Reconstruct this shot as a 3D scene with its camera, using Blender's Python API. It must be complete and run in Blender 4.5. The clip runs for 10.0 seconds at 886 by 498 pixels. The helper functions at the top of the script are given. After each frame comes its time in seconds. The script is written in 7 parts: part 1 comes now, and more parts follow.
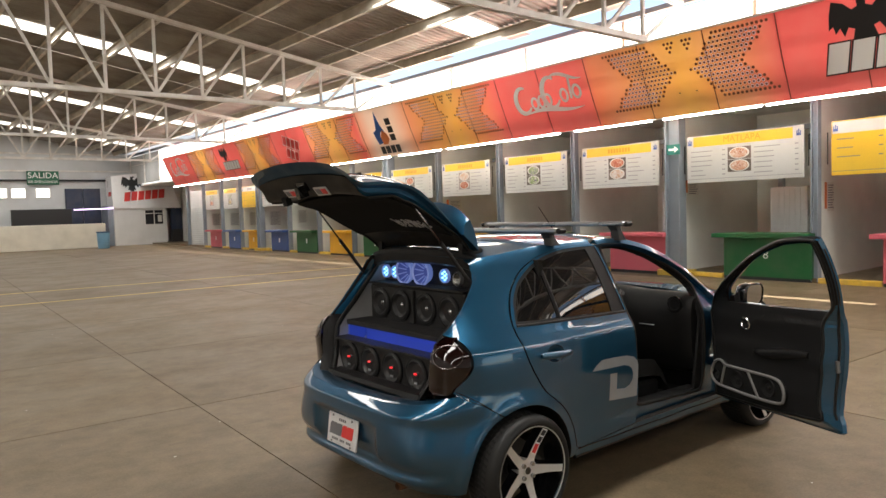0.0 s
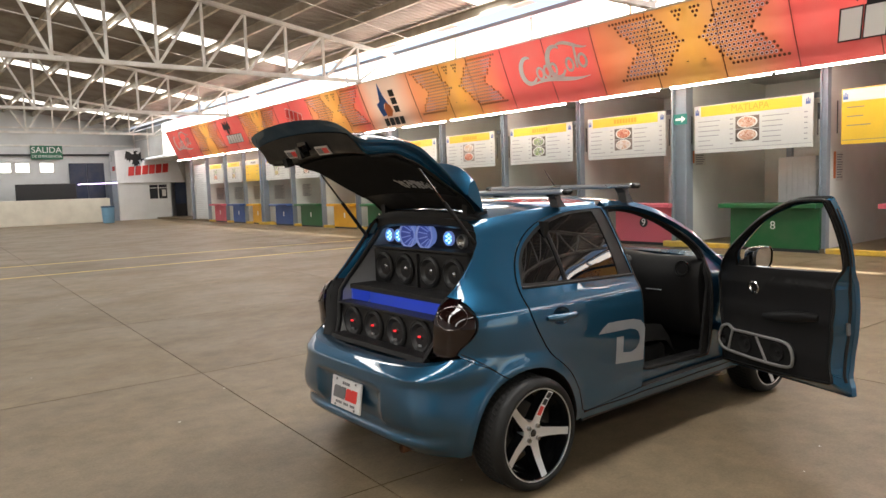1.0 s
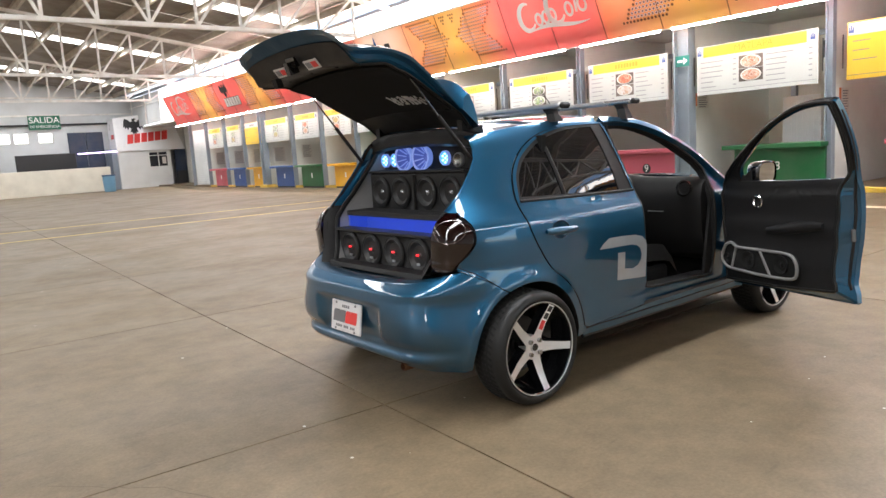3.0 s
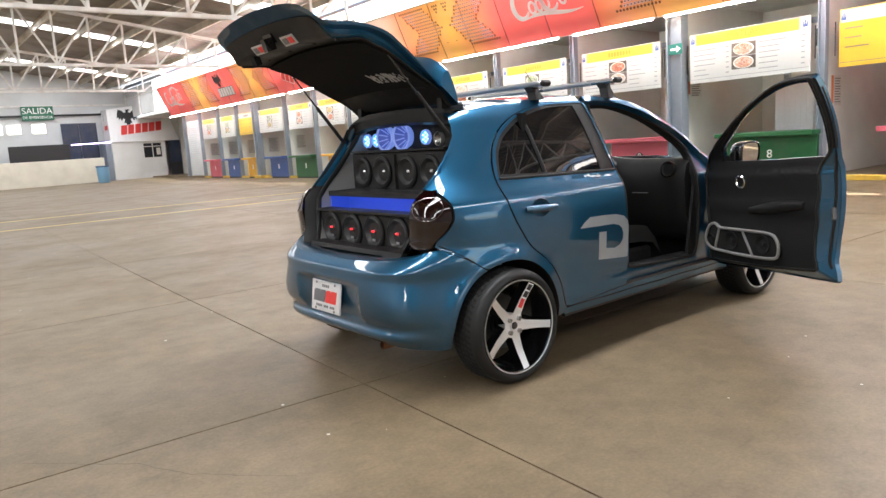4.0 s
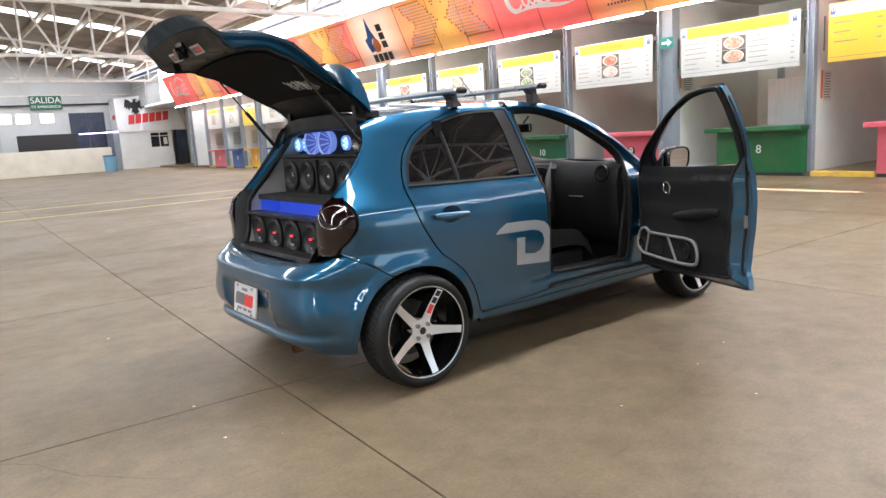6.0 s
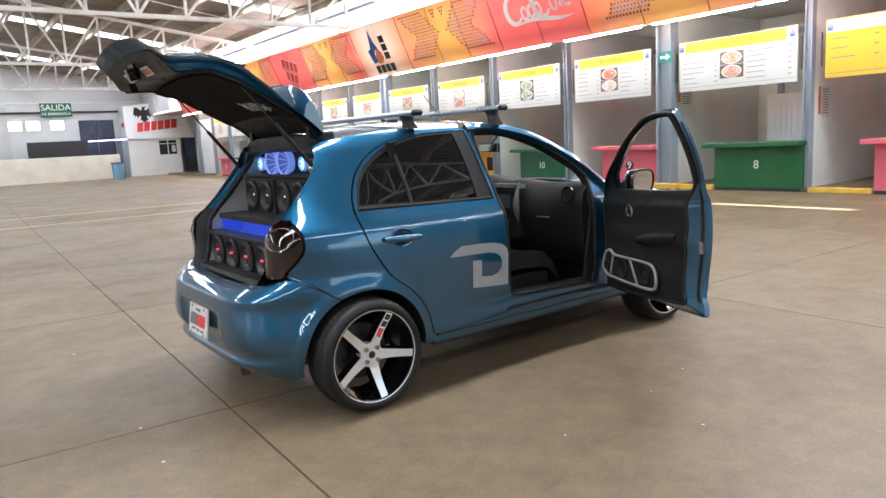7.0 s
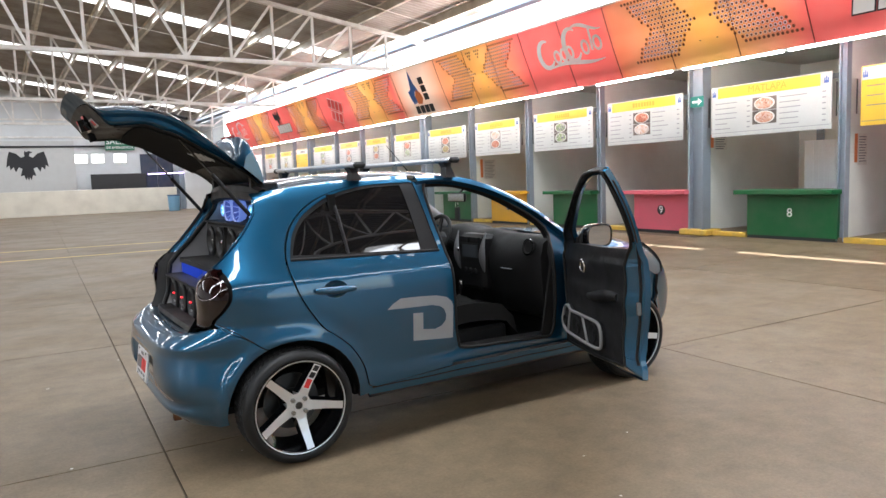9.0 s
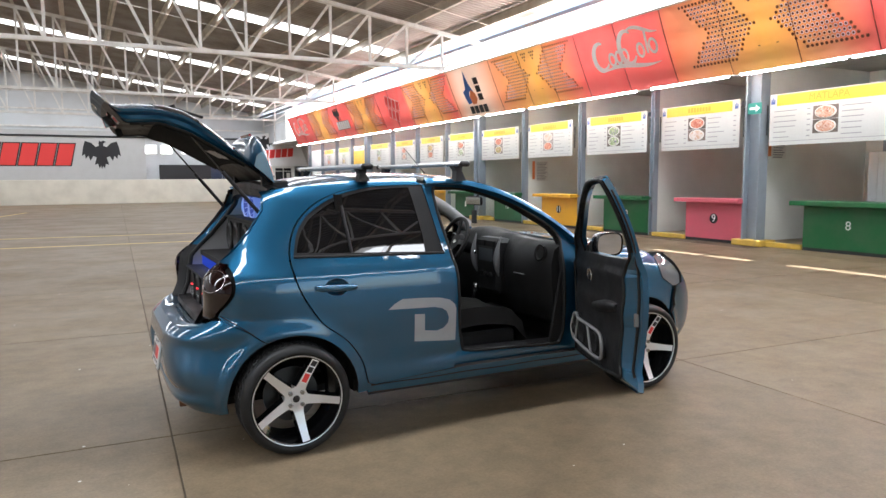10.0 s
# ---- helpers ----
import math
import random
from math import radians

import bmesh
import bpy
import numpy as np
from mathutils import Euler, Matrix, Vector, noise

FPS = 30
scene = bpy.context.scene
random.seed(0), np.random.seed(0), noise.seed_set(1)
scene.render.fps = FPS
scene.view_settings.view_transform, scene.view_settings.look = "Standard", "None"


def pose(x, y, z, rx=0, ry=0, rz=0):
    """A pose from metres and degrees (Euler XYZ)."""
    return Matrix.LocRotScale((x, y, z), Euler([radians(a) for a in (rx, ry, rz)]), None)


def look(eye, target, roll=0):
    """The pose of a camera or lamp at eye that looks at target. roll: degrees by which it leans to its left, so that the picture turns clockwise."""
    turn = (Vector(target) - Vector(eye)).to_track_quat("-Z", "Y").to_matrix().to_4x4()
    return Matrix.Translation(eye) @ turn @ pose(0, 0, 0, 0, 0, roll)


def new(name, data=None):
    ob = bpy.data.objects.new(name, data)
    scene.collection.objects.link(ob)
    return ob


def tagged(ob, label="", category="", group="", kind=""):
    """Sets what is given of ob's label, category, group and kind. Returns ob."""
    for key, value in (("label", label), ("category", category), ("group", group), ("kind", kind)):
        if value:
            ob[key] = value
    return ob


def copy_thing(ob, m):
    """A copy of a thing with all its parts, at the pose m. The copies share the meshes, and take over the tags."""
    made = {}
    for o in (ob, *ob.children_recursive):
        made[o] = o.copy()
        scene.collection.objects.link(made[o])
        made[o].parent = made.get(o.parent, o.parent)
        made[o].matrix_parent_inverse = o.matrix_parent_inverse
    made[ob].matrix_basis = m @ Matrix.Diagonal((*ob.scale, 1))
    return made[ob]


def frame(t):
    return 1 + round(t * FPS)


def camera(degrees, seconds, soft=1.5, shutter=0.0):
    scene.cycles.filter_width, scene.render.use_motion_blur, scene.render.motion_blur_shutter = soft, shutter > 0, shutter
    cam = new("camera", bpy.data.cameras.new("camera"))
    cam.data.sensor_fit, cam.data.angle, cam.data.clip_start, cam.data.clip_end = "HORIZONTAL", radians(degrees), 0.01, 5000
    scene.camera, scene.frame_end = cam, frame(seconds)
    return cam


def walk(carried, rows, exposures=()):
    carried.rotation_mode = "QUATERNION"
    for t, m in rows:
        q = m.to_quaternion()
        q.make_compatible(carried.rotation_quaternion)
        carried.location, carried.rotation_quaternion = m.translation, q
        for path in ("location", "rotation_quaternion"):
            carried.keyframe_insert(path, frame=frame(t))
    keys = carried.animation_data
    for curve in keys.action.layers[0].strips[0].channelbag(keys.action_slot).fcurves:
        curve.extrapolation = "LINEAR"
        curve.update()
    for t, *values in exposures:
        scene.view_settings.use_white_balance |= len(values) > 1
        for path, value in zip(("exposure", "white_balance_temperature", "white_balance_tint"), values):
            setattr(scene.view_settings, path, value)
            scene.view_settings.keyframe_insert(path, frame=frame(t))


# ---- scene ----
cam = camera(64.74, 10.0)
PATH = [
    (0, (-2.584, -2.551, 1.678), (-1.328, -0.998, 1.567), -1.78),
    (0.5, (-2.564, -2.516, 1.637), (-1.315, -0.961, 1.488), -1.42),
    (1, (-2.546, -2.505, 1.6), (-1.306, -0.947, 1.418), -1.95),
    (1.5, (-2.544, -2.502, 1.548), (-1.296, -0.954, 1.334), -1.56),
    (2, (-2.514, -2.492, 1.491), (-1.271, -0.946, 1.236), -2.14),
    (2.5, (-2.508, -2.493, 1.421), (-1.29, -0.931, 1.143), -3.47),
    (4, (-2.435, -2.546, 1.27), (-1.212, -0.994, 0.96), -3.78),
    (4.5, (-2.337, -2.675, 1.276), (-1.097, -1.137, 0.96), -2.91),
    (5, (-2.234, -2.807, 1.29), (-1.035, -1.238, 0.971), -2.59),
    (5.5, (-2.144, -2.867, 1.314), (-0.953, -1.297, 0.974), -3.56),
    (7, (-1.762, -3.073, 1.386), (-0.59, -1.482, 1.075), -3.08),
    (7.5, (-1.639, -3.213, 1.437), (-0.496, -1.593, 1.175), -0.53),
    (8, (-1.563, -3.333, 1.451), (-0.466, -1.677, 1.22), -1.43),
    (8.5, (-1.385, -3.373, 1.436), (-0.286, -1.716, 1.219), -1.37),
    (9, (-1.223, -3.418, 1.446), (-0.165, -1.733, 1.245), -2.04),
    (9.5, (-1.074, -3.517, 1.45), (-0.079, -1.792, 1.262), -1.34),
    (10, (-0.972, -3.604, 1.465), (-0.058, -1.837, 1.265), -0.31),
]
EXPOSURE = 2.2
FADE = [(0, -0.6, 7050), (1, -0.38, 6850), (2.5, 0.04, 6400), (4, 0.18, 6350), (5.5, 0.24, 6250), (7, 0.18, 6000), (8, 0.03, 6050), (10, -0.06, 6050)]  # the camera opens up on the way
walk(cam, [(t, look(eye, target, roll)) for t, eye, target, roll in PATH], [(t, EXPOSURE + stops, kelvin, 10) for t, stops, kelvin in FADE])

# world, sun and the daylight of the roof sheets
SUN_ELEVATION, SUN_AZIMUTH = 80.0, 90.0  # the sun stands high on the stalls' side
sky_world = bpy.data.worlds.new("sky")
scene.world = sky_world
sky_world.use_nodes = True
sky_tex = sky_world.node_tree.nodes.new("ShaderNodeTexSky")
sky_tex.sky_type, sky_tex.sun_disc = "NISHITA", False
sky_tex.sun_elevation, sky_tex.sun_rotation = radians(SUN_ELEVATION), radians(SUN_AZIMUTH)
sky_back = sky_world.node_tree.nodes["Background"]
sky_world.node_tree.links.new(sky_tex.outputs[0], sky_back.inputs[0])
sky_back.inputs[1].default_value = 0.1
sun = new("sun", bpy.data.lights.new("sun", "SUN"))
sun.data.energy, sun.data.angle, sun.data.color = 5.0, radians(0.5), (1.0, 0.96, 0.9)
sun.matrix_world = look((20 * math.cos(radians(SUN_ELEVATION)), 0, 20 * math.sin(radians(SUN_ELEVATION))), (0, 0, 0))

RIDGE, EAVE, SLOPE = -6.0, 10.44, 0.15


def roof_z(x):
    """Underside of the roof sheets."""
    return 6.14 + SLOPE * (10.8 - x) if x > RIDGE else 6.14 + SLOPE * (10.8 - RIDGE) - SLOPE * (RIDGE - x)


SKYLIGHTS = [-31.8 + 10.7 * n for n in range(8)]  # strips of clear sheet, across the hall
for y in SKYLIGHTS[2:8]:
    for x0, x1 in ((RIDGE + 0.6, 10.3), (-22.4, RIDGE - 0.6)):
        xm, run = (x0 + x1) / 2, math.hypot(x1 - x0, SLOPE * (x1 - x0))
        lamp = new("skylight_daylight", bpy.data.lights.new("skylight_daylight", "AREA"))
        lamp.data.shape, lamp.data.size, lamp.data.size_y = "RECTANGLE", run, 0.95
        lamp.data.energy, lamp.data.color = 140.0 if y < -5 else (190.0 if y < 5 else (105.0 if y < 40 else 150.0)), (0.97, 0.98, 1.0)
        lamp.matrix_world = pose(xm, y, roof_z(xm) - 0.17, 0, math.degrees(math.atan(SLOPE)) * (1 if xm > RIDGE else -1), 0)
# fill lamp added behind the camera, in an unseen gateway, to brighten the car
south_fill = new("south_fill_light", bpy.data.lights.new("south_fill_light", "AREA"))
south_fill.data.shape, south_fill.data.size, south_fill.data.size_y = "RECTANGLE", 11.8, 4.2
south_fill.data.energy, south_fill.data.color = 110.0, (0.97, 0.98, 1.0)
south_fill.matrix_world = pose(5.0, -19.9, 2.2, 90, 0, 180)


# ---- materials ----
def shader(name, color=(0.5, 0.5, 0.5), rough=0.5, metal=0.0, spec=0.5, **extra):
    m = bpy.data.materials.new(name)
    m.use_nodes = True
    b = m.node_tree.nodes["Principled BSDF"]
    b.inputs["Base Color"].default_value = (*color, 1)
    b.inputs["Roughness"].default_value, b.inputs["Metallic"].default_value = rough, metal
    b.inputs["Specular IOR Level"].default_value = spec
    for key, value in extra.items():
        b.inputs[key.replace("_", " ")].default_value = value
    return m, m.node_tree.nodes, m.node_tree.links, b


def mixed(nt, links, fac, a, b, blend="MIX"):
    n = nt.new("ShaderNodeMix")
    n.data_type, n.blend_type = "RGBA", blend
    for sock, v in ((n.inputs[0], fac), (n.inputs[6], a), (n.inputs[7], b)):
        if hasattr(v, "is_output"):
            links.new(v, sock)
        elif isinstance(v, (int, float)):
            sock.default_value = v
        else:
            sock.default_value = (*v, 1)
    return n.outputs[2]


def noise_fac(nt, links, scale, detail=4, lo=0.35, hi=0.65, stretch=None, rough=0.55):
    co = nt.new("ShaderNodeTexCoord")
    tex = nt.new("ShaderNodeTexNoise")
    tex.inputs["Scale"].default_value, tex.inputs["Detail"].default_value = scale, detail
    tex.inputs["Roughness"].default_value = rough
    source = co.outputs["Object"]
    if stretch:
        mp = nt.new("ShaderNodeMapping")
        mp.inputs["Scale"].default_value = stretch
        links.new(source, mp.inputs[0])
        source = mp.outputs[0]
    links.new(source, tex.inputs["Vector"])
    r = nt.new("ShaderNodeMapRange")
    r.inputs[1].default_value, r.inputs[2].default_value = lo, hi
    links.new(tex.outputs[0], r.inputs[0])
    return r.outputs[0]


def bumped(nt, links, b, height, strength=0.2, distance=0.01):
    n = nt.new("ShaderNodeBump")
    n.inputs["Strength"].default_value, n.inputs["Distance"].default_value = strength, distance
    links.new(height, n.inputs["Height"])
    links.new(n.outputs[0], b.inputs["Normal"])


def worn(name, color, rough=0.5, metal=0.0, spec=0.5, dirt=(0.2, 0.17, 0.13), amount=0.25, scale=1.5, grain=40.0, bump=0.1, stretch=None):
    """A painted or raw surface with stains at one scale and grain at another."""
    m, nt, links, b = shader(name, color, rough, metal, spec)
    big, fine = noise_fac(nt, links, scale, 5, 0.4, 0.75, stretch), noise_fac(nt, links, grain, 3, 0.3, 0.7)
    k = nt.new("ShaderNodeMath")
    k.operation = "MULTIPLY"
    links.new(big, k.inputs[0])
    k.inputs[1].default_value = amount
    c = mixed(nt, links, k.outputs[0], color, dirt)
    c = mixed(nt, links, 0.12, c, mixed(nt, links, fine, [v * 0.75 for v in color], [min(1, v * 1.2) for v in color]))
    links.new(c, b.inputs["Base Color"])
    r = nt.new("ShaderNodeMapRange")
    r.inputs[3].default_value, r.inputs[4].default_value = max(0.02, rough - 0.08), min(1, rough + 0.15)
    links.new(big, r.inputs[0])
    links.new(r.outputs[0], b.inputs["Roughness"])
    if bump:
        bumped(nt, links, b, fine, bump, 0.003)
    return m


def concrete_floor():
    m, nt, links, b = shader("polished_concrete", (0.3, 0.25, 0.19), 0.45, spec=0.32)
    base, pale, dark = (0.163, 0.118, 0.067), (0.2, 0.147, 0.086), (0.092, 0.064, 0.034)
    geo = nt.new("ShaderNodeNewGeometry")

    def at_place(scale, detail, lo, hi, stretch=(1, 1, 1), rough=0.62):
        mp, tex, r = nt.new("ShaderNodeMapping"), nt.new("ShaderNodeTexNoise"), nt.new("ShaderNodeMapRange")
        mp.inputs["Scale"].default_value = stretch
        tex.inputs["Scale"].default_value, tex.inputs["Detail"].default_value, tex.inputs["Roughness"].default_value = scale, detail, rough
        r.inputs[1].default_value, r.inputs[2].default_value = lo, hi
        links.new(geo.outputs["Position"], mp.inputs[0])
        links.new(mp.outputs[0], tex.inputs["Vector"])
        links.new(tex.outputs[0], r.inputs[0])
        return r.outputs[0]

    clouds, streaks = at_place(0.8, 9, 0.34, 0.68), at_place(0.9, 10, 0.42, 0.7, (0.8, 1.0, 1.0))
    spots, grain = at_place(2.6, 5, 0.58, 0.76), at_place(60.0, 3, 0.3, 0.7)
    info = nt.new("ShaderNodeObjectInfo")
    c = mixed(nt, links, clouds, base, pale)
    half = nt.new("ShaderNodeMath")
    half.operation = "MULTIPLY"
    half.inputs[1].default_value = 0.4
    links.new(streaks, half.inputs[0])
    c = mixed(nt, links, half.outputs[0], c, dark)
    part_spots = nt.new("ShaderNodeMath")
    part_spots.operation = "MULTIPLY"
    part_spots.inputs[1].default_value = 0.5
    links.new(spots, part_spots.inputs[0])
    c = mixed(nt, links, part_spots.outputs[0], c, (0.085, 0.07, 0.055))
    blotch = at_place(4.5, 10, 0.36, 0.64, (1, 1, 1), 0.72)
    c = mixed(nt, links, 0.5, c, mixed(nt, links, blotch, (0.1, 0.068, 0.036), (0.262, 0.194, 0.113)))
    c = mixed(nt, links, 0.2, c, mixed(nt, links, grain, (0.09, 0.07, 0.05), (0.33, 0.27, 0.19)))
    scuff = at_place(7.0, 6, 0.6, 0.72, (0.35, 1.6, 1.0), 0.7)
    faint = nt.new("ShaderNodeMath")
    faint.operation = "MULTIPLY"
    faint.inputs[1].default_value = 0.5
    links.new(scuff, faint.inputs[0])
    c = mixed(nt, links, faint.outputs[0], c, (0.07, 0.052, 0.036))
    shade = nt.new("ShaderNodeMapRange")
    shade.inputs[3].default_value, shade.inputs[4].default_value = 0.9, 1.07
    links.new(info.outputs["Random"], shade.inputs[0])
    tone = nt.new("ShaderNodeVectorMath")
    tone.operation = "SCALE"
    links.new(c, tone.inputs[0])
    links.new(shade.outputs[0], tone.inputs["Scale"])
    links.new(tone.outputs[0], b.inputs["Base Color"])
    r = nt.new("ShaderNodeMapRange")
    r.inputs[3].default_value, r.inputs[4].default_value = 0.43, 0.56
    links.new(streaks, r.inputs[0])
    links.new(r.outputs[0], b.inputs["Roughness"])
    bumped(nt, links, b, grain, 0.12, 0.002)
    return m


def banner_print(y0, y1, stops):
    """Printed cloth: colours that run into one another along the hall."""
    m, nt, links, b = shader("printed_banner_cloth", rough=0.55, spec=0.3)
    co, sep, r, ramp = nt.new("ShaderNodeTexCoord"), nt.new("ShaderNodeSeparateXYZ"), nt.new("ShaderNodeMapRange"), nt.new("ShaderNodeValToRGB")
    r.inputs[1].default_value, r.inputs[2].default_value = y0, y1
    links.new(co.outputs["Object"], sep.inputs[0])
    links.new(sep.outputs[1], r.inputs[0])
    links.new(r.outputs[0], ramp.inputs[0])
    el = ramp.color_ramp.elements
    for n, (y, color) in enumerate(stops):
        e = el[n] if n < 2 else el.new((y - y0) / (y1 - y0))
        e.position, e.color = (y - y0) / (y1 - y0), (*color, 1)
    fade = noise_fac(nt, links, 1.3, 4, 0.35, 0.8)
    k = nt.new("ShaderNodeMath")
    k.operation = "MULTIPLY"
    k.inputs[1].default_value = 0.16
    links.new(fade, k.inputs[0])
    c = mixed(nt, links, k.outputs[0], ramp.outputs[0], (0.75, 0.55, 0.42))
    links.new(c, b.inputs["Base Color"])
    thin = nt.new("ShaderNodeBsdfTranslucent")
    links.new(c, thin.inputs[0])
    mix = nt.new("ShaderNodeMixShader")
    mix.inputs[0].default_value = 0.05
    out = nt["Material Output"]
    links.new(b.outputs[0], mix.inputs[1])
    links.new(thin.outputs[0], mix.inputs[2])
    links.new(mix.outputs[0], out.inputs[0])
    return m


def glow(name, color, strength, base=(0.8, 0.8, 0.8)):
    m, nt, links, b = shader(name, base, 0.4)
    b.inputs["Emission Color"].default_value, b.inputs["Emission Strength"].default_value = (*color, 1), strength
    return m


def plain(name, color, rough=0.5, metal=0.0, spec=0.5, **extra):
    return shader(name, color, rough, metal, spec, **extra)[0]


M_FLOOR = concrete_floor()
M_JOINT = worn("joint_filler", (0.12, 0.09, 0.06), 0.8, dirt=(0.05, 0.04, 0.03), amount=0.6, scale=3.0)
M_WALL = worn("off_white_wall_paint", (0.68, 0.67, 0.64), 0.6, amount=0.3, scale=0.8)
M_STALLWALL = worn("cream_stall_wall_paint", (0.74, 0.75, 0.71), 0.55, amount=0.25, scale=0.7)
M_SHEET = worn("grey_white_sheet_cladding", (0.64, 0.66, 0.67), 0.5, amount=0.25, scale=0.6)
M_STEEL = worn("white_painted_steel", (0.8, 0.79, 0.76), 0.45, dirt=(0.35, 0.25, 0.16), amount=0.45, scale=3.0)
M_PURLIN = worn("cream_painted_purlin", (0.62, 0.57, 0.48), 0.5, dirt=(0.2, 0.14, 0.09), amount=0.5, scale=2.0)
M_ROOF = worn("corrugated_roof_sheet", (0.37, 0.34, 0.31), 0.5, 0.3, dirt=(0.12, 0.08, 0.05), amount=0.6, scale=0.9)
M_POST = worn("blue_grey_painted_steel", (0.25, 0.29, 0.34), 0.45, amount=0.25, scale=3.0)
M_YELLOW = worn("worn_yellow_kerb_paint", (0.72, 0.46, 0.06), 0.5, amount=0.45, scale=5.0)
M_LANE = worn("faded_yellow_lane_paint", (0.8, 0.58, 0.2), 0.55, dirt=(0.3, 0.24, 0.17), amount=0.45, scale=4.0)
M_WHITE = worn("white_board", (0.53, 0.53, 0.515), 0.4, amount=0.1, scale=2.0, bump=0.0)
M_HEAD = worn("yellow_board_print", (0.68, 0.43, 0.035), 0.4, amount=0.1, scale=2.0, bump=0.0)
M_INK = plain("dark_grey_ink", (0.16, 0.16, 0.17), 0.5)
M_FAINT = plain("pale_grey_ink", (0.26, 0.26, 0.27), 0.5)
M_INKY = plain("ochre_ink", (0.5, 0.27, 0.02), 0.5)
M_BLUEINK = plain("blue_ink", (0.07, 0.11, 0.3), 0.5)
M_BLACKWIRE = plain("black_steel_rod", (0.03, 0.03, 0.03), 0.45)
M_TUBE = glow("fluorescent_tube", (0.97, 1.0, 0.97), 16.5)
M_DAY = glow("daylight_pane", (1, 0.98, 0.95), 0.9)
M_EAVE = glow("eave_daylight_pane", (1, 0.98, 0.95), 2.0)
M_BLACK = worn("black_paint", (0.02, 0.02, 0.022), 0.5, dirt=(0.05, 0.045, 0.04), amount=0.2)
M_REDINK = plain("red_print", (0.75, 0.05, 0.045), 0.45)
M_WHITEINK = plain("white_print", (0.9, 0.9, 0.89), 0.45)
COUNTER_COLORS = {"green": (0.008, 0.115, 0.034), "pink": (0.66, 0.12, 0.17), "yellow": (0.78, 0.4, 0.02), "blue": (0.03, 0.09, 0.3)}
M_COUNTER = {k: worn(k + "_painted_board", c, 0.38, amount=0.18, scale=2.5) for k, c in COUNTER_COLORS.items()}


# ---- building helpers ----
def link(name, bm, material, smooth=False):
    me = bpy.data.meshes.new(name)
    bm.normal_update()
    bm.to_mesh(me)
    bm.free()
    for m in material if isinstance(material, (list, tuple)) else [material]:
        me.materials.append(m)
    if smooth:
        me.shade_smooth()
        me.set_sharp_from_angle(angle=radians(smooth if smooth is not True else 40))
    return new(name, me)


def part(name, bm, material, parent, label="", smooth=False):
    ob = link(name, bm, material, smooth)
    ob.parent = parent
    if label:
        ob["label"] = label
    return ob


def thing(name, label, category, m=None, group="", kind=""):
    ob = tagged(new(name), label, category, group, kind)
    ob.empty_display_size = 0.1
    if m is not None:
        ob.matrix_basis = m
    return ob


def box(bm, x0, x1, y0, y1, z0, z1, m=None, bevel=0.0):
    vs = [bm.verts.new((x, y, z)) for x in (x0, x1) for y in (y0, y1) for z in (z0, z1)]
    fs = [bm.faces.new([vs[i] for i in q]) for q in ((0, 1, 3, 2), (4, 6, 7, 5), (0, 4, 5, 1), (2, 3, 7, 6), (0, 2, 6, 4), (1, 5, 7, 3))]
    if bevel:
        bmesh.ops.bevel(bm, geom=list({e for f in fs for e in f.edges}), offset=bevel, segments=1, affect="EDGES")
    if m is not None:
        bmesh.ops.transform(bm, matrix=m, verts=[v for v in vs if v.is_valid] if not bevel else bm.verts[:])
    return bm


def boxed(x0, x1, y0, y1, z0, z1, bevel=0.0):
    return box(bmesh.new(), x0, x1, y0, y1, z0, z1, None, bevel)


def rod(bm, a, b, r, sides=8, r2=None, caps=True):
    """A round bar from a to b."""
    a, b = Vector(a), Vector(b)
    q = (b - a).to_track_quat("Z", "Y").to_matrix()
    rings = []
    for p, rr in ((a, r), (b, r if r2 is None else r2)):
        rings.append([bm.verts.new(p + q @ Vector((rr * math.cos(2 * math.pi * k / sides), rr * math.sin(2 * math.pi * k / sides), 0))) for k in range(sides)])
    for k in range(sides):
        bm.faces.new((rings[0][k], rings[0][(k + 1) % sides], rings[1][(k + 1) % sides], rings[1][k]))
    if caps:
        bm.faces.new(rings[0][::-1])
        bm.faces.new(rings[1])
    return bm


def bar(bm, a, b, w, d, up=(0, 1, 0)):
    """A square bar from a to b, w wide across and d deep along up."""
    a, b, up = Vector(a), Vector(b), Vector(up)
    t = (b - a).normalized()
    s = t.cross(up).normalized()
    u = s.cross(t)
    r = [[bm.verts.new(p + s * i * w / 2 + u * j * d / 2) for i, j in ((-1, -1), (1, -1), (1, 1), (-1, 1))] for p in (a, b)]
    for k in range(4):
        bm.faces.new((r[0][k], r[0][(k + 1) % 4], r[1][(k + 1) % 4], r[1][k]))
    bm.faces.new(r[0][::-1])
    bm.faces.new(r[1])
    return bm


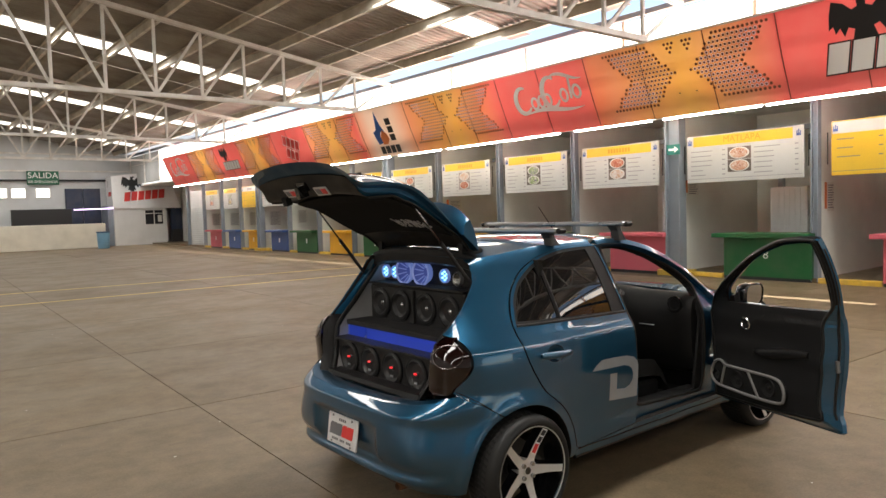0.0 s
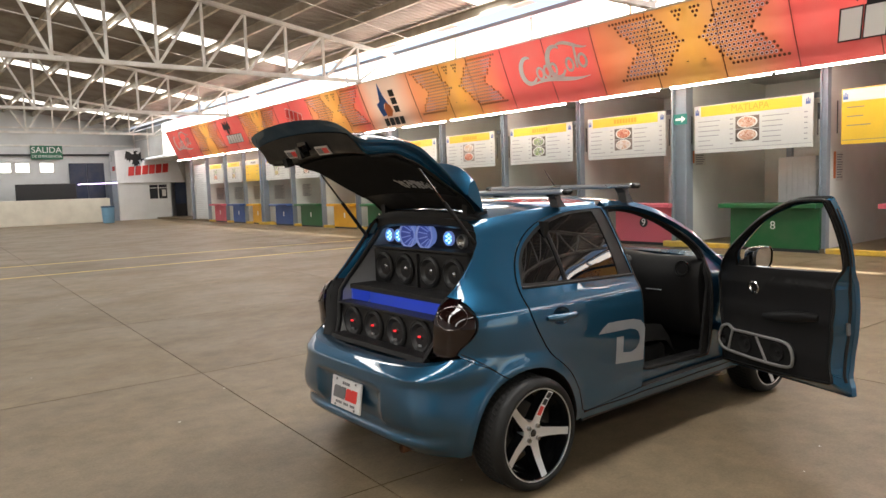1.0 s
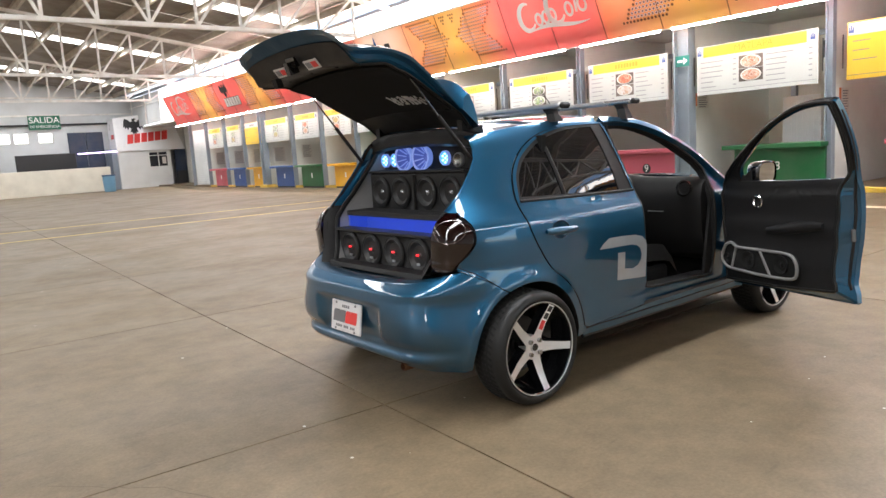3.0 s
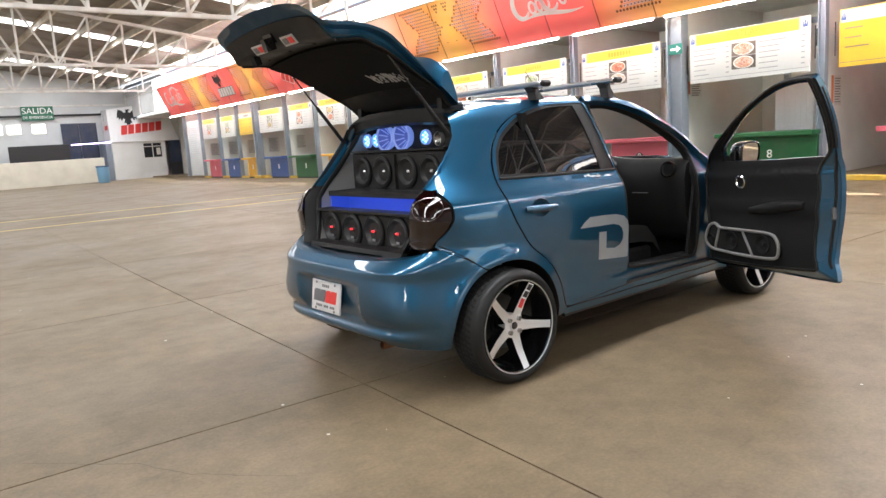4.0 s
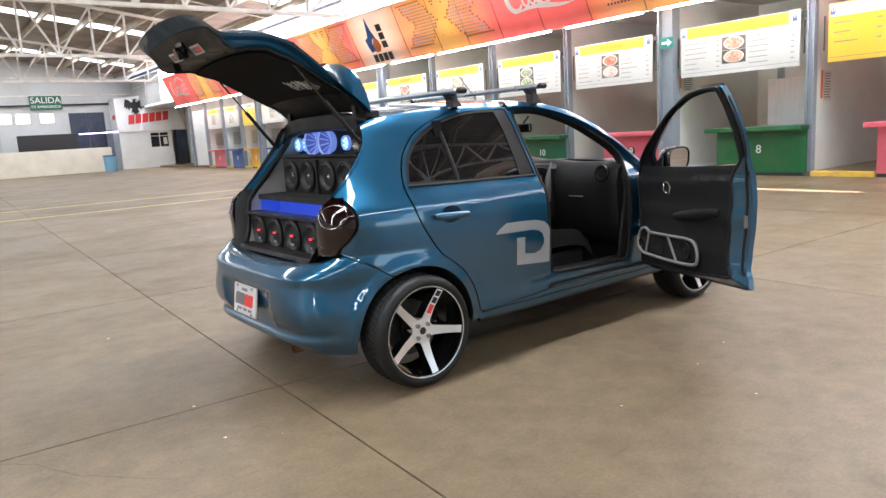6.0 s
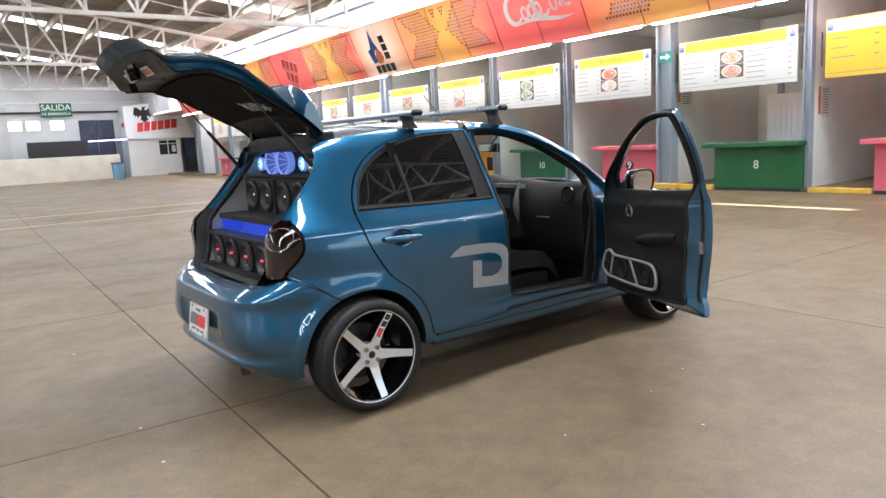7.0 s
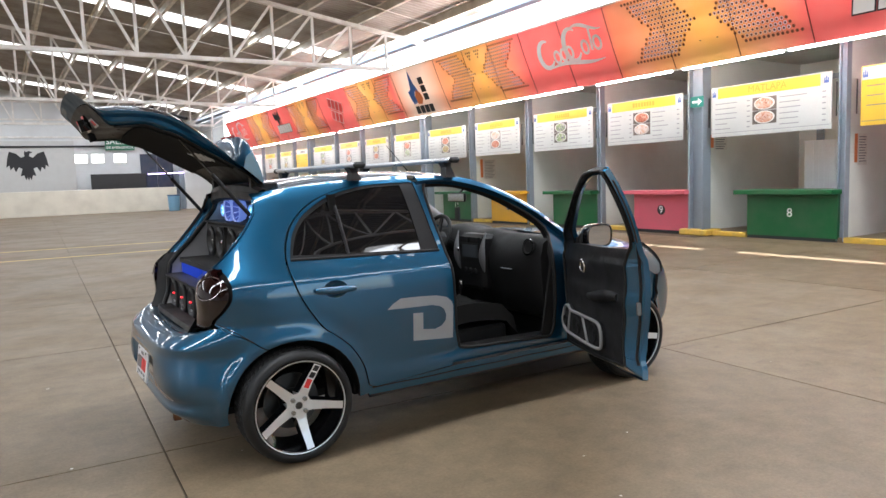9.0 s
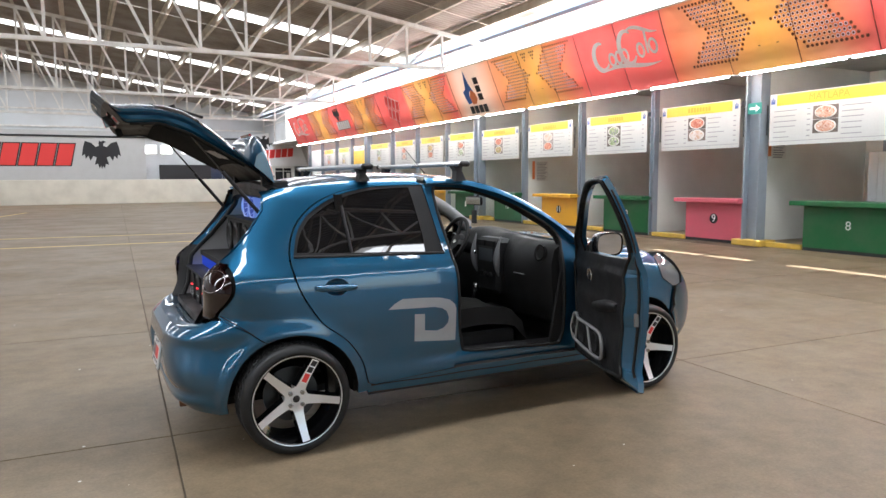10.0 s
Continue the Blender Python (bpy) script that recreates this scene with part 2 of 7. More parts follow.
def tube(bm, pts, r, closed=False, sides=8):
    """One round bar bent through points; r is a radius or one for each point."""
    pts = [Vector(p) for p in pts]
    keep = [k for k in range(len(pts)) if k == 0 or (pts[k] - pts[k - 1]).length > 1e-5]
    radii = [r[k] if isinstance(r, list) else r for k in keep]
    pts = [pts[k] for k in keep]
    n = len(pts)
    if closed and (pts[0] - pts[-1]).length < 1e-5:
        pts, radii, n = pts[:-1], radii[:-1], n - 1
    ways = []
    for k in range(n):
        a, b = (pts[k - 1], pts[(k + 1) % n]) if closed else (pts[max(0, k - 1)], pts[min(n - 1, k + 1)])
        ways.append((b - a).normalized())
    side = ways[0].orthogonal().normalized()
    rings = []
    for p, w, rr in zip(pts, ways, radii):
        side = (side - w * side.dot(w)).normalized()
        up = w.cross(side)
        rings.append([bm.verts.new(p + rr * (side * math.cos(2 * math.pi * k / sides) + up * math.sin(2 * math.pi * k / sides))) for k in range(sides)])
    for i in range(n if closed else n - 1):
        lo, hi = rings[i], rings[(i + 1) % n]
        shift = min(range(sides), key=lambda s: (hi[s].co - lo[0].co).length) if closed and i == n - 1 else 0
        for k in range(sides):
            bm.faces.new((lo[k], lo[(k + 1) % sides], hi[(k + 1 + shift) % sides], hi[(k + shift) % sides]))
    if not closed:
        bm.faces.new(rings[0][::-1])
        bm.faces.new(rings[-1])
    return bm


def sheet(bm, pts, depth, m=None):
    """A flat outline in x, y drawn out by depth in z; m lays it in place."""
    lo = [bm.verts.new((x, y, 0)) for x, y in pts]
    hi = [bm.verts.new((x, y, depth)) for x, y in pts]
    n = len(pts)
    bm.faces.new(lo[::-1])
    bm.faces.new(hi)
    for k in range(n):
        bm.faces.new((lo[k], lo[(k + 1) % n], hi[(k + 1) % n], hi[k]))
    if m is not None:
        bmesh.ops.transform(bm, matrix=m, verts=lo + hi)
    return bm


def lathe(bm, profile, axis_m=None, sides=32, closed=False):
    """Turns a profile of (radius, height) round z."""
    rings = [[bm.verts.new((r * math.cos(2 * math.pi * k / sides), r * math.sin(2 * math.pi * k / sides), h)) for k in range(sides)] for r, h in profile]
    pairs = list(zip(rings, rings[1:])) + ([(rings[-1], rings[0])] if closed else [])
    for lo, hi in pairs:
        for k in range(sides):
            bm.faces.new((lo[k], lo[(k + 1) % sides], hi[(k + 1) % sides], hi[k]))
    if axis_m is not None:
        bmesh.ops.transform(bm, matrix=axis_m, verts=[v for r in rings for v in r])
    return bm


def lettering(text, size, depth, material, name, parent, m, label="", align="CENTER"):
    """Words in the built-in font as a mesh."""
    cu = bpy.data.curves.new(name, "FONT")
    cu.body, cu.size, cu.extrude, cu.align_x, cu.align_y = text, size, depth, align, "CENTER"
    tmp = bpy.data.objects.new(name, cu)
    scene.collection.objects.link(tmp)
    me = bpy.data.meshes.new_from_object(tmp.evaluated_get(bpy.context.evaluated_depsgraph_get()))
    bpy.data.objects.remove(tmp)
    me.materials.clear()
    me.materials.append(material)
    ob = new(name, me)
    ob.parent = parent
    ob.matrix_basis = m
    if label:
        ob["label"] = label
    return ob


# ---- the hall ----
SOUTH, NORTH, WEST = -20.0, 48.2, -22.8
FRONT = 11.85  # front of the stalls
TURN_SLABS = -2.4

floor = tagged(link("floor", boxed(WEST - 0.3, 16.2, SOUTH - 0.3, NORTH + 4, -0.25, -0.012), M_JOINT), "beige polished concrete floor cast in large slabs", "floor", kind="structure")


def wall(name, bm, material, label):
    return tagged(link(name, bm, material), label, "wall", kind="structure")


wall("wall_west", boxed(WEST - 0.25, WEST, SOUTH, NORTH + 4, 0, 6.2), M_SHEET, "plain pale sheet-clad side wall of the hall")
# assumed end wall out of view; its opening holds the added fill lamp
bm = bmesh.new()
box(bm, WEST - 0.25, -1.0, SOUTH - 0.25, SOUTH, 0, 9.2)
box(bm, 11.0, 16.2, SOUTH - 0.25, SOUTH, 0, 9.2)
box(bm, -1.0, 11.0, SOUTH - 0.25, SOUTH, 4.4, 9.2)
wall("wall_south", bm, M_SHEET, "unseen pale end wall with a gateway added to let light in")

# roof: corrugated sheets of trapezoid ribs, one sheet of metal each side of the ridge
RIB = 0.2


def corrugated(x0, x1, y0, y1, z_of):
    bm = bmesh.new()
    n = int((y1 - y0) / RIB)
    rows = []
    for k in range(n + 1):
        y = y0 + k * RIB
        for dy, dz in ((0.0, 0.0), (0.07, 0.0), (0.1, 0.035), (0.17, 0.035)):
            rows.append([bm.verts.new((x, y + dy, z_of(x) + dz)) for x in (x0, x1)])
    for a, b in zip(rows, rows[1:]):
        bm.faces.new((a[0], a[1], b[1], b[0]))
    return bm


ceiling = tagged(link("ceiling", corrugated(RIDGE, EAVE, SOUTH, NORTH + 0.2, lambda x: roof_z(x) + 0.02), M_ROOF), "dark corrugated metal roof seen from below", "ceiling", kind="structure")
part_west = link("ceiling", corrugated(WEST - 0.3, RIDGE, SOUTH, NORTH + 0.2, lambda x: roof_z(x) + 0.02), M_ROOF)
tagged(part_west, "dark corrugated metal roof seen from below", "ceiling", kind="structure")

PURLIN_X = [10.1 - 1.62 * k for k in range(10)] + [-7.6 - 1.62 * k for k in range(9)]
for x in PURLIN_X:
    bm = bmesh.new()
    z = roof_z(x)
    box(bm, x - 0.012, x + 0.012, SOUTH, NORTH, z - 0.24, z - 0.005)
    box(bm, x + 0.012, x + 0.09, SOUTH, NORTH, z - 0.24, z - 0.225)
    box(bm, x - 0.09, x - 0.012, SOUTH, NORTH, z - 0.03, z - 0.015)
    tagged(link("purlin", bm, M_PURLIN), "long cream painted steel purlin under the roof", "purlin", "purlins", "structure")


def truss_top(x):
    return roof_z(x) - 0.32


BOTTOM_CHORD = 4.93


def roof_truss(y):
    t = thing("roof_truss", "white painted steel lattice truss across the hall", "roof truss", pose(0, y, 0), "roof trusses", "structure")
    lo, hi = -22.6, 10.78
    for name, pts in (("top_chord", [(lo, truss_top(lo)), (RIDGE, truss_top(RIDGE)), (hi, truss_top(hi))]), ("bottom_chord", [(lo + 1.3, BOTTOM_CHORD), (9.5, BOTTOM_CHORD)])):
        bm = bmesh.new()
        for a, b in zip(pts, pts[1:]):
            bar(bm, (a[0], -0.05, a[1]), (b[0], -0.05, b[1]), 0.11, 0.045)
            bar(bm, (a[0], 0.05, a[1]), (b[0], 0.05, b[1]), 0.11, 0.045)
        part(name, bm, M_STEEL, t)
    nodes = [9.43 - 1.22 * k for k in range(26)]
    for k, x in enumerate(nodes):
        part("upright", bar(bmesh.new(), (x, 0, BOTTOM_CHORD), (x, 0, truss_top(x)), 0.075, 0.06), M_STEEL, t)
        right = nodes[k - 1] if k else hi
        if x > 3.2:
            part("diagonal", bar(bmesh.new(), (x, 0, BOTTOM_CHORD), (right, 0, truss_top(right)), 0.07, 0.055), M_STEEL, t)
        if x < 3.2 or k == 5:
            left = x - 1.22
            part("diagonal", bar(bmesh.new(), (left, 0, truss_top(left)), (x, 0, BOTTOM_CHORD), 0.07, 0.055), M_STEEL, t)
    return t


first_truss = roof_truss(16.5)
TRUSS_Y = [16.5 + 10.7 * k for k in (-3, -2, -1, 1, 2)]
for y in TRUSS_Y:
    copy_thing(first_truss, pose(0, y, 0))

# clear sheets let into the roof between the purlins, bright with daylight
SHEET_X = [10.35] + PURLIN_X[:10] + [RIDGE + 0.05]
for n, y in enumerate(SKYLIGHTS[2:8]):
    strip = thing("skylight", "row of bright clear roof sheets", "skylight", None, "skylights", "structure")
    for x1, x0 in list(zip(SHEET_X, SHEET_X[1:])) + list(zip(PURLIN_X[10:], PURLIN_X[11:])):
        a, b = x0 + 0.07, x1 - 0.07
        bm = bmesh.new()
        vs = [bm.verts.new((x, y + dy, roof_z(x) - d)) for d in (0.0, 0.012) for x, dy in ((a, -0.5), (b, -0.5), (b, 0.5), (a, 0.5))]
        for q in ((3, 2, 1, 0), (4, 5, 6, 7), (0, 1, 5, 4), (1, 2, 6, 5), (2, 3, 7, 6), (3, 0, 4, 7)):
            bm.faces.new([vs[i] for i in q])
        part("clear_sheet", bm, M_DAY, strip)
for k, y in enumerate((14.6, 23.4, 27.9)):
    tagged(link("sag_rod", rod(bmesh.new(), (-5.5, y - 1.2, roof_z(-5.5) - 0.3), (10.2, y, roof_z(10.2) - 0.3), 0.012, 6), M_STEEL), "thin white brace rod under the roof", "brace rod", "brace rods", "structure")

# eave over the stalls: gutter, posts of the clear-storey, and sheets added to cut the sunlight into dashes
tagged(link("gutter", boxed(10.88, 10.98, SOUTH, NORTH, 5.86, 5.98, 0.01), M_POST), "dark eaves gutter above the stalls", "gutter", kind="structure")
for k in range(21):
    y = -14.6 + 3.1 * k
    tagged(link("sun_break_sheet", boxed(EAVE - 0.05, 10.9, y, y + (0.75 if y < 36 else 3.2), 6.16, 6.17), M_ROOF), "added metal sheet that breaks up the sunlight at the roof's edge", "flashing", "eave flashings", "structure")
    tagged(link("eave_post", boxed(11.02, 11.1, y + 0.3, y + 0.38, 3.98, 5.9), M_STEEL), "thin white post between stall roof and eaves", "post", "eave posts", "structure")
# cap added to block sun that would fall past the banner's end
tagged(link("sun_block_cap", boxed(10.89, 11.35, 38.6, NORTH, 5.99, 6.02), M_ROOF), "added metal cap that keeps the sun out beyond the banner's end", "flashing", kind="structure")
tagged(link("rail", boxed(11.03, 11.08, SOUTH, NORTH, 5.25, 5.3), M_STEEL), "white steel rail between the eave posts", "rail", kind="structure")

# clear sheets of the eaves, bright with the daylight behind them
for k in range(21):
    y = -14.6 + 3.1 * k + 0.4
    if y < 41:
        tagged(link("eave_window", boxed(11.12, 11.13, y, y + 3.0, 4.02, 5.86), M_EAVE), "bright translucent sheet between stall roof and eaves", "window", "eave windows", "structure")
    else:
        tagged(link("eave_sheet", boxed(11.12, 11.14, y, y + 3.1, 4.02, 5.86), M_SHEET), "closed pale sheet between stall roof and eaves", "cladding", "eave sheets", "structure")


# ---- the stalls ----
KERB = 0.09
POSTS = [-8.6, -5.5, -2.5, 0.55, 3.58, 6.68, 9.72, 12.6, 15.5, 18.3, 20.87, 23.6, 26.3, 29.25, 31.65, 34.15, 36.8, 39.4]
BIG = (6.68, 18.3, 29.25)
tagged(link("stall_floor", boxed(FRONT + 0.02, 16.0, SOUTH, NORTH, -0.01, KERB), M_FLOOR), "raised concrete floor of the food stalls", "floor", kind="structure")
wall("wall_east", boxed(15.6, 15.8, SOUTH, NORTH, 0, 4.1), M_STALLWALL, "plain cream back wall of the food stalls")
tagged(link("stall_ceiling", boxed(11.3, 15.9, SOUTH, NORTH, 3.9, 4.0), M_WALL), "pale flat ceiling over the food stalls", "ceiling", kind="structure")
for y in POSTS:
    wall("stall_partition", boxed(12.02, 15.6, y - 0.06, y + 0.06, KERB, 3.9), M_STALLWALL, "cream painted partition wall between two stalls")
    bm = bmesh.new()
    if y in BIG:
        for a, b in ((-0.19, -0.15), (0.15, 0.19)):
            box(bm, FRONT - 0.12, FRONT + 0.16, y + a, y + b, 0.02, 5.8)
        box(bm, FRONT, FRONT + 0.04, y - 0.15, y + 0.15, 0.02, 5.8)
        tagged(link("column", bm, M_POST), "broad blue-grey steel column between two stalls", "column", "columns", "structure")
        tagged(link("column_base", boxed(FRONT - 0.22, FRONT + 0.3, y - 0.36, y + 0.36, 0, 0.13, 0.015), M_YELLOW), "yellow painted concrete block at a column's foot", "kerb", "column bases", "structure")
    else:
        box(bm, FRONT + 0.0, FRONT + 0.16, y - 0.07, y - 0.05, 0.02, 3.95)
        box(bm, FRONT + 0.0, FRONT + 0.16, y + 0.05, y + 0.07, 0.02, 3.95)
        box(bm, FRONT + 0.07, FRONT + 0.09, y - 0.05, y + 0.05, 0.02, 3.95)
        tagged(link("post", bm, M_POST), "slim blue-grey steel post between two stalls", "post", "stall posts", "structure")


def counter(number, y0, y1, color):
    c = thing("stall_counter", f"{color} painted wooden stall counter with overhanging top", "counter", pose(0, 0, 0), "stall counters")
    bm = bmesh.new()
    box(bm, FRONT - 0.01, FRONT + 0.45, y0, y1, 0.02 + 0.045, 0.9)
    part("front_panel", bm, M_COUNTER[color], c)
    part("plinth", boxed(FRONT + 0.0, FRONT + 0.42, y0 + 0.01, y1 - 0.01, 0.0, 0.065), M_BLACK, c)
    part("countertop", boxed(FRONT - 0.27, FRONT + 0.5, y0 - 0.03, y1 + 0.15, 0.9, 0.99, 0.008), M_COUNTER[color], c)
    if number:
        ym = (y0 + y1) / 2
        disc = lathe(bmesh.new(), [(0.001, 0.004), (0.115, 0.004), (0.115, 0.0)], pose(FRONT - 0.011, ym, 0.53, 0, -90, 0), 24)
        if color in ("pink", "yellow"):
            part("number_disc", disc, M_BLACK, c, "black painted disc")
        else:
            disc.free()
        lettering(number, 0.24, 0.003, M_WHITEINK, "number", c, pose(FRONT - 0.019, ym, 0.53, 90, 0, -90), "white painted number")
    else:
        ym = (y0 + y1) / 2
        part("number_bar", boxed(FRONT - 0.014, FRONT - 0.01, ym - 0.05, ym + 0.05, 0.43, 0.63), M_WHITEINK, c, "white painted mark")
    return c


COUNTERS = [("7", 0.62, 2.35, "pink"), ("8", 3.62, 5.48, "green"), ("9", 6.88, 8.54, "pink"), ("10", 9.8, 11.5, "green"), ("11", 12.68, 14.42, "yellow"), ("12", 15.58, 17.25, "green"),
            ("", 18.5, 20.1, "green"), ("", 20.98, 22.65, "yellow"), ("", 23.72, 25.55, "green"), ("", 26.42, 28.1, "blue"), ("", 29.5, 30.7, "yellow"), ("", 31.72, 33.2, "blue"), ("", 34.22, 35.8, "pink")]
for row in COUNTERS:
    counter(*row)

# yellow kerb edges between counters
for (a, b), (_, c0, c1, _) in zip(zip(POSTS[3:], POSTS[4:]), COUNTERS):
    tagged(link("kerb", boxed(FRONT - 0.03, FRONT + 0.12, c1 + 0.02, b - (0.36 if b in BIG else 0.08), 0, KERB + 0.012, 0.01), M_YELLOW), "yellow painted kerb at a stall's edge", "kerb", "stall kerbs", "structure")


def dish(tones, scale):
    """A printed photo of food: crumbs and slices in a few tones."""
    m, nt, links, b = shader("food_photo_print", (0.4, 0.2, 0.1), 0.4)
    co, warp, vor, ramp = nt.new("ShaderNodeTexCoord"), nt.new("ShaderNodeTexNoise"), nt.new("ShaderNodeTexVoronoi"), nt.new("ShaderNodeValToRGB")
    warp.inputs["Scale"].default_value, vor.inputs["Scale"].default_value = 14.0, scale
    add = nt.new("ShaderNodeVectorMath")
    add.operation = "MULTIPLY_ADD"
    add.inputs[1].default_value = (0.09, 0.09, 0.09)
    links.new(co.outputs["Object"], warp.inputs["Vector"])
    links.new(warp.outputs["Color"], add.inputs[0])
    links.new(co.outputs["Object"], add.inputs[2])
    links.new(add.outputs[0], vor.inputs["Vector"])
    el = ramp.color_ramp.elements
    el[0].color, el[1].color = (*tones[0], 1), (*tones[-1], 1)
    for k, tone in enumerate(tones[1:-1]):
        el.new(0.25 + 0.55 * k / max(1, len(tones) - 3)).color = (*tone, 1)
    links.new(vor.outputs["Color"], ramp.inputs[0])
    links.new(ramp.outputs[0], b.inputs["Base Color"])
    return m


M_FOOD = [dish(*row) for row in (
    (((0.08, 0.07, 0.09), (0.22, 0.2, 0.26), (0.2, 0.3, 0.08), (0.5, 0.5, 0.42), (0.62, 0.6, 0.55)), 26),
    (((0.14, 0.04, 0.03), (0.4, 0.1, 0.06), (0.55, 0.25, 0.16), (0.62, 0.55, 0.46)), 24),
    (((0.3, 0.24, 0.24), (0.5, 0.3, 0.2), (0.56, 0.5, 0.46), (0.6, 0.57, 0.56)), 18),
    (((0.1, 0.12, 0.05), (0.3, 0.32, 0.1), (0.5, 0.26, 0.16), (0.62, 0.6, 0.54)), 30),
    (((0.16, 0.08, 0.05), (0.46, 0.2, 0.12), (0.58, 0.44, 0.36), (0.64, 0.58, 0.56)), 34))]
M_PHOTO = [worn("photo_print", tone, 0.4, amount=0.4, scale=14) for tone in ((0.1, 0.08, 0.07), (0.3, 0.26, 0.25), (0.16, 0.12, 0.11))]
M_PAPER = worn("printed_paper", (0.68, 0.66, 0.62), 0.6, amount=0.2, scale=8)
M_ORANGE = plain("orange_print", (0.7, 0.2, 0.06), 0.5)


def menu_board(y0, y1, rnd, yellow=False, title_word=""):
    """A hanging menu; its face looks to -x, high y is on the left."""
    b = thing("menu_board", "yellow menu board with a white header and printed lines" if yellow else "white menu board with yellow header and food photos", "menu board", pose(FRONT - 0.02, 0, 0), "menu boards")
    z0, z1, w = 2.11, 3.15, y1 - y0
    part("panel", boxed(0, 0.03, y0, y1, z0, z1, 0.004), M_HEAD if yellow else M_WHITE, b)
    head = boxed(-0.004, 0.0, y0 + 0.02 if yellow else y0 + 0.21, y1 - 0.02 if yellow else y1 - 0.16, z1 - 0.24, z1 - 0.02)
    part("header", head, M_WHITE if yellow else M_HEAD, b, "white header strip" if yellow else "yellow header strip")
    n = rnd.randint(6, 9)
    if title_word:
        lettering(title_word, 0.19, 0.002, M_INKY, "title", b, pose(-0.007, (y0 + y1) / 2, z1 - 0.13, 90, 0, -90), "ochre title word")
    else:
        for k in range(n):
            u = (y0 + y1) / 2 + (k - n / 2) * 0.085
            part("title_bar", boxed(-0.008, -0.004, u, u + 0.06, z1 - 0.18, z1 - 0.08), M_INKY if not yellow else M_INK, b)
    for u in (y1 - 0.12, y0 + 0.05):
        icon = bmesh.new()
        box(icon, -0.006, -0.002, u - 0.0, u + 0.09, z1 - 0.2, z1 - 0.15)
        for j in range(3):
            box(icon, -0.006, -0.002, u + 0.033 * j, u + 0.033 * j + 0.02, z1 - 0.15, z1 - 0.1 + 0.03 * (j == 1))
        part("emblem", icon, M_BLUEINK, b, "small blue emblem")
    lines = bmesh.new()
    ym, half = (y0 + y1) / 2 + 0.02 * w, min(0.26, 0.13 * w)
    for side in (0, 1):
        a, c = (ym + half + 0.06, y1 - 0.1) if side else (y0 + 0.1, ym - half - 0.06)
        rows = 6 if not yellow else 3
        for j in range(rows):
            z = z1 - 0.36 - j * 0.105 * (1 if not yellow else 1.6)
            length = (c - a) * rnd.uniform(0.35, 0.65)
            box(lines, -0.003, -0.001, c - length, c, z, z + 0.017)
            box(lines, -0.003, -0.001, a, a + 0.07, z, z + 0.022)
    box(lines, -0.003, -0.001, y0 + 0.02, y1 - 0.02, z0 + 0.075, z0 + 0.085)
    tagged(part("printed_lines", lines, M_INK if yellow else M_FAINT, b), kind="stuff")
    if not yellow:
        for j in range(2):
            zc = z1 - 0.44 - 0.27 * j
            photo = part("photo", boxed(-0.006, -0.001, ym - half, ym + half, zc - 0.13, zc + 0.13), M_PHOTO[rnd.randint(0, 2)], b, "photo of a dish")
            dm = lathe(bmesh.new(), [(0.001, 0.006), (0.118, 0.006), (0.125, 0.0)], pose(-0.006, ym, zc, 0, -90, 0) @ Matrix.Diagonal((1, min(1.8, half / 0.135), 1, 1)), 20)
            part("plate", dm, M_PAPER, photo)
            fm = lathe(bmesh.new(), [(0.001, 0.01), (0.098, 0.009), (0.108, 0.006)], pose(-0.006, ym + rnd.uniform(-0.01, 0.01), zc, 0, -90, 0) @ Matrix.Diagonal((1, min(1.8, half / 0.135), 1, 1)), 20)
            part("dish", fm, M_FOOD[rnd.randint(0, 4)], photo)
    for u, s in ((y0, -1), (y1, 1)):
        wire = bmesh.new()
        for z in (z0 + 0.22, z1 - 0.2):
            bar(wire, (0.03, u - 0.02 * s, z), (0.03, u + 0.22 * s, z), 0.018, 0.018)
        bar(wire, (0.03, u + 0.08 * s, z0 + 0.22), (0.03, u + 0.08 * s, z1 - 0.2), 0.018, 0.018)
        part("bracket", wire, M_BLACKWIRE, b, "black steel bracket")
    return b


rnd = random.Random(4)
BOARDS = [(3.77, 6.34), (7.08, 9.38), (9.9, 12.26), (12.92, 15.19), (15.73, 18.1), (18.5, 20.65), (21.12, 23.2), (23.72, 25.85), (26.45, 28.9), (29.4, 31.25), (31.8, 33.68), (34.3, 36.28)]
menu_board(0.72, 3.25, rnd, True)
menu_board(-2.3, 0.2, rnd)
for n, (a, b) in enumerate(BOARDS):
    menu_board(a, b, rnd, n == 9, "MATLAPA" if n == 0 else "")

# ---- the printed banner over the stalls ----
BAN_TOP, BAN_FOOT = Vector((10.46, 0, 5.13)), Vector((11.15, 0, 3.57))
BAN_UP = BAN_TOP - BAN_FOOT
BAN_H = BAN_UP.length
RED, ORANGE, YEL, PALE = (0.87, 0.15, 0.14), (0.92, 0.37, 0.18), (0.93, 0.52, 0.12), (0.92, 0.7, 0.57)
STOPS = [(-14, RED), (-9, ORANGE), (-7.5, YEL), (-6, ORANGE), (-2, RED), (3.0, RED), (3.7, RED), (4.5, ORANGE), (5.75, YEL), (7.5, ORANGE), (8.15, (0.9, 0.24, 0.11)), (8.3, RED), (11.3, RED), (13.3, YEL), (15.4, ORANGE),
         (15.6, (0.92, 0.46, 0.28)), (16.3, PALE), (17.6, PALE), (18.2, (0.9, 0.42, 0.26)), (18.5, RED), (20.2, YEL), (22.0, ORANGE), (22.2, RED), (25, RED), (26.9, YEL), (28.5, ORANGE), (28.7, RED), (31.3, RED), (33.2, YEL), (34.9, ORANGE), (35.1, RED), (39.3, RED)]
